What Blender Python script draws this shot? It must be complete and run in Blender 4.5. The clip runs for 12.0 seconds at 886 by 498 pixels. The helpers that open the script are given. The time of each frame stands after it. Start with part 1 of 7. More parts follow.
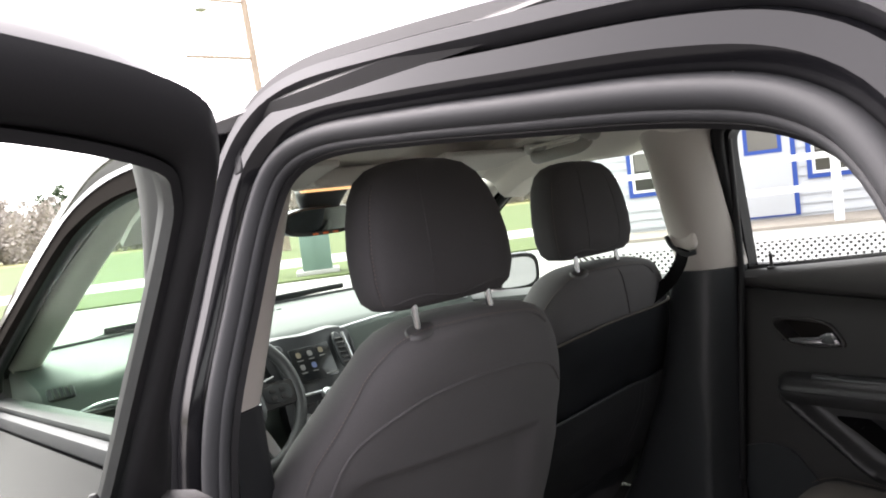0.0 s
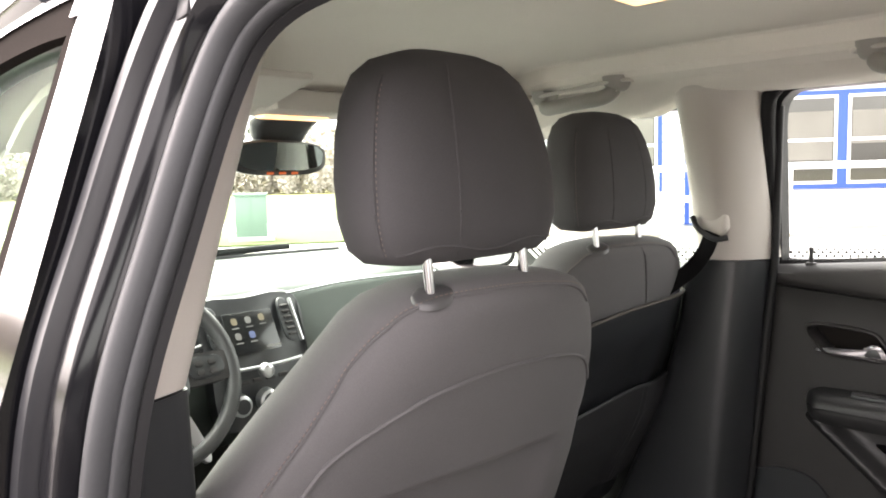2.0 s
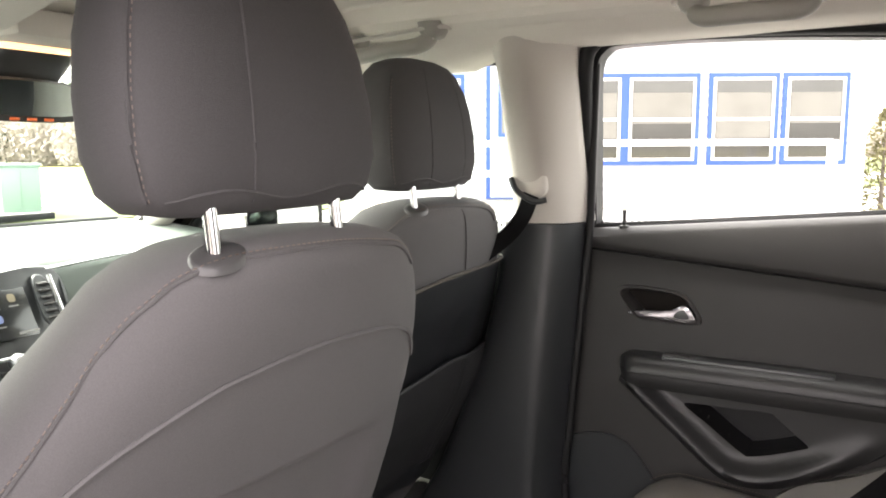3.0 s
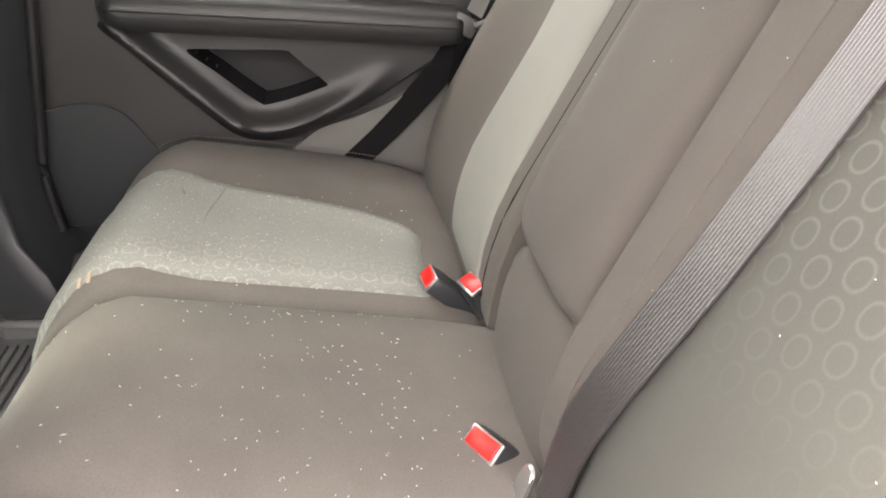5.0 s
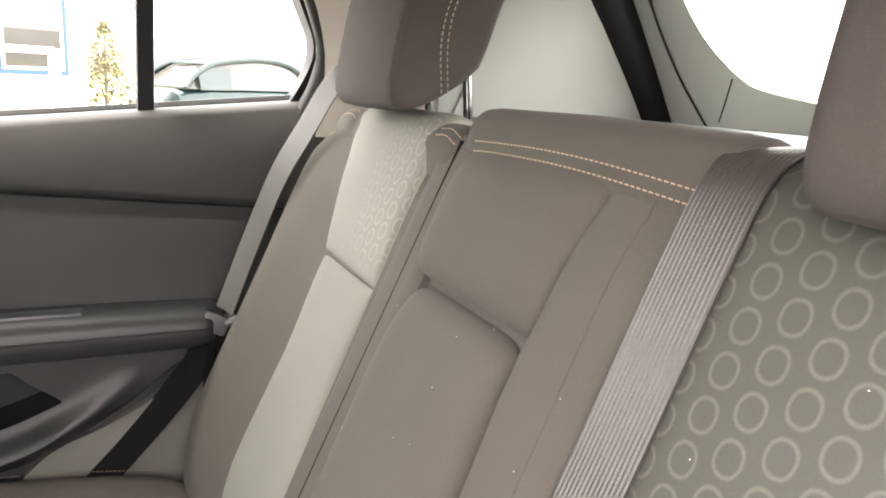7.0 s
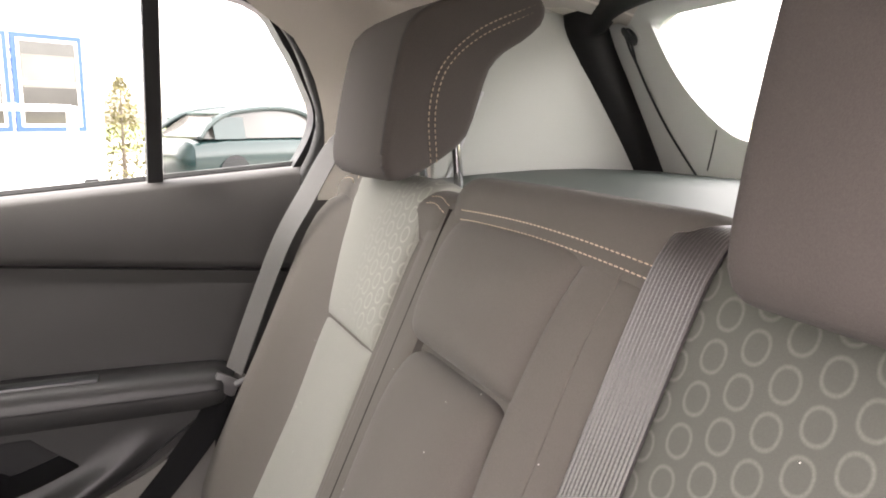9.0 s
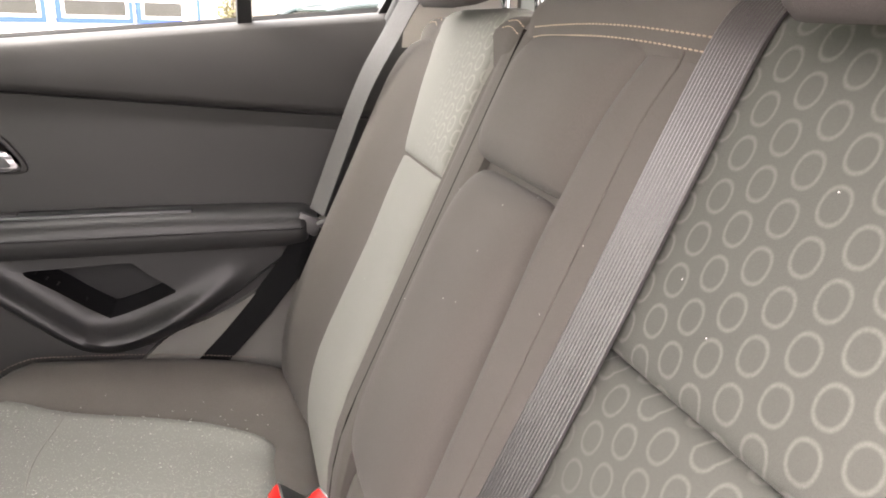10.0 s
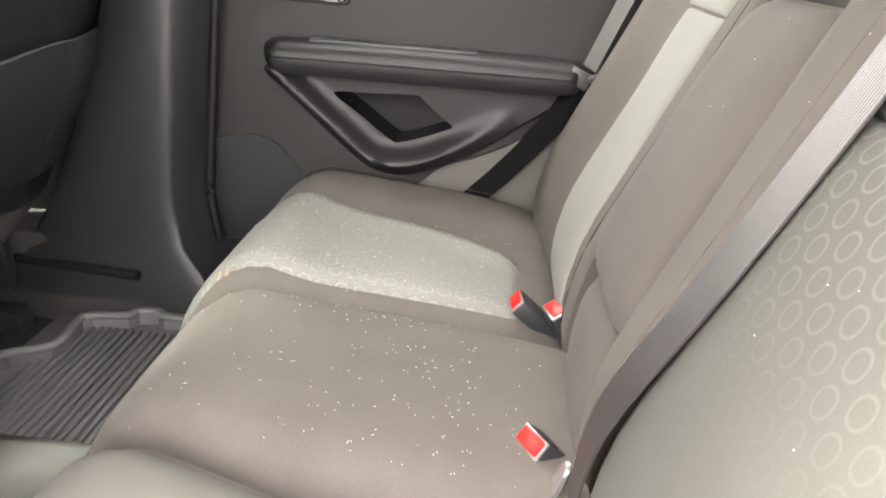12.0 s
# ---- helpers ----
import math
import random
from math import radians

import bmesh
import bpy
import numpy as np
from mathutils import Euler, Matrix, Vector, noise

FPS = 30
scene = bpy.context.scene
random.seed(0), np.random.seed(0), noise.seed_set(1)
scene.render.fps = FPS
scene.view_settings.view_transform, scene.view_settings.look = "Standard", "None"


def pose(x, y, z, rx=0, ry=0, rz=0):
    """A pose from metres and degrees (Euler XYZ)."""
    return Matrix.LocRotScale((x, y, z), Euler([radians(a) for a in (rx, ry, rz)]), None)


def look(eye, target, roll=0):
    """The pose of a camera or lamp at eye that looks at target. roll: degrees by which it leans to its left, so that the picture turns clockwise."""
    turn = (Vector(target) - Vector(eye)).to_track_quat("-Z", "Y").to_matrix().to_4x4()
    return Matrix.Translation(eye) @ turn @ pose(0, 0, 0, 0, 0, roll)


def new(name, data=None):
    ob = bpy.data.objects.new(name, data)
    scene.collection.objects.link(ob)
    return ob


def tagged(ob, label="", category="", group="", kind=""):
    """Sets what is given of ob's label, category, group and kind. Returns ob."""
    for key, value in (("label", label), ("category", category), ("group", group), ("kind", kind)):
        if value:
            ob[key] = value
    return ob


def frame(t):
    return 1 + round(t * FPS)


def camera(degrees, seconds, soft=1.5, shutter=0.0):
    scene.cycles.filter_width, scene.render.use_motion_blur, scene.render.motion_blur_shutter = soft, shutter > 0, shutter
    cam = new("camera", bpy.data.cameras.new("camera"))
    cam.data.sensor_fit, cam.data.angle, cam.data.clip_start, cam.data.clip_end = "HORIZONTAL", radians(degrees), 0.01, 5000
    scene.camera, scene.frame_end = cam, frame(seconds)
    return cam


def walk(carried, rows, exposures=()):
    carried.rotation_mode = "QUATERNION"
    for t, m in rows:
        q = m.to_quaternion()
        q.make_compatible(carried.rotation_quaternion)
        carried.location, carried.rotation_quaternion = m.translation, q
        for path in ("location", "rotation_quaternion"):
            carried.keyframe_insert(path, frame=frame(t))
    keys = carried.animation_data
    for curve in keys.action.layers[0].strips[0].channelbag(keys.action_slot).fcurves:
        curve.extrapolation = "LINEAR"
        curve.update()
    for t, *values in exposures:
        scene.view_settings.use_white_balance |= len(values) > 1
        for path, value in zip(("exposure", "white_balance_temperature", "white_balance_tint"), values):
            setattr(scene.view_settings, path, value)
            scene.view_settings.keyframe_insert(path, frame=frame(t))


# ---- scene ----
from mathutils.bvhtree import BVHTree

cam = camera(61.3, 12.0, soft=1.9)
PATH = [
    (0, (-0.055, 0.024, 1.395), (1.241, 1.542, 1.267), -6.9),
    (0.5, (-0.011, 0.083, 1.367), (1.252, 1.625, 1.204), -5.2),
    (1, (0.038, 0.198, 1.355), (1.298, 1.74, 1.171), -2.6),
    (1.5, (0.063, 0.294, 1.344), (1.38, 1.789, 1.169), -0.9),
    (2, (0.092, 0.347, 1.328), (1.508, 1.747, 1.144), -1.3),
    (2.5, (0.166, 0.4, 1.319), (1.733, 1.628, 1.127), -1.8),
    (3, (0.209, 0.45, 1.29), (1.931, 1.436, 1.035), -0.3),
    (3.1, (0.225, 0.454, 1.291), (1.978, 1.372, 0.999), -0.2),
    (3.5, (0.272, 0.477, 1.232), (2.134, 1.094, 0.838), 0.2),
    (3.7, (0.304, 0.479, 1.219), (2.184, 0.956, 0.73), 0.9),
    (5.3, (0.442, 0.523, 1.064), (2.179, 0.061, 0.188), 6.1),
    (5.5, (0.456, 0.517, 1.072), (2.184, -0.043, 0.234), 6.9),
    (6, (0.503, 0.477, 1.111), (2.226, -0.245, 0.398), 6.6),
    (6.5, (0.521, 0.454, 1.175), (2.269, -0.324, 0.592), 4.1),
    (7, (0.51, 0.452, 1.239), (2.281, -0.37, 0.807), 2.7),
    (7.2, (0.505, 0.457, 1.262), (2.282, -0.373, 0.871), 2.3),
    (8.8, (0.472, 0.438, 1.291), (2.271, -0.381, 0.986), 0.5),
    (9, (0.47, 0.442, 1.277), (2.277, -0.346, 0.94), 0.4),
    (9.5, (0.465, 0.431, 1.226), (2.303, -0.219, 0.783), 1.0),
    (10, (0.436, 0.413, 1.185), (2.28, -0.106, 0.609), 1.2),
    (10.5, (0.397, 0.429, 1.143), (2.23, -0.025, 0.484), 2.8),
    (11, (0.382, 0.441, 1.106), (2.199, 0.049, 0.367), 4.0),
    (11.5, (0.365, 0.447, 1.074), (2.193, 0.206, 0.298), 4.3),
    (12, (0.313, 0.444, 1.082), (2.153, 0.55, 0.306), 4.2),
]

EXPOSURES = [(t, e - 0.20, k, g) for t, e, k, g in ((0.0, 3.80, 6700, 20), (1.0, 4.62, 6800, 20), (2.0, 4.95, 7100, 20), (3.7, 5.45, 7150, 21), (5.3, 5.98, 7250, 20), (6.5, 5.90, 7300, 20), (7.2, 5.72, 7300, 20), (8.8, 5.56, 7200, 24), (9.5, 5.70, 7200, 24), (10.5, 5.84, 7250, 23), (11.5, 5.98, 7250, 20), (12.0, 6.2, 7200, 19))]
walk(cam, [(t, look(eye, target, roll)) for t, eye, target, roll in PATH], EXPOSURES)
SKY, SUN = 0.10, 0.3
HINGE, HINGE_AXIS, DOOR_OPEN = Vector((0.178, 1.015, 0.0)), Vector((0, 0, 1)), 71.3

# ---- world and light ----
world = bpy.data.worlds.new("overcast_sky")
scene.world = world
world.use_nodes = True
wn, wl = world.node_tree.nodes, world.node_tree.links
sky = wn.new("ShaderNodeTexSky")
sky.sky_type, sky.sun_disc = "NISHITA", False
sky.sun_elevation, sky.sun_rotation = radians(50), radians(-13)
sky.air_density, sky.dust_density = 1.0, 4.0
grey = wn.new("ShaderNodeHueSaturation")
grey.inputs["Saturation"].default_value = 0.12
grey.inputs["Value"].default_value = 1.0
wl.new(sky.outputs[0], grey.inputs["Color"])
wl.new(grey.outputs[0], wn["Background"].inputs[0])
wn["Background"].inputs[1].default_value = SKY

sun = new("sun", bpy.data.lights.new("sun", "SUN"))
sun.data.energy, sun.data.angle, sun.data.color = SUN, radians(25), (1.0, 0.97, 0.92)
sun.matrix_world = look((-2, 9, 11), (0, 0, 0))

# ---- materials ----
MATS = {}


def mat(name, color, rough=0.6, metal=0.0, spec=0.5, grain=0.0, gscale=400.0, var=0.12, vscale=6.0, bump=0.0, bscale=600.0,
        coat=0.0, sheen=0.0, emit=0.0):
    """A surface with two scales of colour variation and a fine relief."""
    m = bpy.data.materials.new(name)
    m.use_nodes = True
    n, l = m.node_tree.nodes, m.node_tree.links
    b = n["Principled BSDF"]
    b.inputs["Roughness"].default_value, b.inputs["Metallic"].default_value = rough, metal
    b.inputs["Specular IOR Level"].default_value = spec
    b.inputs["Coat Weight"].default_value = coat
    b.inputs["Coat Roughness"].default_value = 0.03
    b.inputs["Sheen Weight"].default_value = sheen
    tc = n.new("ShaderNodeTexCoord")
    big, small = n.new("ShaderNodeTexNoise"), n.new("ShaderNodeTexNoise")
    for t, s in ((big, vscale), (small, gscale)):
        t.inputs["Scale"].default_value = s
        t.inputs["Detail"].default_value = 3
        l.new(tc.outputs["Object"], t.inputs["Vector"])
    mixv = n.new("ShaderNodeMath")
    mixv.operation = "MULTIPLY_ADD"
    l.new(big.outputs[0], mixv.inputs[0])
    mixv.inputs[1].default_value, mixv.inputs[2].default_value = 2 * var, 1 - var
    mixg = n.new("ShaderNodeMath")
    mixg.operation = "MULTIPLY_ADD"
    l.new(small.outputs[0], mixg.inputs[0])
    mixg.inputs[1].default_value, mixg.inputs[2].default_value = 2 * grain, 1 - grain
    both = n.new("ShaderNodeMath")
    both.operation = "MULTIPLY"
    l.new(mixv.outputs[0], both.inputs[0]), l.new(mixg.outputs[0], both.inputs[1])
    tint = n.new("ShaderNodeMix")
    tint.data_type, tint.blend_type = "RGBA", "MULTIPLY"
    tint.inputs["Factor"].default_value = 1.0
    tint.inputs["A"].default_value = (*color, 1)
    l.new(both.outputs[0], tint.inputs["B"])
    l.new(tint.outputs["Result"], b.inputs["Base Color"])
    if bump:
        bn = n.new("ShaderNodeTexNoise")
        bn.inputs["Scale"].default_value = bscale
        l.new(tc.outputs["Object"], bn.inputs["Vector"])
        bp = n.new("ShaderNodeBump")
        bp.inputs["Strength"].default_value, bp.inputs["Distance"].default_value = bump, 0.001
        l.new(bn.outputs[0], bp.inputs["Height"])
        l.new(bp.outputs[0], b.inputs["Normal"])
    if emit:
        b.inputs["Emission Color"].default_value = (*color, 1)
        b.inputs["Emission Strength"].default_value = emit
    MATS[name] = m
    return m


def math_node(n, l, op, a, b=None, c=None):
    k = n.new("ShaderNodeMath")
    k.operation = op
    for i, v in enumerate((a, b, c)):
        if v is None:
            continue
        if isinstance(v, (int, float)):
            k.inputs[i].default_value = v
        else:
            l.new(v, k.inputs[i])
    return k.outputs[0]


def rings_mat(name, cloth, line, fade_lo, fade_hi, drop_lo=0.50, drop_hi=0.30, dust=0.0):
    """Knitted insert cloth with staggered rounded rings that thin out across the seat; its uv is in metres."""
    m = mat(name, cloth, rough=0.95, spec=0.2, grain=0.10, gscale=900, var=0.08, vscale=9, bump=0.3, bscale=1500, sheen=0.03)
    n, l = m.node_tree.nodes, m.node_tree.links
    b = n["Principled BSDF"]
    base = b.inputs["Base Color"].links[0].from_socket
    uv = n.new("ShaderNodeUVMap")
    sep = n.new("ShaderNodeSeparateXYZ")
    l.new(uv.outputs[0], sep.inputs[0])
    px, py = 0.0256, 0.0263
    u = math_node(n, l, "DIVIDE", math_node(n, l, "SUBTRACT", sep.outputs[0], 0.7625 - 0.5 * px), px)
    v = math_node(n, l, "DIVIDE", math_node(n, l, "SUBTRACT", sep.outputs[1], 0.0197 - 0.5 * py), py)
    col = math_node(n, l, "FLOOR", u)
    odd = math_node(n, l, "MODULO", math_node(n, l, "ABSOLUTE", col), 2.0)
    v2 = math_node(n, l, "MULTIPLY_ADD", odd, 0.5, v)
    fx = math_node(n, l, "MULTIPLY", math_node(n, l, "SUBTRACT", math_node(n, l, "FRACT", u), 0.5), px)
    fy = math_node(n, l, "MULTIPLY", math_node(n, l, "SUBTRACT", math_node(n, l, "FRACT", v2), 0.5), py)
    fx4 = math_node(n, l, "POWER", math_node(n, l, "ABSOLUTE", fx), 2.2)
    fy4 = math_node(n, l, "POWER", math_node(n, l, "MULTIPLY", math_node(n, l, "ABSOLUTE", fy), 0.88), 2.2)
    d = math_node(n, l, "POWER", math_node(n, l, "ADD", fx4, fy4), 1 / 2.2)
    off = math_node(n, l, "ABSOLUTE", math_node(n, l, "SUBTRACT", d, 0.0084))
    ring = math_node(n, l, "SMOOTH_MAX", math_node(n, l, "MULTIPLY_ADD", off, -1 / 0.0014, 1.2), 0.0, 0.1)
    ring = math_node(n, l, "MINIMUM", ring, 1.0)
    rng = n.new("ShaderNodeMapRange")
    rng.interpolation_type = "SMOOTHSTEP"
    rng.inputs["From Min"].default_value, rng.inputs["From Max"].default_value = fade_lo, fade_hi
    wob = n.new("ShaderNodeTexNoise")
    wob.inputs["Scale"].default_value = 14
    l.new(uv.outputs[0], wob.inputs["Vector"])
    l.new(math_node(n, l, "MULTIPLY_ADD", wob.outputs[0], 0.08, sep.outputs[0]), rng.inputs["Value"])
    rng2 = n.new("ShaderNodeMapRange")
    rng2.interpolation_type = "SMOOTHSTEP"
    rng2.inputs["From Min"].default_value, rng2.inputs["From Max"].default_value = drop_lo, drop_hi
    l.new(math_node(n, l, "MULTIPLY_ADD", wob.outputs[0], 0.06, sep.outputs[1]), rng2.inputs["Value"])
    grainy = n.new("ShaderNodeTexNoise")
    grainy.inputs["Scale"].default_value = 700
    tc = n.new("ShaderNodeTexCoord")
    l.new(tc.outputs["Object"], grainy.inputs["Vector"])
    amt = math_node(n, l, "MULTIPLY", math_node(n, l, "MULTIPLY", ring, rng.outputs[0]), rng2.outputs[0])
    amt = math_node(n, l, "MULTIPLY", amt, math_node(n, l, "MULTIPLY_ADD", grainy.outputs[0], 0.9, 0.30))
    mx = n.new("ShaderNodeMix")
    mx.data_type = "RGBA"
    l.new(amt, mx.inputs["Factor"])
    l.new(base, mx.inputs["A"])
    mx.inputs["B"].default_value = (*line, 1)
    out = mx.outputs["Result"]
    if dust:
        # fine pale lint worked into the cloth, in patches
        fleck, patch = n.new("ShaderNodeTexNoise"), n.new("ShaderNodeTexNoise")
        for t, s in ((fleck, 420), (patch, 11)):
            t.inputs["Scale"].default_value, t.inputs["Detail"].default_value = s, 2
            l.new(tc.outputs["Object"], t.inputs["Vector"])
        cut = n.new("ShaderNodeMapRange")
        cut.inputs["From Min"].default_value, cut.inputs["From Max"].default_value = 0.60, 0.70
        l.new(fleck.outputs[0], cut.inputs["Value"])
        lay = n.new("ShaderNodeMix")
        lay.data_type = "RGBA"
        l.new(math_node(n, l, "MULTIPLY", math_node(n, l, "MULTIPLY", cut.outputs[0], patch.outputs[0]), dust), lay.inputs["Factor"])
        l.new(out, lay.inputs["A"])
        lay.inputs["B"].default_value = (0.62, 0.62, 0.57, 1)
        out = lay.outputs["Result"]
    l.new(out, b.inputs["Base Color"])
    return m


def glass_mat(name, tint, gloss=0.06):
    m = bpy.data.materials.new(name)
    m.use_nodes = True
    n, l = m.node_tree.nodes, m.node_tree.links
    n.remove(n["Principled BSDF"])
    t, g, mx = n.new("ShaderNodeBsdfTransparent"), n.new("ShaderNodeBsdfGlossy"), n.new("ShaderNodeMixShader")
    t.inputs[0].default_value = (*tint, 1)
    g.inputs["Roughness"].default_value = 0.02
    mx.inputs[0].default_value = gloss
    l.new(t.outputs[0], mx.inputs[1]), l.new(g.outputs[0], mx.inputs[2])
    l.new(mx.outputs[0], n["Material Output"].inputs[0])
    MATS[name] = m
    return m


paint = mat("black_paint", (0.004, 0.004, 0.005), rough=0.10, spec=0.4, coat=0.0, var=0.1, grain=0.02)
# Same black paint for the front doors, dulled to mirror less bright sky.
door_paint = mat("dulled_black_paint", (0.010, 0.010, 0.011), rough=0.22, spec=0.10, coat=0.0, var=0.25, grain=0.1)
jamb_paint = mat("black_jamb_paint", (0.006, 0.006, 0.007), rough=0.12, spec=0.25, coat=0.0, var=0.1, grain=0.05)
flange_paint = mat("satin_jamb_flange", (0.020, 0.020, 0.022), rough=0.30, spec=0.25, coat=0.0, var=0.1, grain=0.05)
seal = mat("grey_rubber_seal", (0.026, 0.027, 0.029), rough=0.58, spec=0.30, var=0.15, grain=0.1, gscale=300, bump=0.05)
gap_black = mat("matt_black_gap_and_frame", (0.016, 0.014, 0.013), rough=1.0, spec=0.0, var=0.1, grain=0.2)
rubber = mat("black_rubber", (0.010, 0.010, 0.011), rough=0.55, spec=0.28, var=0.15, grain=0.1)
beige = mat("beige_trim", (0.47, 0.44, 0.405), rough=0.62, spec=0.3, var=0.05, grain=0.06, gscale=900, bump=0.12, bscale=1400)
# Trim beige darkened to carry the shade under and round the handles.
handle_beige = mat("beige_plastic_shaded", (0.27, 0.257, 0.235), rough=0.5, spec=0.4, var=0.05, grain=0.06, gscale=900, bump=0.1, bscale=1400)
roofcloth = mat("headliner_cloth", (0.68, 0.645, 0.59), rough=0.98, spec=0.1, var=0.05, grain=0.12, gscale=700, bump=0.15, bscale=1100)
dark = mat("charcoal_plastic", (0.033, 0.0315, 0.0315), rough=0.52, spec=0.34, var=0.12, grain=0.12, gscale=900, bump=0.18, bscale=1300)
pull_dark = mat("dark_pull_plastic", (0.014, 0.014, 0.0148), rough=0.46, spec=0.42, var=0.06, grain=0.06, gscale=900, bump=0.04, bscale=1300)
front_panel = mat("front_door_plastic", (0.020, 0.023, 0.022), rough=0.5, spec=0.4, var=0.12, grain=0.12, gscale=900, bump=0.15)
leather = mat("wheel_leather", (0.045, 0.046, 0.047), rough=0.42, spec=0.5, var=0.15, grain=0.12, gscale=700, bump=0.2, bscale=900)
panel_dark = mat("dark_door_plastic", (0.022, 0.0213, 0.0213), rough=0.48, spec=0.36, var=0.12, grain=0.12, gscale=900, bump=0.18, bscale=1300)
post_grey = mat("grey_guide_plastic", (0.050, 0.049, 0.050), rough=0.45, spec=0.5, var=0.1, grain=0.08, gscale=900)
frame_black = mat("satin_black_frame", (0.013, 0.013, 0.014), rough=0.50, spec=0.16, var=0.12, grain=0.06, gscale=600, bump=0.04)
dark_low = mat("black_plastic", (0.024, 0.026, 0.028), rough=0.36, spec=0.5, var=0.12, grain=0.12, gscale=900, bump=0.15, bscale=1300)
soft_dash = mat("grey_dash_skin", (0.056, 0.068, 0.061), rough=0.58, spec=0.35, var=0.08, grain=0.1, gscale=800, bump=0.2, bscale=900)
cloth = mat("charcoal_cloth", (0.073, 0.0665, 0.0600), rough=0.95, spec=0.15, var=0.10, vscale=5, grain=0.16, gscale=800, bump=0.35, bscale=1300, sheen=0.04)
# Same charcoal cloth, dustier, and lightened to stand for light on the cushions.
cloth_lit = mat("dusty_lightened_cloth", (0.108, 0.0985, 0.0885), rough=0.95, spec=0.15, var=0.16, vscale=14, grain=0.24, gscale=600, bump=0.35, bscale=1300, sheen=0.05)
cloth_head = mat("black_headrest_cloth", (0.060, 0.058, 0.060), rough=0.95, spec=0.15, var=0.10, vscale=5, grain=0.18, gscale=800, bump=0.35, bscale=1300, sheen=0.04)
cloth_rear_head = mat("dark_brown_grey_headrest_cloth", (0.056, 0.049, 0.046), rough=0.95, spec=0.15, var=0.10, vscale=5, grain=0.18, gscale=800, bump=0.35, bscale=1300, sheen=0.04)
cloth_front = mat("dark_grey_cloth", (0.089, 0.086, 0.088), rough=0.95, spec=0.15, var=0.10, vscale=5, grain=0.18, gscale=800, bump=0.35, bscale=1300, sheen=0.04)
vinyl = mat("black_vinyl", (0.012, 0.0135, 0.016), rough=0.55, var=0.2, grain=0.1, bump=0.1)
net = mat("black_net", (0.012, 0.013, 0.015), rough=0.8, var=0.2, grain=0.3, gscale=300, bump=0.3)
# Same ring cloth darkened: the shade at the open door is in its colour.
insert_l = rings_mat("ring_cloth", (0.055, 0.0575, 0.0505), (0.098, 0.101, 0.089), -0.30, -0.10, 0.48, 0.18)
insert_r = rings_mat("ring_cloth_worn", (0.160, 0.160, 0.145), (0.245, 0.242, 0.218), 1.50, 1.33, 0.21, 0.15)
insert_c = rings_mat("ring_cloth_cushion", (0.180, 0.183, 0.167), (0.25, 0.252, 0.230), 1.40, 1.30, 2.0, 1.5, 0.5)
insert_p = mat("plain_grey_insert_cloth", (0.135, 0.136, 0.120), rough=0.95, spec=0.2, grain=0.10, gscale=900, var=0.10, vscale=9, bump=0.3, bscale=1500, sheen=0.03)
webbing = mat("belt_webbing", (0.125, 0.115, 0.118), rough=0.36, metal=0.85, spec=1.0, var=0.05, grain=0.2, gscale=500, bump=0.35, bscale=900)
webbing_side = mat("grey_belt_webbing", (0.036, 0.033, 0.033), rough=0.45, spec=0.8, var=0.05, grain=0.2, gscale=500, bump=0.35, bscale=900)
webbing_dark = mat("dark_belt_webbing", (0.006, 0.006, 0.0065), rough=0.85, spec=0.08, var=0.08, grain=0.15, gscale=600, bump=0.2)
stitch = mat("tan_stitching", (0.33, 0.255, 0.19), rough=0.8, var=0.1, grain=0.2)
stitch_grey = mat("grey_stitching", (0.135, 0.105, 0.090), rough=0.8, var=0.1, grain=0.2)
satin_chrome = mat("satin_chrome", (0.46, 0.46, 0.48), rough=0.20, metal=1.0, var=0.03)
chrome = mat("chrome", (0.36, 0.36, 0.37), rough=0.10, metal=1.0, var=0.03)
silver = mat("satin_silver", (0.55, 0.56, 0.57), rough=0.28, metal=0.9, var=0.05)
red = mat("red_button", (0.62, 0.012, 0.010), rough=0.35, var=0.05)
mat_rubber = mat("floor_mat_rubber", (0.14, 0.142, 0.143), rough=0.5, var=0.2, grain=0.15, bump=0.2)
carpet = mat("black_carpet", (0.055, 0.055, 0.054), rough=1.0, spec=0.1, var=0.2, grain=0.4, gscale=500, bump=0.6, bscale=700)
screen_mat = mat("screen_black", (0.012, 0.013, 0.014), rough=0.15, spec=0.5)
icon_white = mat("icon_white", (0.13, 0.13, 0.125), rough=0.4, emit=0.010)
icon_yellow = mat("icon_yellow", (0.14, 0.12, 0.08), rough=0.4, emit=0.010)
icon_blue = mat("icon_blue", (0.07, 0.09, 0.18), rough=0.4, emit=0.015)
lamp_glow = mat("warm_lamp", (1.0, 0.56, 0.24), rough=0.4, emit=0.10)
amber = mat("amber_led", (0.5, 0.11, 0.03), rough=0.4, emit=0.02)
mirror_mat = mat("mirror", (0.16, 0.18, 0.18), rough=0.02, metal=1.0, var=0.0)
mirror_clear = mat("clear_mirror", (0.72, 0.73, 0.74), rough=0.02, metal=1.0, var=0.0)
grey_plastic = mat("pale_grey_trim", (0.42, 0.43, 0.405), rough=0.6, spec=0.3, var=0.04, grain=0.06, gscale=900, bump=0.1)
hatch_grey = mat("grey_hatch_trim", (0.64, 0.66, 0.64), rough=0.5, spec=0.4, var=0.06, grain=0.06, gscale=900, bump=0.1)
arch_grey = mat("grey_arch_trim", (0.110, 0.106, 0.098), rough=0.6, spec=0.3, var=0.08, grain=0.1, gscale=800, bump=0.1)
lint = mat("white_lint", (0.40, 0.39, 0.36), rough=0.9, var=0.05)
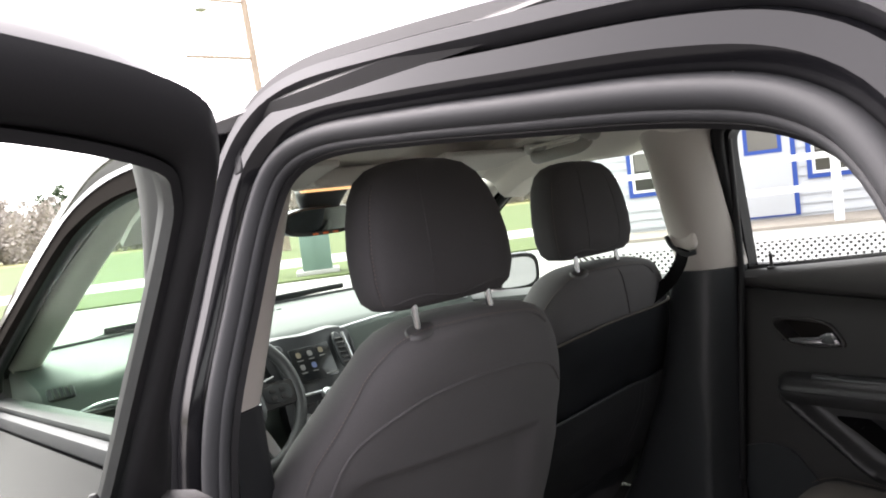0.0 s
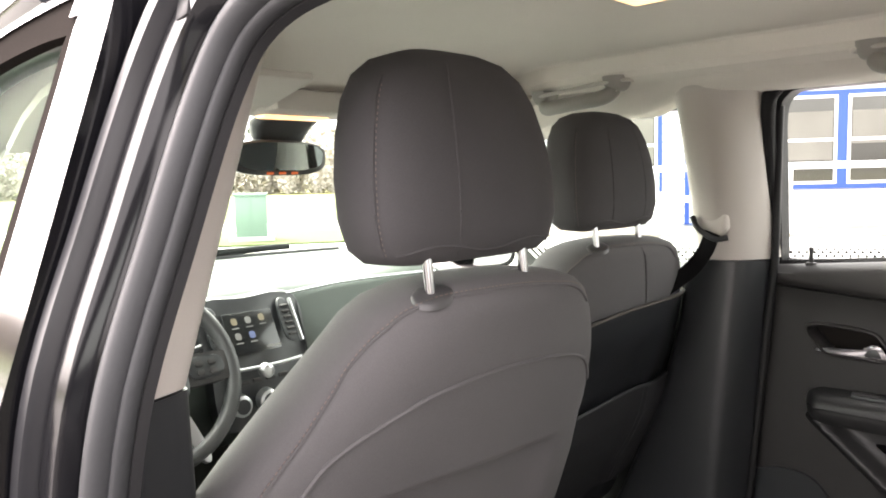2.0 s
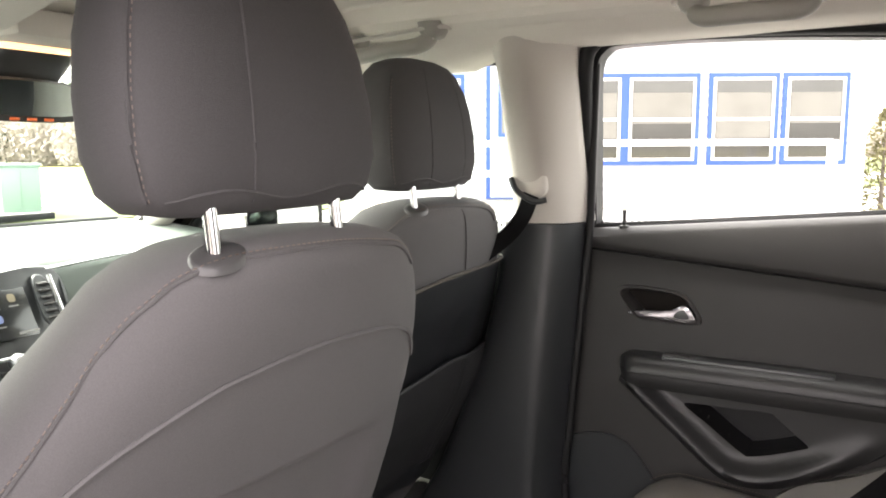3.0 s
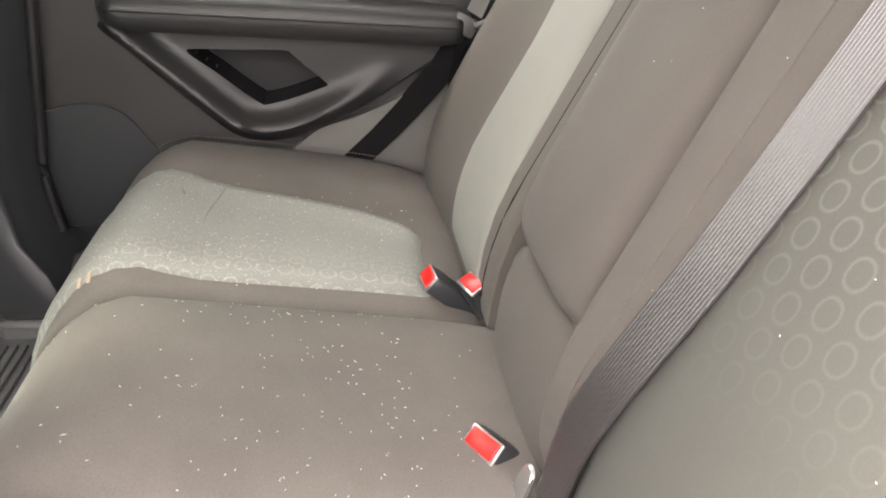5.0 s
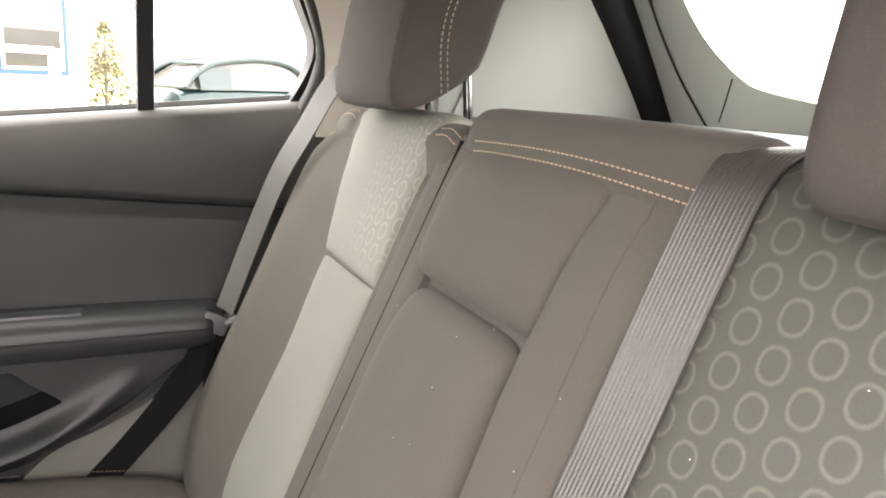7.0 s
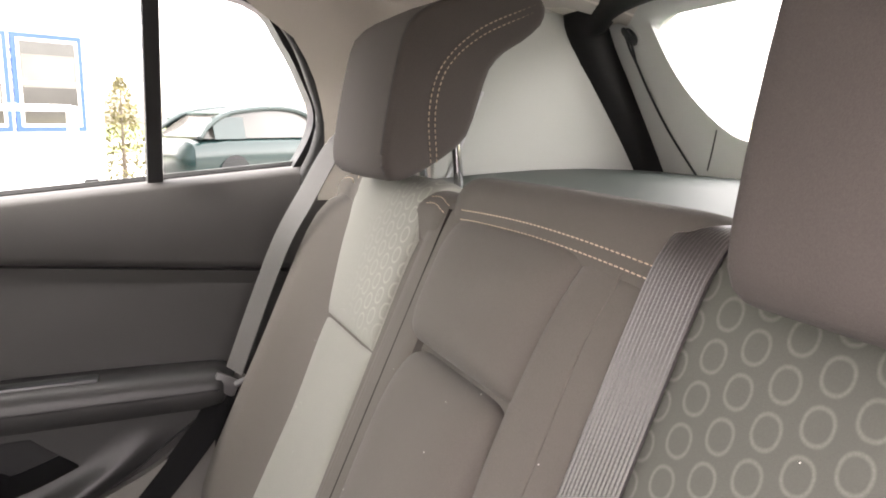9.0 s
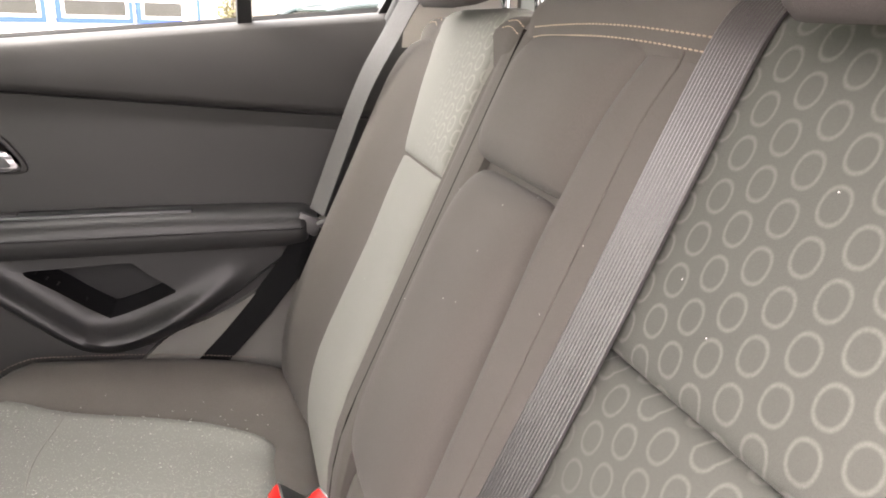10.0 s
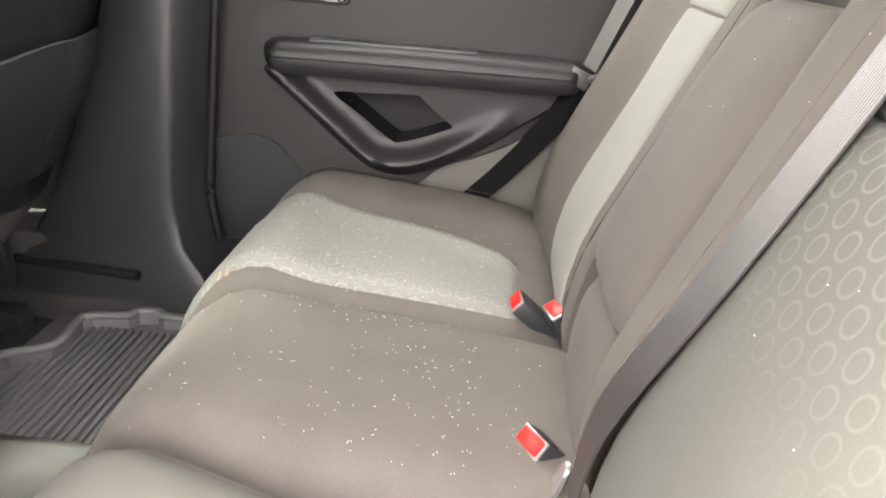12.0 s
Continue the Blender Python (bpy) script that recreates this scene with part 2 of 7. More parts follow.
sticker_cyan = mat("cyan_sticker", (0.10, 0.55, 0.66), rough=0.5)
glass_clear = glass_mat("side_glass", (0.94, 0.975, 0.955), 0.008)
glass_front = glass_mat("windscreen_glass", (0.90, 0.965, 0.92), 0.006)

# ---- mesh tools ----
XF = [Matrix.Identity(4)]


def thing(name, at, label, category, group="", kind=""):
    """A top-level thing: an empty at its base."""
    ob = new(name)
    ob.location = XF[0] @ Vector(at)
    ob.empty_display_size = 0.05
    return tagged(ob, label, category, group, kind)


def part(name, bm, material, parent, label="", smooth=40, kind=""):
    """Links a bmesh, given in world places, as one mesh under a thing or a part."""
    top, root = parent, Vector((0, 0, 0))
    while top is not None:
        root = root + top.location
        top = top.parent
    bmesh.ops.remove_doubles(bm, verts=bm.verts, dist=0.00002)
    bm.transform(XF[0])
    bmesh.ops.recalc_face_normals(bm, faces=bm.faces)
    bm.transform(Matrix.Translation(-root))
    me = bpy.data.meshes.new(name)
    bm.to_mesh(me)
    bm.free()
    me.materials.append(material)
    me.shade_smooth()
    if smooth < 180:
        me.set_sharp_from_angle(angle=radians(smooth))
    ob = new(name, me)
    ob.parent = parent
    return tagged(ob, label, kind=kind)


def curve(pts, n=24, closed=False):
    """Points along a smooth curve through pts."""
    p = [Vector(q) for q in pts]
    out, m = [], len(p)
    segs = m if closed else m - 1
    k = max(2, n // segs)
    for i in range(segs):
        if closed:
            a, b, c, d = p[i - 1], p[i], p[(i + 1) % m], p[(i + 2) % m]
        else:
            b, c = p[i], p[i + 1]
            a = p[i - 1] if i else b * 2 - c
            d = p[i + 2] if i + 2 < m else c * 2 - b
        for j in range(k):
            t = j / k
            out.append(0.5 * ((2 * b) + (c - a) * t + (2 * a - 5 * b + 4 * c - d) * t * t + (3 * b - a - 3 * c + d) * t ** 3))
    if not closed:
        out.append(p[-1].copy())
    return out


def skin(loops, cap=True, closed=True):
    """A surface over loops of equal length."""
    bm = bmesh.new()
    vs = [[bm.verts.new(q) for q in lp] for lp in loops]
    n = len(vs[0])
    for a, b in zip(vs, vs[1:]):
        for i in range(n if closed else n - 1):
            j = (i + 1) % n
            bm.faces.new((a[i], a[j], b[j], b[i]))
    if cap and closed:
        bm.faces.new(vs[0][::-1])
        bm.faces.new(vs[-1])
    return bm


def sheet(loops, thick, side=1):
    """An open surface with thickness, laid to one side of it."""
    bm = skin(loops, False, False)
    bmesh.ops.recalc_face_normals(bm, faces=bm.faces)
    bm.normal_update()
    vs = list(bm.verts)
    moved = {v: v.co - side * thick * v.normal for v in vs}
    ret = bmesh.ops.duplicate(bm, geom=list(bm.verts) + list(bm.edges) + list(bm.faces))
    for v in vs:
        ret["vert_map"][v].co = moved[v]
    edges = [e for e in bm.edges if len(e.link_faces) == 1]
    half = [e for e in edges if e.verts[0] in moved]
    for e in half:
        a, b = e.verts
        try:
            bm.faces.new((a, b, ret["vert_map"][b], ret["vert_map"][a]))
        except ValueError:
            pass
    return bm


def oval(c, ax, ay, a, b, p=2.0, n=28):
    """A superellipse round c; ax and ay are its unit axes."""
    c, ax, ay = Vector(c), Vector(ax), Vector(ay)
    out = []
    for i in range(n):
        t = 2 * math.pi * i / n
        ct, st = math.cos(t), math.sin(t)
        out.append(c + ax * (a * math.copysign(abs(ct) ** (2 / p), ct)) + ay * (b * math.copysign(abs(st) ** (2 / p), st)))
    return out


def tube(path, r, n=8, flat=1.0, closed=False, ref=(0, 0, 1)):
    """A round or flattened bar along a path; flat scales it along the path's side."""
    path = [Vector(q) for q in path]
    loops = []
    m = len(path)
    for i, q in enumerate(path):
        d = (path[(i + 1) % m] - path[i - 1]) if closed else (path[min(i + 1, m - 1)] - path[max(i - 1, 0)])
        d.normalize()
        s = d.cross(Vector(ref))
        if s.length < 1e-4:
            s = d.cross(Vector((1, 0, 0.1)))
        s.normalize()
        u = s.cross(d)
        loops.append(oval(q, s, u, r * flat, r, 2, n))
    if closed:
        loops.append(loops[0])
    return skin(loops, cap=not closed)


def sweep(path, profile, side, closed=False, cap=True, closed_profile=True):
    """Carries a profile of (across, along side) pairs down a path; side: a vector or one a point."""
    path = [Vector(q) for q in path]
    m, loops = len(path), []
    for i, q in enumerate(path):
        d = (path[(i + 1) % m] - path[i - 1]) if closed else (path[min(i + 1, m - 1)] - path[max(i - 1, 0)])
        d.normalize()
        w = Vector(side[i]) if isinstance(side, list) else Vector(side)
        a = d.cross(w).normalized()
        w = a.cross(d).normalized()
        loops.append([q + a * x + w * y for x, y in profile])
    if closed:
        loops.append(loops[0])
    return skin(loops, cap=cap and not closed, closed=closed_profile)


def rbox(size, at=(0, 0, 0), bevel=0.005, turn=None, seg=2):
    """A box with rounded edges."""
    bm = bmesh.new()
    bmesh.ops.create_cube(bm, size=1)
    bmesh.ops.scale(bm, vec=size, verts=bm.verts)
    if bevel:
        bmesh.ops.bevel(bm, geom=list(bm.edges), offset=min(bevel, 0.49 * min(size)), segments=seg, affect="EDGES", profile=0.5)
    if turn is not None:
        bmesh.ops.rotate(bm, cent=(0, 0, 0), matrix=turn, verts=bm.verts)
    bmesh.ops.translate(bm, vec=at, verts=bm.verts)
    return bm


def prism(outline, place, lo, hi, bevel=0.0, seg=2):
    """A plate over a flat outline of (a, b) pairs, from depth lo to hi (hi is its face); place(a, b, h) gives the place."""
    bm = bmesh.new()
    low = [bm.verts.new(place(a, b, lo)) for a, b in outline]
    top = [bm.verts.new(place(a, b, hi)) for a, b in outline]
    n = len(low)
    bm.faces.new(low[::-1])
    face = bm.faces.new(top)
    for i in range(n):
        bm.faces.new((low[i], low[(i + 1) % n], top[(i + 1) % n], top[i]))
    if bevel:
        bmesh.ops.bevel(bm, geom=list(face.edges), offset=bevel, segments=seg, affect="EDGES", profile=0.5)
    return bm


def flat2(pts, n=40, closed=True):
    return [(q.x, q.y) for q in curve([(a, b, 0) for a, b in pts], n, closed)]


def pad(place, a0, a1, b0, b1, rise, base, edge=6.0, nu=14, nv=18, extra=None, corner=0.0, fall=0.5):
    """A stuffed pad over a to b; a0, a1 numbers or functions of b. rise: its crown over base; extra(u, v) adds height. Its uv is (a, b) in metres."""
    bm = bmesh.new()
    uvl = bm.loops.layers.uv.new("UVMap")
    fa0 = a0 if callable(a0) else (lambda b: a0)
    fa1 = a1 if callable(a1) else (lambda b: a1)
    grid, at = [], {}

    def spread(k, n):
        t = -1 + 2 * k / n
        return math.copysign(1 - (1 - abs(t)) ** 1.7, t)

    for j in range(nv + 1):
        v = spread(j, nv)
        b = b0 + (b1 - b0) * (v + 1) / 2
        row = []
        for i in range(nu + 1):
            u = spread(i, nu)
            uu = u * (1 - corner * abs(v) ** 10)
            vv = v * (1 - corner * abs(u) ** 10)
            bb = b0 + (b1 - b0) * (vv + 1) / 2
            a = fa0(b) + (fa1(b) - fa0(b)) * (uu + 1) / 2
            h = rise * max(0.0, (1 - abs(u) ** edge) * (1 - abs(v) ** edge)) ** fall
            if extra:
                h += extra(u, v) * max(0.0, (1 - abs(u) ** edge) * (1 - abs(v) ** edge)) ** fall
            vert = bm.verts.new(place(a, bb, base + h))
            at[vert] = (a, bb)
            row.append(vert)
        grid.append(row)
    for j in range(nv):
        for i in range(nu):
            f = bm.faces.new((grid[j][i], grid[j][i + 1], grid[j + 1][i + 1], grid[j + 1][i]))
            for lp in f.loops:
                lp[uvl].uv = at[lp.vert]
    rim = grid[0] + [r[-1] for r in grid[1:]] + grid[-1][-2::-1] + [r[0] for r in grid[-2:0:-1]]
    low = []
    for vert in rim:
        a, b = at[vert]
        low.append(bm.verts.new(place(a, b, base - 0.03)))
    for i in range(len(rim)):
        j = (i + 1) % len(rim)
        bm.faces.new((rim[i], rim[j], low[j], low[i]))
    bm.faces.new(low[::-1])
    return bm


def merge(*bms):
    """Several bmeshes of one part as one."""
    out = bms[0]
    for b in bms[1:]:
        me = bpy.data.meshes.new("tmp")
        b.to_mesh(me)
        b.free()
        out.from_mesh(me)
        bpy.data.meshes.remove(me)
    return out


def dashes(path, r, length, gap):
    """A row of thread stitches along a path."""
    path = [Vector(q) for q in path]
    out, todo, acc = [], 0.0, None
    run = [0.0]
    for a, b in zip(path, path[1:]):
        run.append(run[-1] + (b - a).length)

    def at(s):
        for i in range(len(run) - 1):
            if s <= run[i + 1]:
                t = (s - run[i]) / max(1e-9, run[i + 1] - run[i])
                return path[i].lerp(path[i + 1], t)
        return path[-1]
    bm = bmesh.new()
    s = 0.0
    while s + length < run[-1]:
        a, b = at(s), at(s + length)
        d = (b - a).normalized()
        x = d.cross(Vector((0.3, 0.2, 1))).normalized() * r
        y = d.cross(x).normalized() * r
        lo = [bm.verts.new(a + k) for k in (x, y, -x, -y)]
        mid = [bm.verts.new((a + b) / 2 + 1.25 * k) for k in (x, y, -x, -y)]
        hi = [bm.verts.new(b + k) for k in (x, y, -x, -y)]
        for p, q in ((lo, mid), (mid, hi)):
            for i in range(4):
                bm.faces.new((p[i], p[(i + 1) % 4], q[(i + 1) % 4], q[i]))
        bm.faces.new(lo[::-1]), bm.faces.new(hi)
        s += length + gap
    return bm


def inside(poly, a, b):
    """Whether (a, b) lies within a flat outline."""
    hit = False
    for (x0, y0), (x1, y1) in zip(poly, poly[1:] + poly[:1]):
        if (y0 > b) != (y1 > b) and a < x0 + (b - y0) / (y1 - y0) * (x1 - x0):
            hit = not hit
    return hit


CX = 1.0


def poly_soup(obs):
    """The world places and faces of some meshes."""
    vs, fs = [], []
    for o in obs:
        at, up = o.location.copy(), o.parent
        while up is not None:
            at, up = at + up.location, up.parent
        base = len(vs)
        vs += [v.co + at for v in o.data.vertices]
        fs += [[base + i for i in f.vertices] for f in o.data.polygons]
    return vs, fs


def mx(p):
    """The mirrored place on the car's other side."""
    return (2 * CX - p[0], p[1], p[2])


def xr(z):
    """The inner side of the cabin's right flank, which leans in above the belt."""
    return 1.70 - 0.32 * max(0.0, z - 1.15)

# ---- the car's shell ----
MIRROR = Matrix.Translation((2 * CX, 0, 0)) @ Matrix.Diagonal((-1, 1, 1, 1))


def band(outer, inner, place, lo, hi):
    """A frame between two outlines of equal length, from depth lo to hi."""
    loops = []
    for (a, b), (c, d) in zip(outer, inner):
        loops.append([place(a, b, lo), place(a, b, hi), place(c, d, hi), place(c, d, lo)])
    return skin(loops, cap=True)


def roof_z(x, y, lift=0.0):
    d = abs(x - CX)
    z = float(np.interp(d, [0, 0.25, 0.45, 0.55, 0.60], [1.640, 1.630, 1.605, 1.575, 1.540]))
    z -= 0.10 * max(0.0, (y - 1.1) / 0.6) ** 2 + 0.06 * max(0.0, (0.2 - y) / 0.7) ** 2
    return z + lift


def liner_z(x, y):
    d = abs(x - CX)
    z = float(np.interp(d, [0, 0.26, 0.36, 0.392, 0.398, 0.402, 0.408, 0.414, 0.425, 0.445, 0.472, 0.480, 0.495, 0.515, 0.56, 0.60], [1.578, 1.576, 1.571, 1.566, 1.561, 1.571, 1.571, 1.534, 1.522, 1.517, 1.514, 1.508, 1.494, 1.488, 1.488, 1.486]))
    drop = 0.100 * max(0.0, (y - 1.30) / 0.30) ** 2 + 0.05 * max(0.0, (0.1 - y) / 0.45) ** 2
    edge = 0.032 * min(1.0, max(0.0, (d - 0.45) / 0.07)) * min(1.0, max(0.0, (y - 1.08) / 0.08))
    return z - drop - edge


car = thing("car", (CX, 0.9, 0.0), "black compact hatchback standing open on the car park", "car")

part("roof_panel", sheet([[(x, y, roof_z(x, y)) for x in [CX + d for d in (-0.60, -0.575, -0.55, -0.5, -0.45, -0.35, -0.2, 0, 0.2, 0.35, 0.45, 0.5, 0.55, 0.575, 0.60)]]
                          for y in np.linspace(-0.48, 1.62, 20)], 0.012), paint, car, "glossy black roof panel", 60)
XS = [CX + s * d for s, d in [(-1, k) for k in (0.572, 0.555, 0.515, 0.495, 0.480, 0.472, 0.445, 0.425, 0.414, 0.408, 0.402, 0.398, 0.392, 0.36, 0.31, 0.26, 0.13)] + [(1, k) for k in (0.0, 0.13, 0.26, 0.31, 0.36, 0.392, 0.398, 0.402, 0.408, 0.414, 0.425, 0.445, 0.472, 0.480, 0.495, 0.515, 0.56, 0.60)]]
part("headliner", sheet([[(x, y, liner_z(x, y)) for x in XS] for y in np.linspace(-0.40, 1.56, 26)], 0.012, -1), roofcloth, car,
     "beige cloth headliner", 28)

# the rear door opening: its seal, and the painted jamb round it
AP = curve([(0.29, 0.925, 0.72), (0.296, 0.918, 1.0), (0.312, 0.913, 1.15), (0.360, 0.911, 1.29), (0.400, 0.900, 1.405), (0.417, 0.865, 1.458),
            (0.424, 0.78, 1.477), (0.423, 0.62, 1.469), (0.421, 0.47, 1.456), (0.415, 0.31, 1.440), (0.405, 0.222, 1.418), (0.386, 0.172, 1.372), (0.355, 0.135, 1.28),
            (0.322, 0.10, 1.15), (0.30, 0.085, 1.0), (0.29, 0.11, 0.72)], 90)[::-1]
SIDE = [Vector((-1, 0, 0.33)).normalized()] * len(AP)
part("door_seal", merge(sweep(AP, [(0.009 + 0.0125 * math.cos(t), 0.006 + 0.015 * math.sin(t)) for t in np.linspace(0, 2 * math.pi, 13)[:-1]], SIDE),
                        sweep(AP, [(-0.004 + 0.005 * math.cos(t), -0.003 + 0.008 * math.sin(t)) for t in np.linspace(0, 2 * math.pi, 11)[:-1]], SIDE)),
     seal, car, "grey rubber door seal with two ridges", 60)
part("inner_lip", sweep(AP, [(-0.004, -0.008), (-0.0085, -0.010), (-0.010, -0.018), (-0.005, -0.020), (-0.002, -0.014)], SIDE), rubber, car)
JAMB = [(0.015, -0.012), (0.018, 0.010), (0.022, 0.024), (0.030, 0.033), (0.050, 0.036), (0.055, 0.030), (0.05, -0.012)]
part("door_jamb", sweep(AP, JAMB, SIDE), jamb_paint, car, "glossy black painted door jamb", 30)
part("jamb_flange", sweep(AP, [(0.0555, 0.026), (0.057, 0.042), (0.060, 0.048), (0.072, 0.050), (0.076, 0.044), (0.077, 0.026)], SIDE), flange_paint, car, "satin grey jamb flange", 30)
part("jamb_groove", sweep(AP, [(0.0775, 0.020), (0.079, 0.040), (0.092, 0.042), (0.094, 0.020)], SIDE), rubber, car, "black rubber groove", 30)
part("jamb_plug", rbox((0.012, 0.020, 0.042), (0.392, 0.925, 1.478), 0.004, Euler((radians(-14), radians(18), 0)).to_matrix()), rubber, car, "black rubber plug")
part("drip_rail", sweep([(0.398, y, roof_z(0.4, y) - 0.006) for y in np.linspace(-0.48, 1.62, 24)],
                        [(0.0, 0.004), (0.003, 0.008), (0.009, 0.008), (0.012, 0.004), (0.006, -0.012)], (0, 0, 1)), rubber, car, "black roof joint strip")
part("quarter_panel", sheet([[(0.268 + 0.105 * k - 0.05 * w * (1 - k), 0.020 + 0.075 * k - 0.55 * w, 1.10 + 0.42 * k) for w in np.linspace(0, 1, 8)]
                             for k in np.linspace(-0.9, 1, 12)], 0.01), paint, car, "glossy black rear quarter panel", 60)


PILLAR = [(1.700, 0.950), (1.668, 0.962), (1.634, 0.985), (1.612, 1.012), (1.606, 1.040), (1.612, 1.070), (1.640, 1.092), (1.680, 1.104), (1.730, 1.100), (1.740, 0.965)]
PILLAR_WIDE = [(1.664, 0.945), (1.655, 0.954), (1.632, 0.962), (1.610, 0.972), (1.600, 0.987), (1.599, 1.03), (1.606, 1.09), (1.636, 1.115), (1.655, 1.10), (1.662, 1.02)]


def pillar_up(zs, base):
    """Sections of the inner middle pillar on the right, over its plan at belt height."""
    loops = []
    for z in zs:
        k = -0.32 * (z - 1.15)
        top = max(0.0, (z - 1.43) / 0.08)
        g = 0.03 * top * top
        lp = curve([(x + k - g * 0.3, y + g * (y - 1.04) * 4, z) for x, y in base], 30, True)
        loops.append(lp)
    return skin(loops)


def pillar_low(wide):
    loops = []
    for z, y0, y1, xi in ((1.146, 0.958, 1.130, 1.612), (1.0, 0.968, 1.145, 1.604), (0.85, 0.980, 1.182, 1.598), (0.70, 0.992, 1.236, 1.596), (0.58, 1.000, 1.285, 1.594), (0.49, 0.985, 1.335, 1.588), (0.44, 0.95, 1.36, 1.575), (0.38, 0.93, 1.40, 1.57)):
        lp = curve([(1.70, y0 - 0.006, z), (1.662, y0 + 0.006, z), (xi + 0.018, y0 + 0.028, z), (xi, y0 + 0.06, z), (xi, y1 - 0.05, z), (xi + 0.03, y1 - 0.012, z), (1.70, y1, z), (1.74, y1 - 0.02, z), (1.74, y0 + 0.01, z)], 36, True)
        if wide:
            lp = curve([(1.664, y0 - 0.014, z), (1.655, y0 - 0.006, z), (1.632, y0 + 0.003, z), (xi, y0 + 0.012, z), (xi - 0.012, y0 + 0.03, z), (xi - 0.010, y1 - 0.05, z), (1.63, y1 - 0.02, z), (1.66, y0 + 0.05, z)], 36, True)
        loops.append(lp)
    return skin(loops)


UP = list(np.linspace(1.148, 1.44, 8)) + [1.46, 1.48, 1.50, 1.515]
part("middle_pillar_trim", pillar_up(UP, PILLAR), beige, car, "beige plastic upper pillar trim", 60)
part("middle_pillar_foot", pillar_low(False), dark_low, car, "black plastic lower pillar trim", 60)
part("pillar_seal", tube(curve([(1.640, 0.925, 1.46), (1.668, 0.938, 1.30), (1.684, 0.946, 1.15), (1.680, 0.958, 1.0), (1.679, 0.970, 0.85), (1.678, 0.982, 0.70), (1.677, 0.990, 0.58), (1.674, 0.974, 0.48)], 40), 0.0085, 8), rubber, car, "black door seal beside the pillar", 60)
XF[0] = MIRROR
part("middle_pillar_trim", pillar_up(UP, PILLAR_WIDE), beige, car, "beige plastic upper pillar trim", 60)
part("middle_pillar_foot", pillar_low(True), dark_low, car, "black plastic lower pillar trim", 60)
XF[0] = Matrix.Identity(4)

# rear pillars, tail trim and hatch
for flip in (0, 1):
    XF[0] = MIRROR if flip else Matrix.Identity(4)
    part("rear_pillar_trim", sheet([[(xr(z) - 0.006 - 0.030 * math.sin(math.pi * min(1, k * 1.3)), float(np.interp(z, [1.17, 1.26, 1.33, 1.40, 1.435, 1.50], [0.135, 0.128, 0.145, 0.180, 0.235, 0.32])) - 0.25 * k, z + 0.01 * k)
                                     for k in np.linspace(0, 1, 9)] for z in np.linspace(1.15, 1.50, 12)], 0.012, 1), beige, car, "beige rear pillar trim", 60)
    part("cargo_side_trim", prism([(-0.030, 1.165), (-0.030, 1.462), (-0.285, 1.462), (-0.300, 1.425), (-0.462, 1.165)], lambda a, b, h: Vector((1.605 - 0.03 * (b - 1.2) - h, a, b)), 0, 0.012, 0.004), grey_plastic, car, "pale grey cargo side trim", 30)
    part("roof_corner_trim", sheet([[(1.46, y, liner_z(1.46, y) - 0.003), (1.52, y, liner_z(1.52, y) - 0.006), (1.575, y, 1.462), (1.612, y, 1.440)] for y in np.linspace(0.10, -0.40, 9)], 0.01, -1), beige, car, "beige trim under the roof corner", 60)
    part("cargo_ledge", rbox((0.10, 0.46, 0.03), (1.605, -0.27, 1.160), 0.008), grey_plastic, car)
    part("cargo_rim", tube([(1.592, -0.046, 1.165), (1.588, -0.114, 1.325)], 0.003, 8), silver, car, "thin bright window edge")
    part("hatch_seal", tube(curve([(1.20, -0.300, 1.508), (1.45, -0.300, 1.496), (1.555, -0.302, 1.468), (1.602, -0.322, 1.415), (1.612, -0.438, 1.245), (1.616, -0.524, 1.10)], 30), 0.043, 14), rubber, car, "black hatch seal")
XF[0] = Matrix.Identity(4)
part("cargo_cover", sheet([[(x, -0.02 - 0.5 * k, 1.185 + 0.012 * math.sin(math.pi * k)) for x in np.linspace(0.42, 1.58, 8)] for k in np.linspace(0, 1, 6)], 0.01), soft_dash, car, "grey cargo cover behind the seat backs", 60)
part("hatch_lower", sheet([[(x, -0.56 - 0.02 * k, 1.16 - 0.72 * k) for x in np.linspace(0.4, 1.6, 5)] for k in np.linspace(0, 1, 4)], 0.02), dark_low, car)


def hatch_at(a, b, h):
    return Vector((CX + a, -0.34 - 0.55 * (1.46 - b) + 0.876 * h, b + 0.48 * h))


HOUT = flat2([(-0.64, 1.10), (-0.665, 1.25), (-0.65, 1.40), (-0.58, 1.468), (-0.3, 1.49), (0.0, 1.495), (0.3, 1.49), (0.58, 1.468), (0.65, 1.40), (0.665, 1.25), (0.64, 1.10), (0.3, 1.09), (0.0, 1.09), (-0.3, 1.09)], 84)
HINN = flat2([(-0.340, 1.245), (-0.394, 1.268), (-0.446, 1.330), (-0.468, 1.405), (-0.452, 1.446), (-0.3, 1.453), (0.0, 1.456), (0.3, 1.453), (0.452, 1.446), (0.468, 1.405), (0.446, 1.330), (0.394, 1.268), (0.340, 1.245), (0.2, 1.228), (0.0, 1.222), (-0.2, 1.228)], 84)
HOUT.append(HOUT[0]), HINN.append(HINN[0])
part("hatch_trim", skin([[hatch_at(a, b, 0.0), hatch_at(a * 0.8 + c * 0.2, b * 0.8 + d * 0.2, 0.016), hatch_at(a * 0.15 + c * 0.85, b * 0.15 + d * 0.85, 0.016), hatch_at(c, d, 0.004), hatch_at(c, d, -0.02)]
                         for (a, b), (c, d) in zip(HOUT, HINN)], cap=False, closed=False), hatch_grey, car, "grey hatch trim", 50)
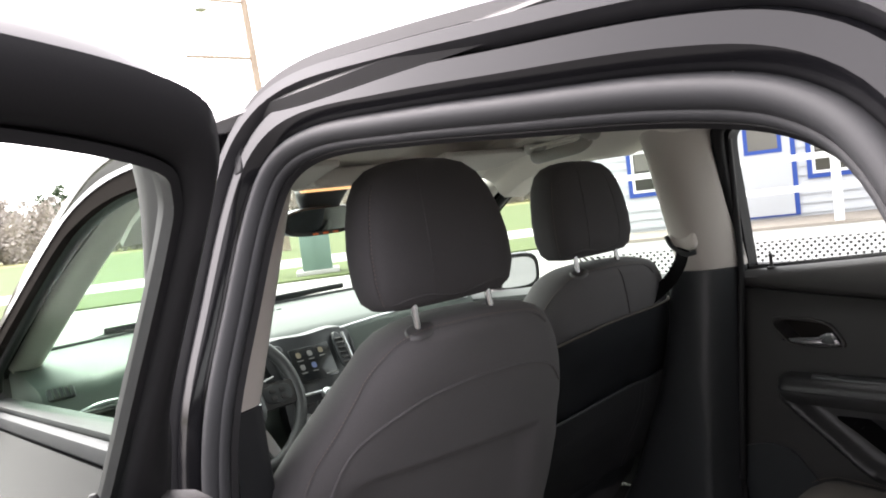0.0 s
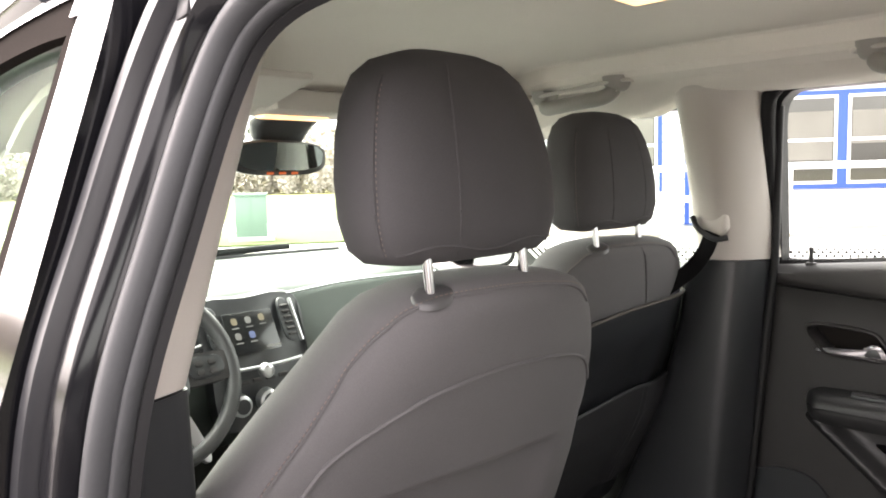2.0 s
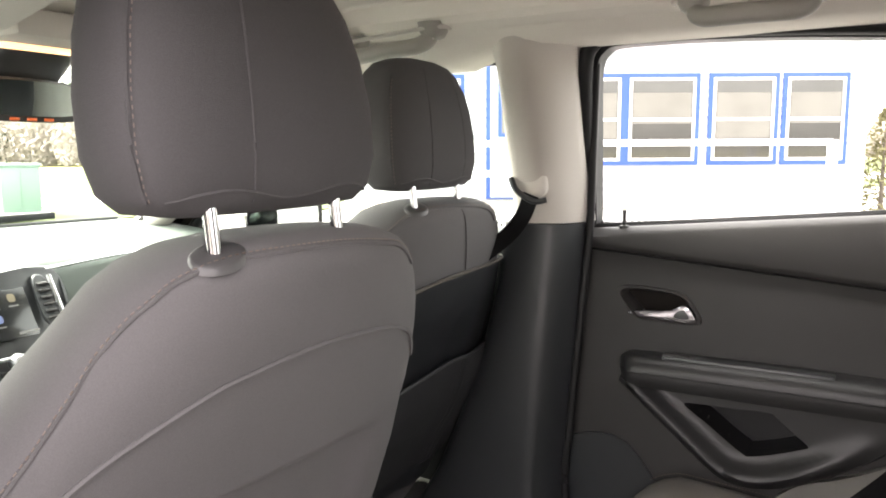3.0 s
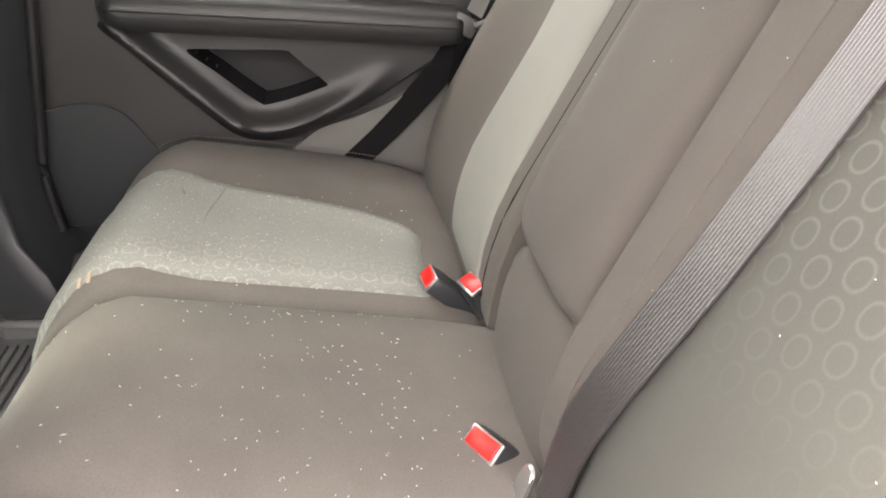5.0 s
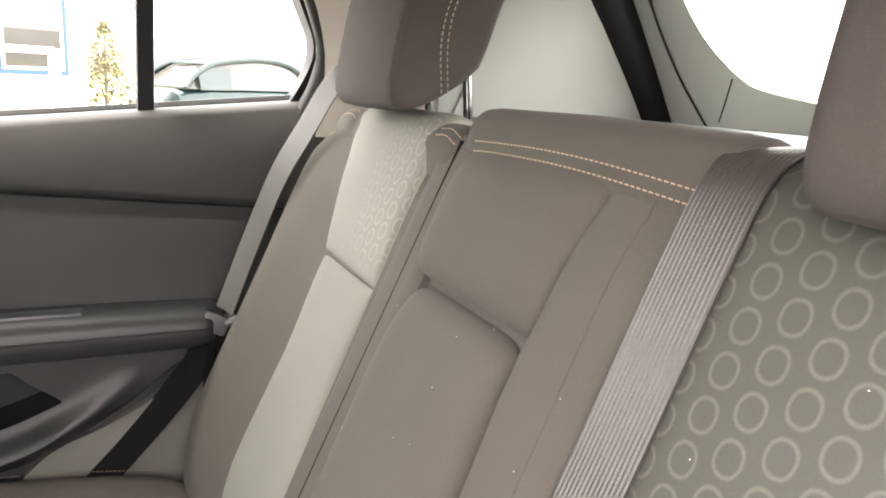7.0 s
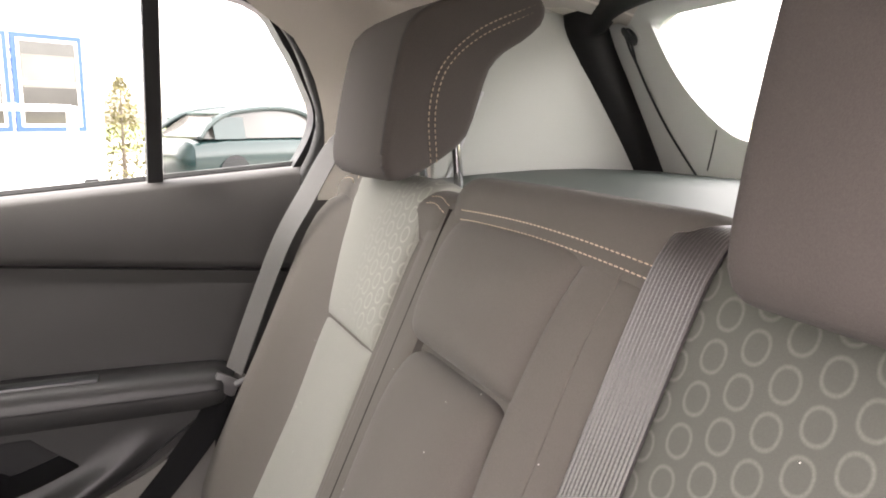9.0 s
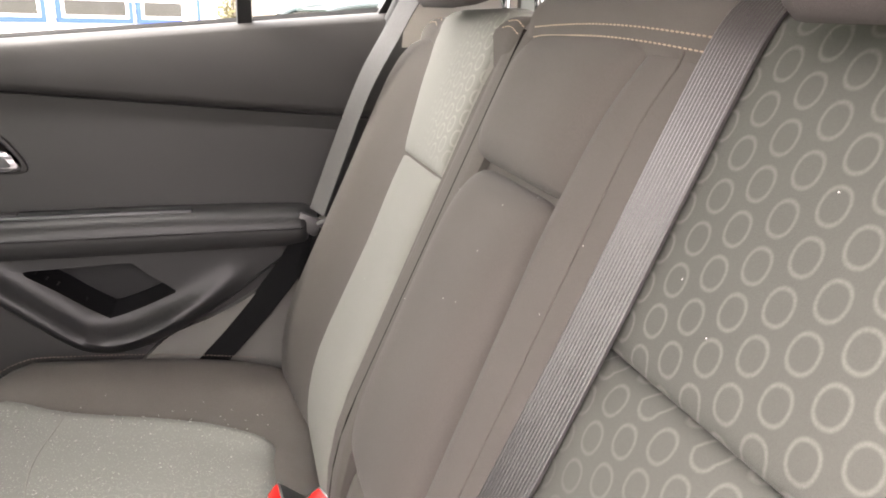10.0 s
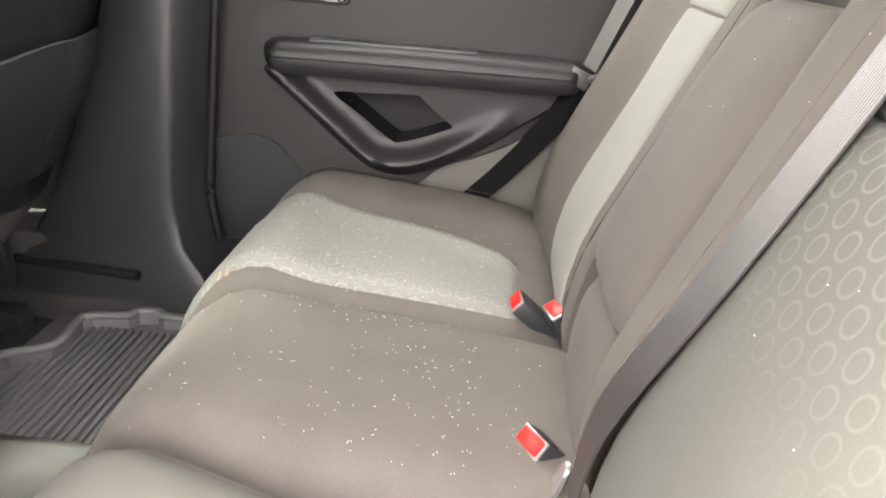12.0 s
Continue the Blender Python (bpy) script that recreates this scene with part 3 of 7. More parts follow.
part("knob_dish", skin([oval(hatch_at(0.521, 1.408, h), (1, 0, 0), (0, 0.48, 0.876), r, r, 2, 24) for h, r in ((0.012, 0.026), (0.0185, 0.0245), (0.0185, 0.017), (0.014, 0.014))], cap=False), hatch_grey, car, "grey dish round the cord knob", 40)
part("hatch_knob", skin([oval(hatch_at(0.521, 1.408, h), (1, 0, 0), (0, 0.48, 0.876), r, r, 2, 16) for h, r in ((0.014, 0.015), (0.020, 0.015), (0.022, 0.008), (0.032, 0.009), (0.035, 0.005))]), dark_low, car, "black cover cord knob", 50)
for k in (0.004, -0.004):
    part("cord_loop", tube(curve([hatch_at(0.521, 1.408, 0.030), hatch_at(0.523 + k, 1.388, 0.028), hatch_at(0.527, 1.366, 0.024)], 10), 0.0022, 6), dark_low, car, "black cord loop")
part("cover_cord", tube(curve([hatch_at(0.527, 1.366, 0.024), hatch_at(0.525, 1.320, 0.022), hatch_at(0.513, 1.255, 0.022), hatch_at(0.488, 1.190, 0.024), hatch_at(0.470, 1.160, 0.03)], 16), 0.0021, 6), dark_low, car, "black cover cord")
part("trim_joint", tube([hatch_at(a, b, 0.0165) for a, b in ((0.455, 1.190), (0.430, 1.220), (0.400, 1.258))], 0.0012, 5), dark_low, car, "dark joint in the hatch trim")
part("hatch_glass", prism([(-0.50, 1.19), (0.50, 1.19), (0.50, 1.465), (-0.50, 1.465)], hatch_at, -0.016, -0.012), glass_clear, car, "clear hatch window", 30)

# windscreen, front header, front pillars
part("cowl", tube([(CX + 0.66 * u, 2.405 + 0.06 * (1 - u * u), 1.098) for u in np.linspace(-1, 1, 21)], 0.011, 8), rubber, car, "black windscreen cowl seal", 60)
for wx0, wx1 in ((0.52, 1.02), (1.02, 1.50)):
    wiper = part("wiper_arm", tube([(wx0, 2.50, 1.085), (wx0 + 0.12, 2.475, 1.108), (wx1, 2.468, 1.118)], 0.007, 6), rubber, car, "black wiper arm", 50)
    part("wiper_blade", rbox((abs(wx1 - wx0) * 0.8, 0.010, 0.020), ((wx0 + wx1) / 2 + 0.05, 2.462, 1.120), 0.004), rubber, wiper, "black wiper blade")
part("windscreen", sheet([[(CX + (0.66 - 0.13 * k) * u, 2.40 - 0.84 * k + 0.06 * (1 - u * u), 1.100 + 0.390 * k) for u in np.linspace(-1, 1, 13)] for k in np.linspace(0, 1, 5)], 0.005), glass_front, car, "green-tinted windscreen", 60)
part("screen_header", sheet([[(CX + 0.55 * u, 1.50 + 0.07 * k + 0.05 * (1 - u * u), 1.500 - 0.018 * k) for u in np.linspace(-1, 1, 13)] for k in np.linspace(0, 1, 3)], 0.02), beige, car)
for flip in (0, 1):
    XF[0] = MIRROR if flip else Matrix.Identity(4)
    part("front_pillar_trim", tube(curve([(1.545, 1.10, 1.515), (1.53, 1.34, 1.50), (1.54, 1.52, 1.472), (1.565, 1.68, 1.415), (1.607, 1.92, 1.275), (1.650, 2.22, 1.10)], 30), 0.030, 10, 1.3), beige, car, "beige front pillar trim", 60)
    part("front_pillar", tube(curve([(1.60, 1.20, 1.545), (1.60, 1.45, 1.520), (1.615, 1.68, 1.44), (1.655, 1.95, 1.30), (1.71, 2.38, 1.05)], 30), 0.038, 10, 1.1), paint, car, "glossy black front pillar", 60)
XF[0] = Matrix.Identity(4)

# floor, sills and the lower hull
part("firewall", rbox((1.44, 0.04, 0.86), (CX, 2.30, 0.66), 0.01), carpet, car, "black carpeted firewall")
part("floor_pan", rbox((1.46, 2.6, 0.04), (CX, 0.95, 0.290), 0.008), carpet, car, "black carpeted floor")
part("centre_tunnel", skin([[(CX + x, y, z) for x, z in ((-0.16, 0.30), (-0.12, 0.40), (-0.07, 0.43), (0.07, 0.43), (0.12, 0.40), (0.16, 0.30))] for y in np.linspace(0.5, 2.1, 6)]), carpet, car)
for flip in (0, 1):
    XF[0] = MIRROR if flip else Matrix.Identity(4)
    part("sill", skin([[(x, y, z) for x, z in ((1.80, 0.22), (1.80, 0.38), (1.74, 0.43), (1.66, 0.44), (1.60, 0.40), (1.585, 0.30), (1.60, 0.22))] for y in np.linspace(-0.2, 2.2, 6)]), carpet, car, "black carpeted door sill", 30)
    part("rear_flank", sheet([[(1.63 + 0.22 * math.sin(math.pi * min(1, (z - 0.2) / 1.5)), y, z) for y in np.linspace(0.06, -0.60, 6)] for z in np.linspace(0.25, 1.16, 8)], 0.02), paint, car, "glossy black rear flank", 60)
    part("front_wing", sheet([[(1.72 + 0.12 * math.sin(math.pi * min(1, (z - 0.2) / 1.2)) - 0.12 * k * k, 2.12 + 0.95 * k, z - 0.10 * k * (z > 0.9)) for k in np.linspace(0, 1, 6)] for z in np.linspace(0.35, 1.04, 7)], 0.02), paint, car, "glossy black front wing", 60)
    part("kick_panel", rbox((0.03, 1.05, 0.30), (1.735, 1.80, 0.52), 0.01), dark_low, car, "black kick panel")
    part("sill_trim", rbox((0.20, 1.15, 0.10), (1.685, 1.66, 0.452), 0.02), carpet, car, "black carpeted sill trim")
    part("sill_lip", tube([(1.561, 1.095, 0.440), (1.572, 1.20, 0.440), (1.588, 1.37, 0.440), (1.592, 1.60, 0.440)], 0.0105, 8), frame_black, car, "satin black sill lip", 60)
XF[0] = Matrix.Identity(4)
part("bonnet", sheet([[(CX + 0.80 * u, 2.34 + 0.78 * k, 1.05 - 0.06 * u * u - 0.16 * k * k) for u in np.linspace(-1, 1, 9)] for k in np.linspace(0, 1, 6)], 0.02), paint, car, "glossy black bonnet", 60)
part("nose", sheet([[(CX + 0.72 * u, 3.10 + 0.06 * math.sin(math.pi * k) - 0.14 * u * u, 0.88 - 0.58 * k) for u in np.linspace(-1, 1, 9)] for k in np.linspace(0, 1, 5)], 0.02), paint, car, "glossy black nose", 60)
part("tail", sheet([[(CX + 0.78 * u, -0.68 + 0.06 * u * u - 0.05 * math.sin(math.pi * k), 1.10 - 0.78 * k) for u in np.linspace(-1, 1, 9)] for k in np.linspace(0, 1, 5)], 0.02), paint, car, "glossy black tailgate skin", 60)
for wx in (0.22, 1.78):
    for wy in (-0.02 - 0.14, 2.42):
        wheel = part("wheel", merge(skin([oval((wx + dx, wy, 0.33), (0, 1, 0), (0, 0, 1), r, r, 2, 28) for dx, r in ((-0.10, 0.22), (-0.10, 0.31), (-0.07, 0.33), (0.07, 0.33), (0.10, 0.31), (0.10, 0.22))])), rubber, car, "black tyre")
        part("rim", skin([oval((wx + dx, wy, 0.33), (0, 1, 0), (0, 0, 1), r, r, 2, 24) for dx, r in ((-0.104, 0.05), (-0.106, 0.21), (0.106, 0.21), (0.104, 0.05))]), silver, wheel, "silver alloy rim")


# ---- rear doors: built for the right side, closed ----
WIN_IN = [(0.952, 1.10), (0.946, 1.18), (0.935, 1.31), (0.924, 1.440), (0.905, 1.478), (0.86, 1.488), (0.665, 1.485), (0.448, 1.470), (0.255, 1.449), (0.198, 1.394), (0.160, 1.328), (0.143, 1.285), (0.152, 1.240), (0.19, 1.17)]
WIN_OUT = [(1.012, 1.10), (1.012, 1.18), (1.004, 1.31), (0.992, 1.470), (0.968, 1.530), (0.90, 1.548), (0.665, 1.545), (0.430, 1.532), (0.235, 1.500), (0.135, 1.445), (0.098, 1.350), (0.080, 1.262), (0.085, 1.19), (0.10, 1.12)]


def belt_z(y):
    return 1.134 + (0.942 - y) * 0.088


def crease_z(y):
    return 1.102 - (0.939 - y) * 0.082


def rear_door(label, group, frame_mat, swung=False):
    door = thing("rear_door", (1.72, 0.95, 0.42), label, "car door", group)
    up, small = (0.085, 0.62) if swung else (0.0, 1.0)

    def flank(a, b, h):
        if swung:
            return Vector((1.75 - 0.656 * max(0.0, b - 1.15) - h, a, b))
        return Vector((xr(b) - h, a, b))
    if swung:
        # the swung door shows its frame's whole section: glass run, satin inner frame, groove and outer flange
        def rail(lo, out, foot=0.0):
            """The frame's line lo above the window's upper edge and out before its front edge, which spreads by foot towards the belt."""
            top = [(y, 1.4355 - 0.1536 * (y - 0.9) - 0.349 * (y - 0.9) ** 2 + lo) for y in (0.80, 0.66, 0.52, 0.40)]
            out *= 0.8
            return flat2([(0.943 + out + 0.075 * foot, 1.06), (0.941 + out + 0.060 * foot, 1.15), (0.937 + out + 0.034 * foot, 1.24), (0.933 + out + 0.012 * foot, 1.30), (0.927 + out, 1.385 + 0.5 * lo), (0.918 + 0.8 * out, 1.418 + 0.8 * lo), (0.891 + 0.4 * out, 1.4350 + lo)] + top + [(0.27, 1.36 + 0.7 * lo), (0.17 - 0.5 * lo, 1.26 + 0.3 * lo), (0.12 - 0.5 * lo, 1.15)], 90, False)
        LINES = [(rail(0.0, -0.010), -0.030), (rail(0.004, -0.007), -0.024), (rail(0.016, 0.000), -0.022), (rail(0.028, 0.009, 0.5), -0.030), (rail(0.032, 0.020, 0.9), -0.050), (rail(0.032, 0.025, 1.0), -0.066), (rail(0.004, 0.002), -0.066), (rail(0.0, -0.009), -0.044)]
        m = len(LINES[0][0])
        deep = [min(1.0, max(0.0, (i / m - 0.24) / 0.18)) for i in range(m)]
        frame_part = part("window_frame", skin([[flank(*ln[i], h) for ln, h in LINES] for i in range(m)]), frame_mat, door, "satin black door window frame", 55)
        FL = [(rail(0.036, 0.023, 1.0), -0.062, 0.0), (rail(0.046, 0.025, 1.0), -0.066, -0.012), (rail(0.060, 0.025, 1.0), -0.068, -0.045), (rail(0.074, 0.025, 1.0), -0.070, -0.080), (rail(0.084, 0.025, 1.0), -0.072, -0.110), (rail(0.080, 0.023, 1.0), -0.078, -0.112), (rail(0.034, 0.019, 1.0), -0.078, -0.04)]
        part("frame_flange", skin([[flank(*ln[i], h + g * deep[i]) for ln, h, g in FL] for i in range(m)]), pull_dark, frame_part, "dark rubber-lipped outer frame flange", 35)
        part("glass_run", sweep([flank(a, b, -0.038) for a, b in rail(-0.003, -0.013)], [(-0.003, -0.004), (-0.003, 0.004), (0.003, 0.004), (0.003, -0.004)], (-1, 0, -0.5)), rubber, frame_part, "thin glossy window run strip", 30)
        part("window_pane", prism(rail(-0.002, -0.002)[2:-2], flank, -0.048, -0.044), glass_clear, door, "clear side window", 20)
        part("door_check", tube([(1.752, 1.012, 0.93), (1.83, 1.19, 0.93), (1.80, 1.32, 0.93)], 0.016, 8, 1.6), rubber, door, "black door check strap", 40)
        for hz in (0.62, 0.88):
            part("hinge", merge(rbox((0.05, 0.10, 0.06), (1.775, 1.055, hz), 0.008), rbox((0.04, 0.30, 0.05), (1.80, 1.20, hz), 0.008, Euler((0, 0, radians(-12))).to_matrix())), rubber, door, "black steel door hinge", 30)
    else:
        wi, wo = flat2(WIN_IN, 60, False), flat2(WIN_OUT, 60, False)
        frame_part = part("window_frame", band(wo, wi, flank, -0.075, -0.030), frame_mat, door, "black door window frame", 30)
        mid = [((a + 2.6 * c) / 3.6, (b + 2.6 * d) / 3.6) for (a, b), (c, d) in zip(wo, wi)]
        part("window_rubber", tube([flank(a, b, -0.016) for a, b in mid], 0.017, 8), frame_mat, frame_part, "black window channel rubber", 60)
        rim = [((a * 4 + c) / 5, (b * 4 + d) / 5) for (a, b), (c, d) in zip(wo, wi)]
        part("frame_seal", tube([flank(a, b, -0.022) for a, b in rim], 0.011, 8), frame_mat, frame_part, "black frame seal", 60)
        part("quarter_post", sweep([flank(0.388, 1.16, -0.03), flank(0.386, 1.33, -0.03), flank(0.384, 1.50, -0.03)], [(-0.013, -0.008), (-0.011, 0.008), (0.011, 0.008), (0.013, -0.008)], (-1, 0, -0.3)), rubber, door, "black quarter window post", 30)
        part("window_pane", prism([(0.96, 1.09), (0.945, 1.48), (0.40, 1.49), (0.40, 1.13)], flank, -0.056, -0.052), glass_clear, door, "clear side window", 20)
        part("quarter_pane", prism([(0.375, 1.13), (0.375, 1.48), (0.22, 1.43), (0.15, 1.32), (0.14, 1.2)], flank, -0.056, -0.052), glass_clear, door, "clear quarter window", 20)
    # inner panel
    OUTER = flat2([(0.868, 0.840), (0.830, 0.795), (0.750, 0.722), (0.684, 0.668), (0.650, 0.654), (0.610, 0.652), (0.550, 0.668), (0.480, 0.705), (0.400, 0.758), (0.305, 0.838), (0.45, 0.834), (0.65, 0.834)], 132)
    QUAD = flat2([(0.744, 0.799), (0.736, 0.790), (0.70, 0.766), (0.66, 0.736), (0.632, 0.718), (0.622, 0.7155), (0.58, 0.728), (0.535, 0.746), (0.522, 0.752), (0.526, 0.758), (0.56, 0.784), (0.582, 0.803), (0.592, 0.807), (0.66, 0.804), (0.734, 0.802)], 90)

    def toward(a, b):
        """Where the way from the pocket's middle to a, b leaves the four-cornered pocket."""
        ca, cb, best = 0.630, 0.764, None
        for (x0, y0), (x1, y1) in zip(QUAD, QUAD[1:] + QUAD[:1]):
            ex, ey, da, db = x1 - x0, y1 - y0, a - ca, b - cb
            det = da * ey - db * ex
            if abs(det) > 1e-12:
                s = ((x0 - ca) * ey - (y0 - cb) * ex) / det
                q = ((x0 - ca) * db - (y0 - cb) * da) / det
                if s > 0 and -1e-6 <= q <= 1 + 1e-6 and (best is None or s < best):
                    best = s
        return (ca + (a - ca) * best, cb + (b - cb) * best)
    INNER = [toward(a, b) for a, b in OUTER]
    BEZ = flat2([(0.893, 1.006), (0.872, 1.022), (0.80, 1.020), (0.758, 1.012), (0.738, 0.992), (0.722, 0.962), (0.735, 0.950), (0.80, 0.950), (0.845, 0.952), (0.868, 0.972)], 60)
    CUP = [(0.808 + (a - 0.808) * 0.84, 0.984 + (b - 0.984) * 0.74) for a, b in BEZ]
    loops = []
    for y in np.linspace(0.985 if swung else 1.008, 0.075, 120):
        zb, zc = belt_z(y) + up, crease_z(y) + up
        e = 0.010 * max(0.0, (y - 0.97) / 0.038) ** 2
        loops.append([(1.760, y, zb - 0.004), (1.722 + e, y, zb), (1.706 + e, y, zb - 0.004), (1.696 + e, y, zb - 0.014), (1.690 + e, y, (zb + zc) / 2), (1.690 + e, y, zc + 0.006), (1.694 + e, y, zc - 0.003),
                      (1.709 + e, y, zc - 0.010), (1.714 + e, y, zc - 0.03), *[(1.715 + e, y, min(zz, zc - 0.034 - 0.002 * i)) for i, zz in enumerate((1.03, 1.015, 1.007, 0.999, 0.991, 0.983, 0.975, 0.967, 0.959, 0.951, 0.943, 0.88))], *[(1.711 + e, y, zz) for zz in (0.82, 0.81, 0.80, 0.79, 0.78, 0.77, 0.76, 0.75, 0.74, 0.73, 0.72, 0.71, 0.70, 0.69)], (1.708 + e, y, 0.60), (1.712 + e, y, 0.48), (1.73 + e, y, 0.44), (1.80, y, 0.43)])
    part("upper_panel", sheet([lp[:8] for lp in loops], 0.01, 1), dark, door, "charcoal plastic upper door panel", 50)
    shell = sheet([lp[7:] for lp in loops], 0.01, 1)
    # openings behind the pull and the handle
    POCKET_HOLE = [(0.645 + (a - 0.645) * 1.12, 0.757 + (b - 0.757) * 1.2) for a, b in INNER]
    HANDLE_HOLE = [((a + c) / 2, (b + d) / 2) for (a, b), (c, d) in zip(BEZ, CUP)]
    gone = []
    for f in shell.faces:
        c = f.calc_center_median()
        if inside(POCKET_HOLE, c.y, c.z) or inside(HANDLE_HOLE, c.y, c.z):
            gone.append(f)
    bmesh.ops.delete(shell, geom=gone, context="FACES")
    panel = part("inner_panel", shell, panel_dark, door, "dark plastic inner door panel", 50)
    part("outer_skin", sheet([[(1.772 + 0.075 * math.sin(math.pi * min(1.0, max(0.0, (z - 0.3) / 0.86))), y, z) for y in np.linspace(1.012, 0.06, 8)] for z in np.linspace(0.36, 1.145 + 0.35 * up, 10)], 0.012, 1), paint, door, "glossy black outer door skin", 60)
    part("door_edge", rbox((0.09, 0.012, 0.72), (1.765, 1.010, 0.77), 0.004), paint, door, "glossy black door edge")
    part("belt_strip", tube([(1.738, y, belt_z(y) + up + 0.001) for y in np.linspace(0.955, 0.15, 20)], 0.007, 6), rubber, door, "black window wiper strip")
    lock = part("lock_knob", skin([oval((1.716, 0.905 if swung else 0.885, belt_z(0.885) + up + dz * small), (1, 0, 0), (0, 1, 0), r * small, r * small, 2, 12) for dz, r in ((-0.004, 0.011), (0.002, 0.010), (0.003, 0.0045), (0.024, 0.004), (0.030, 0.0055), (0.034, 0.003))]), dark, door, "small charcoal lock knob", 50)

    def wall(a, b, h):
        return Vector((1.712 - h, a, b))
    # armrest with its pull and pocket
    arm = []
    for y in [0.880 - 0.595 * (0.5 - 0.5 * math.cos(math.pi * i / 44)) for i in range(45)]:
        t = (0.880 - y) / 0.595
        w = 0.092 * min(1.0, (t / 0.06 + 0.02)) ** 0.5 * min(1.0, (1 - t) / 0.05 + 0.05) ** 0.5
        tip = max(0.0, 1 - t / 0.05) ** 2 + max(0.0, 1 - (1 - t) / 0.05) ** 2
        zt = 0.889 + 0.006 * math.sin(math.pi * t) - 0.016 * tip
        zl = 0.832 + 0.012 * (1 - min(1, t / 0.1)) + 0.010 * max(0, (t - 0.9) / 0.1) + 0.012 * tip
        arm.append([(1.725, y, zt - 0.004), (1.708 - w * 0.45, y, zt), (1.712 - w * 0.85, y, zt - 0.004), (1.712 - w, y, zt - 0.018), (1.712 - w * 0.99, y, zl + 0.014), (1.712 - w * 0.90, y, zl + 0.002), (1.708 - w * 0.5, y, zl), (1.725, y, zl)])
    rest = part("armrest", skin(arm), pull_dark, door, "charcoal armrest", 50)
    part("switch_slot", rbox((0.030, 0.30, 0.010), (1.660, 0.635, 0.892), 0.004), dark_low, rest, "black switch recess")
    part("switch", rbox((0.018, 0.05, 0.010), (1.660, 0.76, 0.8945), 0.003), dark, rest)
    part("armrest_joint", tube([(1.712 - 0.0925 * min(1.0, ((0.880 - y) / 0.595 / 0.06 + 0.02)) ** 0.5 * min(1.0, (1 - (0.880 - y) / 0.595) / 0.05 + 0.05) ** 0.5, y, 0.864) for y in np.linspace(0.862, 0.30, 30)], 0.0016, 6), rubber, rest, "dark joint line")
    GRIP = curve([(0.850, 0.835, 0), (0.808, 0.797, 0), (0.735, 0.737, 0), (0.685, 0.696, 0), (0.655, 0.682, 0), (0.612, 0.680, 0), (0.56, 0.694, 0), (0.49, 0.728, 0), (0.42, 0.775, 0)], 60)

    def grip_h(a, b):
        """How far the pull stands out: a rounded grip that runs out to the rear."""
        d = min(math.hypot(a - g.x, b - g.y) for g in GRIP)
        return 0.038 + 0.030 * min(1.0, max(0.0, (a - 0.40) / 0.14)) * math.exp(-(d / 0.019) ** 2)
    n = len(OUTER)
    loops = []
    for i in list(range(n)) + [0]:
        (a, b), (c, d) = OUTER[i], INNER[i]
        rim = [(a + (c - a) * f, b + (d - b) * f) for f in (0.07, 0.15, 0.23, 0.31, 0.40, 0.50, 0.62, 0.76, 0.90, 1.0)]
        loops.append([wall(a, b, -0.01), wall(a + (c - a) * 0.012, b + (d - b) * 0.012, 0.6 * grip_h(*rim[0])), wall(a + (c - a) * 0.03, b + (d - b) * 0.03, 0.88 * grip_h(*rim[0]))] + [wall(p, q, grip_h(p, q)) for p, q in rim])
    part("door_pull", skin(loops, cap=False, closed=False), pull_dark, door, "charcoal door pull under the armrest", 40)
    part("pocket_wall", skin([[wall(c, d, grip_h(c, d) + 0.001), wall(c, d, -0.056)] for (a, b), (c, d) in zip(OUTER + OUTER[:1], INNER + INNER[:1])], cap=False, closed=False), rubber, door, "black pocket wall", 40)
    part("door_pocket", prism(INNER, wall, -0.060, -0.052), rubber, door, "black pocket recess", 30)
    part("lower_bulge", prism(flat2([(1.000, 0.655), (0.965, 0.690), (0.905, 0.700), (0.858, 0.685), (0.815, 0.635), (0.765, 0.565), (0.72, 0.505), (0.86, 0.492), (1.0, 0.486)], 54), wall, -0.01, 0.020, 0.008), dark_low, door, "black speaker bulge", 40)
    # release handle
    loops = []
    for i in list(range(len(BEZ))) + [0]:
        (a, b), (c, d) = BEZ[i], CUP[i]
        loops.append([wall(a, b, -0.012), wall(a, b, 0.001), wall(a * 0.80 + c * 0.20, b * 0.80 + d * 0.20, 0.013), wall(a * 0.40 + c * 0.60, b * 0.40 + d * 0.60, 0.015), wall(c, d, 0.006), wall(c, d, -0.046)])
    bez = part("handle_bezel", skin(loops, cap=False, closed=False), dark, door, "charcoal handle surround", 50)
    part("handle_cup", prism(CUP, wall, -0.046, -0.040), gap_black, bez, "black handle recess")
    lever = part("release_lever", prism(flat2([(0.868, 0.966), (0.835, 0.971), (0.795, 0.974), (0.778, 0.977), (0.766, 0.986), (0.750, 0.985), (0.741, 0.972), (0.738, 0.957), (0.775, 0.957), (0.820, 0.959), (0.864, 0.962)], 66), wall, -0.004, 0.011, 0.003), satin_chrome, bez, "chrome release lever", 30)
    part("lever_inlay", prism(flat2([(0.775, 0.970), (0.764, 0.978), (0.755, 0.978), (0.750, 0.969), (0.748, 0.962), (0.775, 0.962)], 20), wall, 0.0100, 0.0118, 0.001), dark_low, lever, "dark inlay in the lever end", 30)
    return door


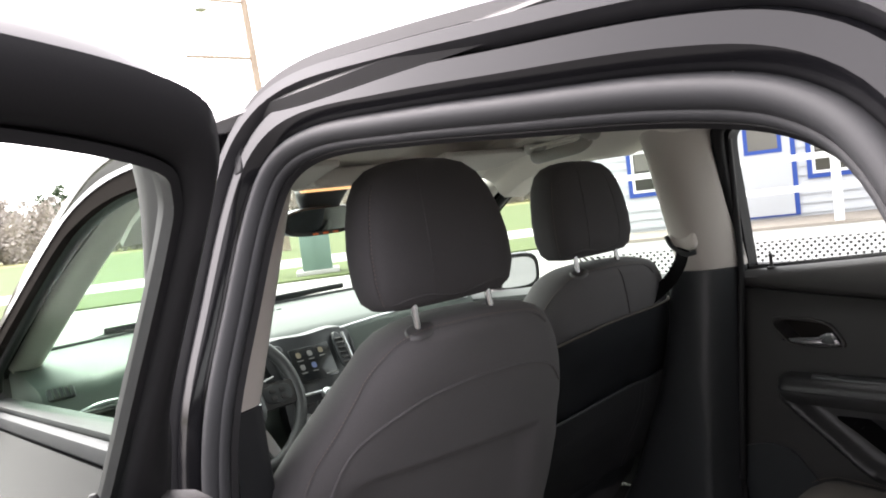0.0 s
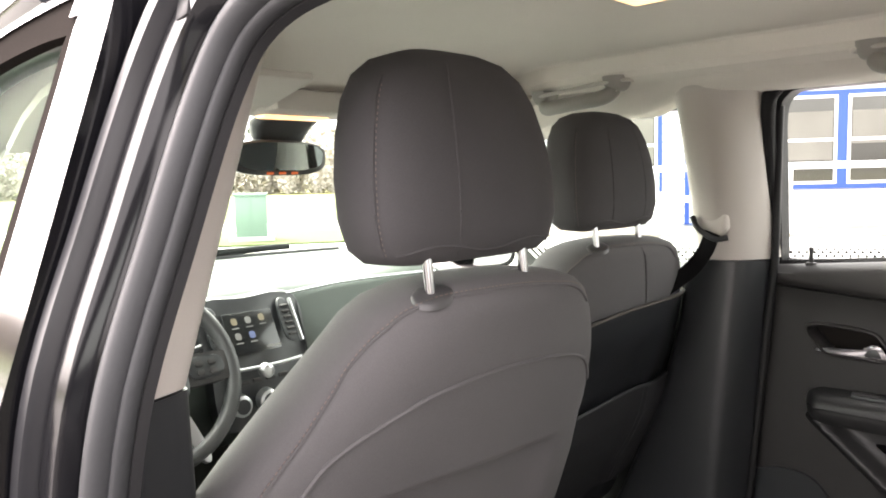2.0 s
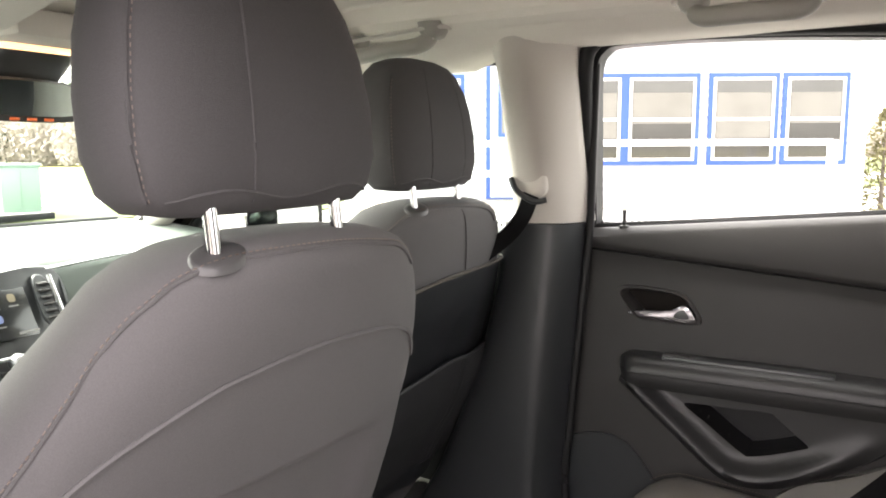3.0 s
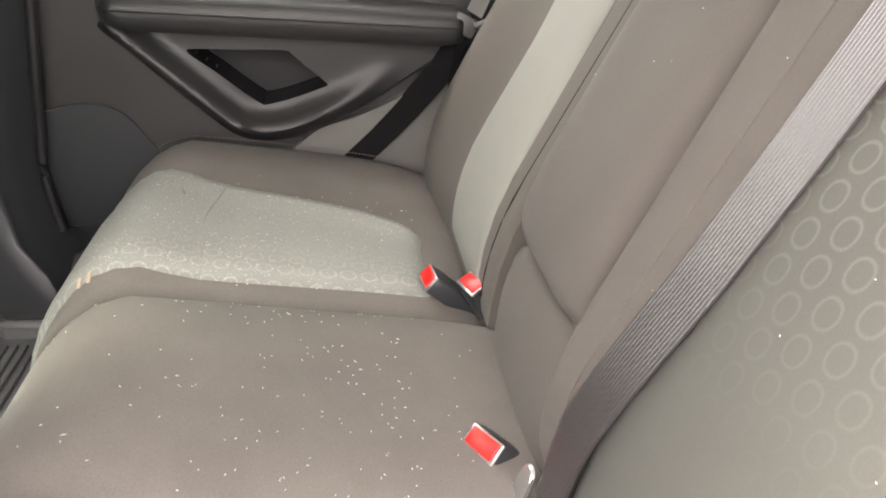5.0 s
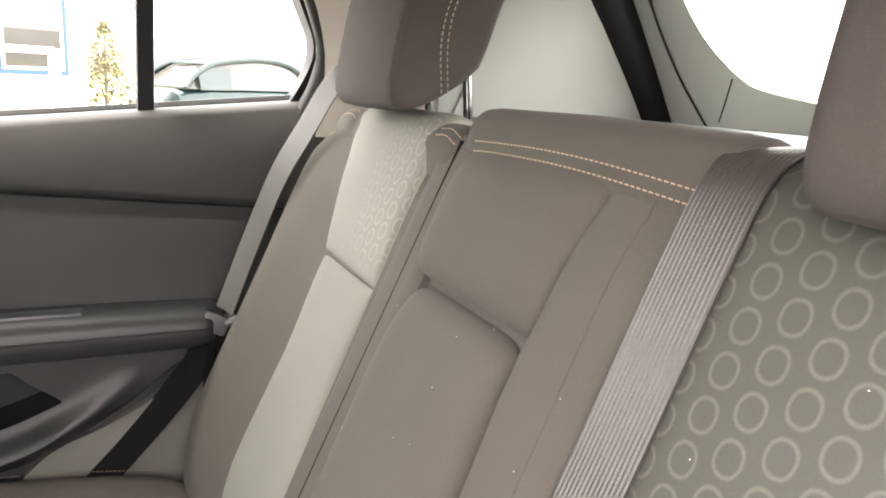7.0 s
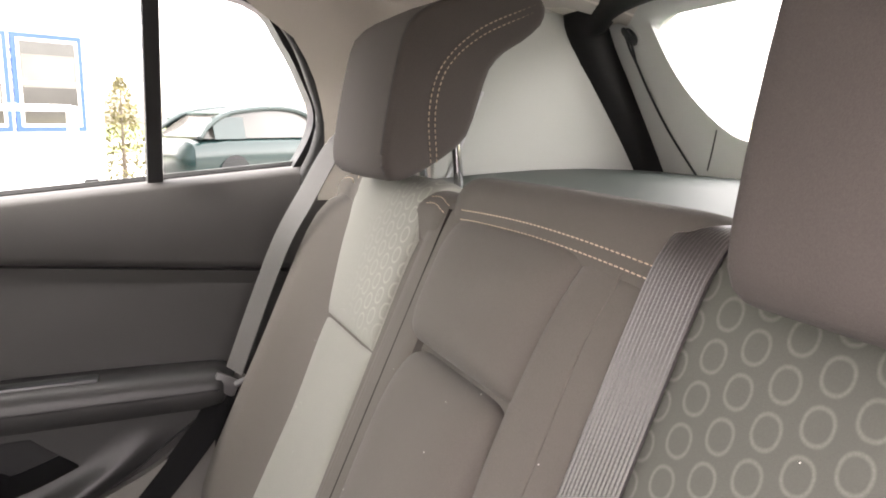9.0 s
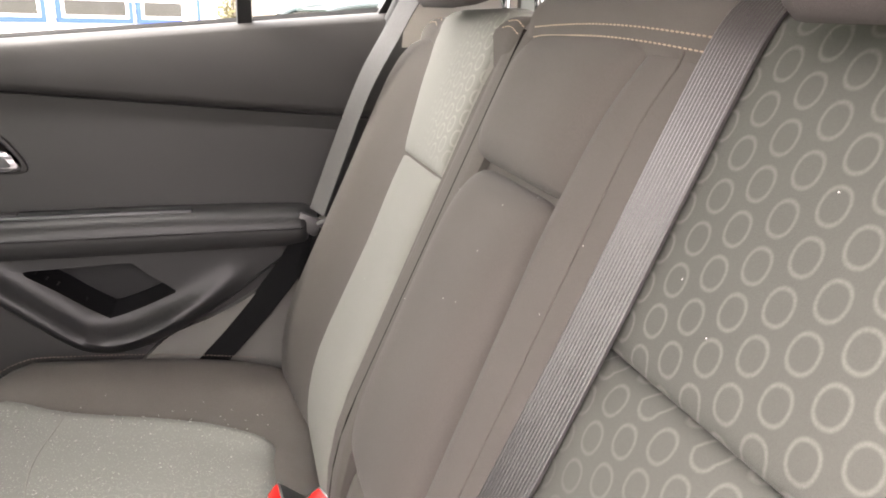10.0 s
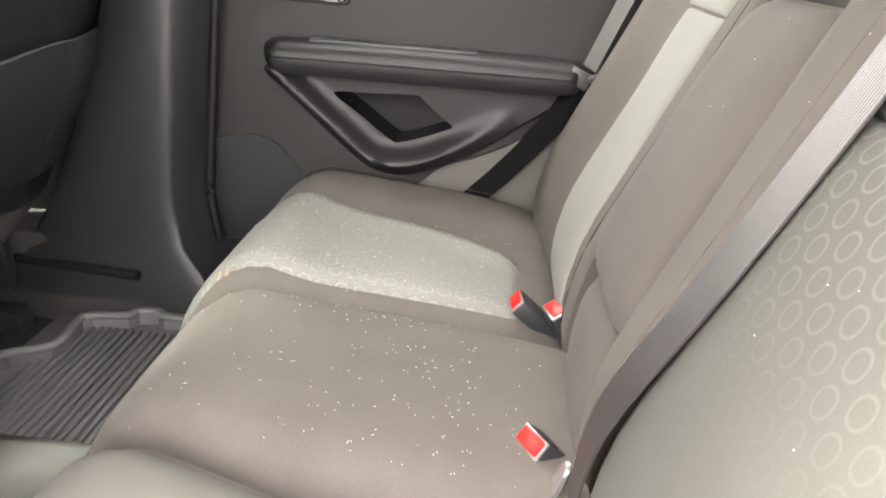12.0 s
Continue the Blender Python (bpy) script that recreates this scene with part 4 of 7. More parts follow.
rear_door("closed rear passenger door with charcoal panel", "rear doors", frame_black)
XF[0] = Matrix.Translation(HINGE + Vector((-0.049, -0.372, 0.0))) @ Matrix.Rotation(radians(-DOOR_OPEN), 4, HINGE_AXIS) @ Matrix.Translation(-HINGE) @ MIRROR
rear_door("wide open rear driver side door with charcoal panel", "rear doors", frame_black, True)
XF[0] = Matrix.Identity(4)


def sill_z(y):
    """The front doors' belt line, which rises to the rear."""
    return 1.030 + 0.085 * (2.14 - y)


def front_door(label, group):
    """A closed front door on the right."""
    door = thing("front_door", (1.74, 1.6, 0.42), label, "car door", group)

    def skin_at(a, b, h):
        return Vector((1.750 - 0.33 * max(0.0, b - 1.12) - h, a, b))
    OUT = flat2([(0.992, 1.05), (0.990, 1.30), (0.992, 1.490), (1.02, 1.525), (1.34, 1.522), (1.54, 1.492), (1.70, 1.430), (1.94, 1.290), (2.20, 1.120), (2.27, 1.06)], 60, False)
    INN = flat2([(1.120, 1.05), (1.112, 1.30), (1.105, 1.450), (1.125, 1.472), (1.34, 1.468), (1.52, 1.440), (1.66, 1.390), (1.88, 1.262), (2.10, 1.115), (2.16, 1.06)], 60, False)
    MID = []
    for (a, b), (c, d) in zip(OUT, INN):
        k = 0.72 if a < 1.03 else 0.36
        MID.append((a + (c - a) * k, b + (d - b) * k))
    part("window_frame", band(OUT, MID, skin_at, -0.012, 0.030), paint, door, "glossy black door window frame", 30)
    part("frame_cover", band(MID, INN, skin_at, -0.008, 0.030), gap_black, door, "matt black inner window frame", 30)
    rim = [((a + 6 * c) / 7, (b + 6 * d) / 7) for (a, b), (c, d) in zip(OUT, INN)]
    part("window_rubber", tube([skin_at(a, b, 0.020) for a, b in rim], 0.016, 8), rubber, door, "black window rubber", 60)
    part("window_pane", prism([(1.10, 1.06), (1.09, 1.46), (1.34, 1.48), (1.54, 1.45), (1.68, 1.39), (1.9, 1.26), (2.15, 1.08)], skin_at, 0.006, 0.010), glass_front, door, "green-tinted side window", 20)
    part("outer_skin", sheet([[(1.770 + 0.060 * math.sin(math.pi * k), y, 0.36 + (sill_z(y) - 0.395) * k) for y in np.linspace(1.03, 2.14, 8)] for k in np.linspace(0, 1, 12)], 0.012, -1), door_paint, door, "glossy black outer door skin", 60)
    part("belt_moulding", sweep([(1.770, y, sill_z(y) - 0.016) for y in np.linspace(1.03, 2.14, 12)], [(-0.018, -0.004), (0.014, -0.004), (0.016, 0.004), (0.006, 0.012), (-0.014, 0.012), (-0.018, 0.006)], (1, 0, 0)), seal, door, "grey belt moulding")
    part("inner_panel", sheet([[(1.760, y, sill_z(y)), (1.715, y, sill_z(y) + 0.002), (1.690, y, sill_z(y) - 0.010), (1.688, y, sill_z(y) - 0.05), (1.705, y, sill_z(y) - 0.07), (1.712, y, 0.8), (1.705, y, 0.5), (1.78, y, 0.43)] for y in np.linspace(1.05, 2.12, 12)], 0.01, -1), front_panel, door, "dark inner door panel", 50)
    part("mirror_foot", skin([oval((x, y, 1.105), (0.3, 0.95, 0), (0, 0, 1), a, b, 2.6, 24) for x, y, a, b in ((1.775, 1.99, 0.02, 0.02), (1.80, 1.985, 0.05, 0.05), (1.84, 1.97, 0.055, 0.06))]), paint, door, "black door mirror foot", 50)
    return door


def door_mirror(label, group):
    m = thing("door_mirror", (1.82, 1.97, 1.05), label, "door mirror", group)
    ax = Vector((0.94, -0.34, 0)).normalized()
    ay = Vector((0, 0, 1))
    nrm = ax.cross(ay)
    c = Vector((1.90, 1.93, 1.105))
    part("housing", skin([oval(c - nrm * d, ax, ay, a, b, 3.4, 32) for d, a, b in ((-0.005, 0.100, 0.066), (0.008, 0.106, 0.071), (0.04, 0.10, 0.066), (0.075, 0.075, 0.045), (0.085, 0.03, 0.02))]), paint, m, "glossy black mirror housing", 50)
    part("mirror_glass", skin([oval(c + nrm * d, ax, ay, a, b, 3.4, 32) for d, a, b in ((0.004, 0.084, 0.053), (0.0075, 0.084, 0.053))]), mirror_clear, m, "mirror glass", 30)
    return m


front_door("closed front passenger door with tinted window", "front doors")
door_mirror("black door mirror by the passenger window", "door mirrors")
XF[0] = MIRROR
front_door("closed black driver door with tinted window", "front doors")
XF[0] = Matrix.Identity(4)

# ---- front seats ----
def front_seat(px, py, pz, back_mat, label, lean=0.38, netted=False, shift=0.0):
    """A front seat seen from behind; px, py, pz: the top of its back between the headrest posts."""
    seat = thing("car_seat", (px, py + 0.40, 0.31), label, "car seat", "front seats")
    rows = [(-0.72, 0.250, 0.060), (-0.66, 0.272, 0.075), (-0.50, 0.296, 0.082), (-0.36, 0.307, 0.082), (-0.28, 0.303, 0.081), (-0.20, 0.286, 0.080), (-0.16, 0.264, 0.079), (-0.12, 0.237, 0.078), (-0.085, 0.211, 0.077),
            (-0.06, 0.191, 0.075), (-0.03, 0.167, 0.071), (-0.015, 0.147, 0.065), (-0.004, 0.120, 0.053), (0.002, 0.092, 0.038), (0.005, 0.06, 0.022)]
    zs = [r[0] for r in rows]

    def half(dz):
        return float(np.interp(dz, zs, [r[1] for r in rows])), float(np.interp(dz, zs, [r[2] for r in rows])), float(np.interp(dz, [-0.35, -0.15, -0.03, 0.0], [3.2, 2.7, 2.4, 2.3]))

    def mid(dz):
        """How far the back's middle lies off the headrest's."""
        return shift * min(1.0, max(0.0, (dz + 0.22) / 0.15)) if not netted else shift

    def right_more(dz):
        """How much squarer the shoulder is on the right."""
        k = (0.048, 0.046, 0.065, 0.066, 0.050, 0.02) if netted else (0.0, 0.008, 0.020, 0.022, 0.018, 0.006)
        return float(np.interp(dz, (-0.36, -0.20, -0.12, -0.06, -0.02, 0.0), k))

    def knee(x, dz):
        """The hollow for the knees behind the lower back."""
        top = -0.212 - 0.05 * x
        g = min(1.0, max(0.0, (top - dz) / 0.016)) * min(1.0, max(0.0, (0.205 - abs(x)) / 0.05))
        return 0.016 * g * g * (3 - 2 * g)

    def rear(x, dz, proud=0.0):
        """A place on the back's rear face, x off its middle."""
        w, d, p = half(dz)
        w += right_more(dz) if x > mid(dz) else 0.0
        k = min(0.999, abs(x - mid(dz)) / w)
        return Vector((px + x, py - lean * dz + 0.035 - d * (1 - k ** p) ** (1 / p) - proud + knee(x, dz), pz + dz))
    fine = sorted(set([round(v, 4) for v in list(np.linspace(-0.72, -0.25, 26)) + list(np.linspace(-0.25, -0.19, 21)) + list(np.linspace(-0.19, -0.1, 8)) + zs]))
    loops = []
    for dz in fine:
        w, d, p = half(dz)
        lp, n = [], 72
        for i in range(n):
            t = 2 * math.pi * i / n
            ct, st = math.cos(t), math.sin(t)
            q = p if st < 0 else 2.0
            x = mid(dz) + (w + (right_more(dz) if ct > 0 else 0.0)) * math.copysign(abs(ct) ** (2 / q), ct)
            y = (d if st < 0 else d * 1.7) * math.copysign(abs(st) ** (2 / q), st)
            if st < 0:
                y += knee(x, dz) + (0.006 if netted and dz < -0.15 else 0.0)
            lp.append(Vector((px + x, py - lean * dz + 0.035 + y, pz + dz)))
        loops.append(lp)
    part("backrest", skin(loops), back_mat, seat, "dark grey cloth backrest", 70)

    def seam_line(pts, proud=0.001):
        return [rear(q.x, q.y, proud) for q in curve([(a, b, 0) for a, b in pts], 60)]
    seam1 = seam_line([(0.190, -0.045), (0.150, -0.022), (0.10, -0.013), (0.03, -0.007), (-0.050, -0.007), (-0.088, -0.012), (-0.115, -0.022), (-0.138, -0.040), (-0.158, -0.062), (-0.180, -0.090), (-0.207, -0.125), (-0.254, -0.19), (-0.284, -0.28), (-0.290, -0.40)])
    part("top_seam", merge(tube(seam1, 0.0020, 5)), back_mat, seat)
    part("top_stitching", dashes([q + Vector((0, -0.0012, 0.004)) for q in seam1], 0.00045, 0.0032, 0.0026), stitch_grey, seat, "tan grey thread stitching")
    if not netted:
        seam2 = seam_line([(0.258, -0.165), (0.208, -0.124), (0.13, -0.103), (0.026, -0.096), (-0.057, -0.102), (-0.104, -0.113), (-0.169, -0.14), (-0.203, -0.168), (-0.228, -0.22), (-0.240, -0.32), (-0.242, -0.50), (-0.235, -0.68)])
        part("back_seam", tube(seam2, 0.0026, 6), back_mat, seat)
    if netted:
        # a black pocket panel with a net, hung on the lower back
        half_w = 0.281

        def edge_z(x):
            return -0.134 - 0.045 * max(0.0, (0.12 - x) / 0.40) ** 2.4

        def pan_x(u, dz):
            return shift + u * (half(dz)[0] + (right_more(dz) if u > 0 else 0.0) - 0.004)
        shell = []
        for k in np.linspace(0, 1, 14):
            row = []
            for u in np.linspace(-0.985, 0.985, 31):
                dz = edge_z(u * half_w) - k * 0.50
                row.append(rear(pan_x(u, dz), dz, 0.007))
            shell.append(row)
        pan = part("back_panel", sheet(shell, 0.008), vinyl, seat, "black vinyl back panel", 60)
        part("panel_piping", tube([q + Vector((0, -0.003, 0.002)) for q in shell[0]], 0.0035, 6), cloth, pan, "grey piping")
        part("upper_seam", tube([rear(0.03 + 0.077 * k, -0.012 - 0.13 * k, 0.0006) for k in np.linspace(0, 1, 10)], 0.0018, 5), back_mat, seat)

        def net_at(u, s, out):
            dz = -0.335 - 0.030 * (0.2 - u) - s * 0.24
            return rear(pan_x(u, dz), dz, out + 0.014 * math.sin(math.pi * min(1, s * 1.2 + 0.1)))
        rows_n = [[net_at(u, k, 0.020) for u in np.linspace(-0.86, 0.90, 19)] for k in np.linspace(0, 1, 8)]
        nets = part("map_pocket", sheet(rows_n, 0.003), net, pan, "black mesh map pocket", 60)
        part("pocket_hem", tube(rows_n[0], 0.004, 6), vinyl, nets)
        for k in range(46):
            u0 = -0.84 + k * 0.037
            part("net_cord", tube([net_at(min(0.9, u0), s, 0.0222) for s in np.linspace(0.01, 1, 5)], 0.0011, 4), vinyl, nets)
    # cushion and its base
    part("seat_cushion", skin([oval((px, py + 0.52, z), (1, 0, 0), (0, 1, 0), w, d, 4, 40) for z, w, d in ((0.44, 0.22, 0.22), (0.46, 0.245, 0.245), (0.54, 0.255, 0.255), (0.585, 0.245, 0.245), (0.60, 0.20, 0.20))]), back_mat, seat, "dark grey cloth seat cushion", 60)
    for s in (-0.19, 0.19):
        part("seat_rail", rbox((0.045, 0.50, 0.05), (px + s, py + 0.46, 0.345), 0.008), dark_low, seat, "black steel seat rail")
    part("side_shield", rbox((0.03, 0.40, 0.14), (px - 0.245 if px < CX else px + 0.245, py + 0.46, 0.45), 0.012), dark_low, seat)
    # headrest on two posts
    hx, hy, hz = px + (0.010 if netted else 0.004), py + 0.045, pz + 0.128
    head, taper = [], (0.025 if netted else 0.050)
    for dz, w, d, sh in ((-0.098, 0.085, 0.020, 0.0), (-0.094, 0.115, 0.038, 0.0), (-0.082, 0.129, 0.049, 0.0), (-0.055, 0.137, 0.055, 0.001), (-0.015, 0.137, 0.057, 0.004), (0.025, 0.131, 0.056, 0.008),
                         (0.058, 0.121, 0.053, 0.012), (0.082, 0.106, 0.048, 0.015), (0.097, 0.085, 0.040, 0.017), (0.105, 0.058, 0.027, 0.018), (0.108, 0.03, 0.014, 0.018)):
        lean_in = taper * max(0.0, dz + 0.03)
        head.append(oval((hx - lean_in, hy + sh, hz + dz * 1.08), (1, 0, 0), (0, 1, 0), w * 1.05 - lean_in, d, 3.4, 48))
    rest = part("headrest", skin(head), cloth_head, seat, "black cloth headrest", 70)

    def rear_head(u, dz):
        zz = [-0.098, -0.094, -0.082, -0.055, -0.015, 0.025, 0.058, 0.082, 0.097, 0.105]
        w = float(np.interp(dz, zz, [0.085, 0.115, 0.129, 0.137, 0.137, 0.131, 0.121, 0.106, 0.085, 0.058]))
        d = float(np.interp(dz, zz, [0.020, 0.038, 0.049, 0.055, 0.057, 0.056, 0.053, 0.048, 0.040, 0.027]))
        sh = float(np.interp(dz, zz, [0, 0, 0, 0.001, 0.004, 0.008, 0.012, 0.015, 0.017, 0.018]))
        y = d * (1 - abs(u) ** 3.4) ** (1 / 3.4)
        lean_in = taper * max(0.0, dz + 0.03)
        return Vector((hx - lean_in + u * (w * 1.05 - lean_in), hy + sh - y, hz + dz * 1.08))
    for u, r in (((-0.36, 0.0012), (0.44, 0.0006)) if netted else ((-0.34, 0.0012),)):
        part("head_seam", tube([rear_head(u, dz) for dz in np.linspace(-0.088, 0.09, 18)], r, 5), cloth_head, rest)
    part("head_side_seam", tube([rear_head(-0.965, dz) for dz in np.linspace(-0.085, 0.075, 18)], 0.0018, 5), cloth_head, rest)
    part("head_stitching", dashes([rear_head(-0.955, dz) + Vector((-0.001, -0.0015, 0)) for dz in np.linspace(-0.085, 0.07, 18)], 0.0004, 0.0030, 0.0030), stitch_grey, rest, "tan stitching")
    part("head_low_seam", tube([rear_head(u, -0.083 - 0.004 * math.cos(u * 6)) for u in np.linspace(-0.9, 0.9, 24)], 0.0018, 5), cloth_head, rest)
    for s in (-0.0745, 0.0745):
        post = part("headrest_post", tube([(px + s, py + 0.008, pz - 0.006), (px + s, py + 0.014, pz + 0.05)], 0.0058, 12), chrome, seat, "chrome headrest post", 60)
        part("post_guide", skin([oval((px + s, py + 0.005, pz + dz - (0.004 if s < 0 else 0.0)), (1, 0, 0.22 if s < 0 else 0.0), (0, 1, 0.30), r * 1.25, r * 0.95, 2, 24) for dz, r in ((-0.006, 0.0195), (-0.001, 0.0190), (0.001, 0.0165), (0.0012, 0.008))]), post_grey, seat, "grey plastic post guide", 50)
    return seat


front_seat(0.680, 0.866, 1.220, cloth_front, "dark grey cloth driver seat with headrest and tan stitching", shift=0.028)
front_seat(1.322, 1.090, 1.205, cloth_front, "dark grey cloth front passenger seat with net pocket", netted=True, shift=0.028)

# ---- rear bench ----
DN, FN = Vector((0, 0.4104, -0.9119)), Vector((0, 0.9119, 0.4104))


def back_at(a, b, h):
    """A place on the rear seat backs: a is across the car, b down the back, h out of it."""
    return Vector((0, 0.11, 1.17)) + Vector((a, 0, 0)) + DN * b + FN * (h - 1.35 * max(0.0, b - 0.45) ** 2)


def roll_at(a, b, h):
    """As back_at, but rolling over the seat's upper end."""
    if b >= -0.010:
        return back_at(a, b, h)
    r = 0.032
    k = (-0.010 - b) / r
    return back_at(a, -0.010 - (r + h) * math.sin(k), -r + (r + h) * math.cos(k))


def seat_top(x0, x1, m, name, parent, label="", rise=0.0):
    """The rounded upper end of a seat back, rolling over to its rear."""
    prof = [(0.062, -0.030), (0.030, -0.004), (0.0, 0.006), (-0.020, 0.002), (-0.032, -0.010), (-0.038, -0.032), (-0.036, -0.065), (-0.024, -0.105), (-0.006, -0.135), (0.03, -0.148), (0.10, -0.150), (0.10, -0.06)]
    xs = [(x0, 0.72), (x0 + 0.004, 0.90), (x0 + 0.012, 0.98), (x0 + 0.03, 1.0), ((x0 + x1) / 2, 1.03), (x1 - 0.03, 1.0), (x1 - 0.012, 0.98), (x1 - 0.004, 0.90), (x1, 0.72)]
    loops = []
    for x, k in xs:
        loops.append([back_at(x, 0.02 + (b - 0.02) * k - rise * (b < 0.03), -0.06 + (h + 0.06) * k) for b, h in curve2(prof)])
    return part(name, skin(loops), m, parent, label, 60)


def curve2(p):
    return [(q.x, q.y) for q in curve([(a, b, 0) for a, b in p], 36, True)]


bench = thing("rear_bench", (1.0, 0.55, 0.31), "charcoal cloth rear bench with grey ring-patterned inserts", "car seat")

# right back
def right_in(b):
    return 1.283 - 0.065 * b


def right_out(b):
    return float(np.interp(b, [-0.07, -0.02, 0.066, 0.17, 0.30, 0.53], [1.572, 1.560, 1.528, 1.466, 1.446, 1.462]))


rb = part("right_backrest", pad(back_at, 1.222, lambda b: 1.638 + 0.03 * math.sin(b * 3) + 0.030 * max(0.0, 1 - b / 0.25), 0.0, 0.68, 0.020, -0.020, edge=10, corner=0.03,
                                extra=lambda u, v: 0.042 * max(0.0, (u - 0.22) / 0.6) * (1 - max(0, (u - 0.75) / 0.25) ** 2) + 0.006 * (u < -0.86)), cloth, bench, "charcoal cloth right seat back", 60)
seat_top(1.222, 1.660, cloth, "right_top", bench)
part("right_insert", pad(roll_at, right_in, right_out, -0.072, 0.173, 0.007, 0.001, edge=10, nu=14, nv=24), insert_r, rb, "light grey ring-patterned cloth insert, darkened as in shade", 60)
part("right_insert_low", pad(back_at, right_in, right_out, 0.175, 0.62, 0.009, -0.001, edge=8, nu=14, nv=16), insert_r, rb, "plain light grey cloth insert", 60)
# middle back with folding armrest
mb = part("middle_backrest", pad(back_at, 0.842, 1.218, 0.0, 0.68, 0.012, -0.030, edge=12, corner=0.02), cloth, bench, "charcoal cloth middle seat back", 60)
seat_top(0.842, 1.219, cloth, "middle_top", bench, rise=0.024)
part("middle_head_pad", pad(back_at, lambda b: 0.955 + 0.10 * b, lambda b: 1.198 + 0.02 * b, -0.012, 0.131, 0.031, -0.008, edge=4.5, nu=16, nv=16, corner=0.04, extra=lambda u, v: -0.013 * max(0.0, (-v - 0.35) / 0.65) ** 1.5), cloth, mb, "charcoal cloth middle pad", 60)
part("folding_armrest", pad(back_at, lambda b: 0.978 - 0.055 * (b - 0.14), lambda b: 1.190 - 0.030 * (b - 0.14), 0.1365, 0.486, 0.036, -0.010, edge=4.5, nu=16, nv=22, corner=0.06), cloth, mb, "folded charcoal cloth armrest", 60)
part("side_wing", pad(back_at, 0.866, lambda b: 0.962 + 0.055 * max(0.0, b - 0.02) - 0.14 * max(0, b - 0.16), -0.010, 0.60, 0.020, -0.010, edge=9, nu=10, nv=24, extra=lambda u, v: 0.004 * (u + 1) / 2 - 0.006 * (1 - u) / 2 - 0.010 * max(0.0, (-v - 0.75) / 0.25) ** 1.5), cloth, mb, "charcoal cloth side wing", 60)
part("hip_bolster", pad(back_at, 0.895, lambda b: 1.195 - 0.10 * (b - 0.5), 0.488, 0.68, 0.032, -0.030, edge=4, nu=10, nv=12, corner=0.08), cloth, mb, "rounded charcoal hip bolster", 60)
part("pad_gap", pad(back_at, 0.965, 1.195, 0.122, 0.146, -0.004, -0.008, edge=12, nu=8, nv=4), cloth, mb, "dark gap over the armrest")
# Black strip laid in the gap, standing in for its deep shade.
part("gap_strip", tube([back_at(1.2205, b, 0.000) for b in np.linspace(-0.012, 0.6, 20)], 0.0025, 6), gap_black, mb, "black strip standing for the shade between the seat backs")
part("back_core", pad(back_at, 1.180, 1.262, -0.020, 0.62, 0.005, -0.003, edge=12, nu=6, nv=14), cloth, mb, "dark gap between the seat backs")
# left back
lb = part("left_backrest", pad(back_at, 0.330, 0.850, 0.0, 0.68, 0.012, -0.020, edge=12, corner=0.03, extra=lambda u, v: 0.022 * max(0.0, (-u - 0.45) / 0.55) * (1 - max(0, (-u - 0.8) / 0.2) ** 2)), cloth, bench, "charcoal cloth left seat back", 60)
seat_top(0.335, 0.838, cloth, "left_top", bench)
part("left_insert", pad(roll_at, 0.445, 0.8445, -0.072, 0.1978, 0.012, -0.002, edge=13, nu=14, nv=26), insert_l, lb, "grey ring-patterned cloth insert, darkened as in shade", 60)
part("left_insert_low", pad(back_at, 0.445, 0.8435, 0.1982, 0.62, 0.016, -0.004, edge=13, nu=14, nv=14), insert_l, lb, "grey ring-patterned cloth lower insert, darkened as in shade", 60)
# stitching over the tops, laid on the cloth
CLOTH = BVHTree.FromPolygons(*poly_soup([o for o in bpy.data.objects if o.type == "MESH" and o.name.split(".")[0] in ("right_backrest", "right_top", "middle_backrest", "middle_top", "middle_head_pad", "side_wing", "right_insert")]))


def laid(p, way, proud):
    """Where the way from p first meets the seat cloth, proud of it."""
    hit = CLOTH.ray_cast(p, way, 0.2)
    return p if hit[0] is None else hit[0] - way * proud


part("wing_seam", tube([laid(back_at(0.908 - 0.02 * b, b, 0.08), -FN, 0.0) for b in np.linspace(0.0, 0.56, 40)], 0.0011, 5), cloth, mb)
for x0, x1, b0, b1 in ((1.572, 1.636, -0.012, -0.016), (1.230, 1.284, -0.006, -0.010), (0.872, 1.192, 0.000, -0.004)):
    for db in (0.0, -0.0095):
        path = [laid(back_at(x, b0 + (b1 - b0) * k + db - 0.005 * math.sin(math.pi * k), 0.08), -FN, 0.0004) for k, x in [(j / 60, x0 + (x1 - x0) * j / 60) for j in range(61)]]
        part("top_stitching", dashes(path, 0.00062, 0.0040, 0.0026), stitch, bench, "tan double stitching")


def cush_at(a, b, h):
    """A place on the rear cushion: a across the car, b forward."""
    roll = -0.35 * max(0.0, b - 0.74) ** 1.0 - 6.0 * max(0.0, b - 0.76) ** 2
    return Vector((a, b, 0.560 + 0.10 * (b - 0.33) + roll + h))


def joint_x(b):
    """The joint between the left and middle cushions."""
    return 0.846 + 0.24 * max(0.0, b - 0.58)


def cush_r(a, b, h):
    """As cush_at, for the right cushion with its fuller front."""
    k = min(1.0, max(0.0, (b - 0.66) / 0.16))
    out = min(1.0, max(0.0, (a - 1.46) / 0.14))
    return cush_at(a, b, h + (0.024 - 0.022 * out) * k * k * (3 - 2 * k))


def insert_edge(b):
    return float(np.interp(b, [0.375, 0.40, 0.476, 0.545, 0.646, 0.71, 0.77, 0.89], [1.425, 1.442, 1.482, 1.502, 1.520, 1.538, 1.574, 1.602]))


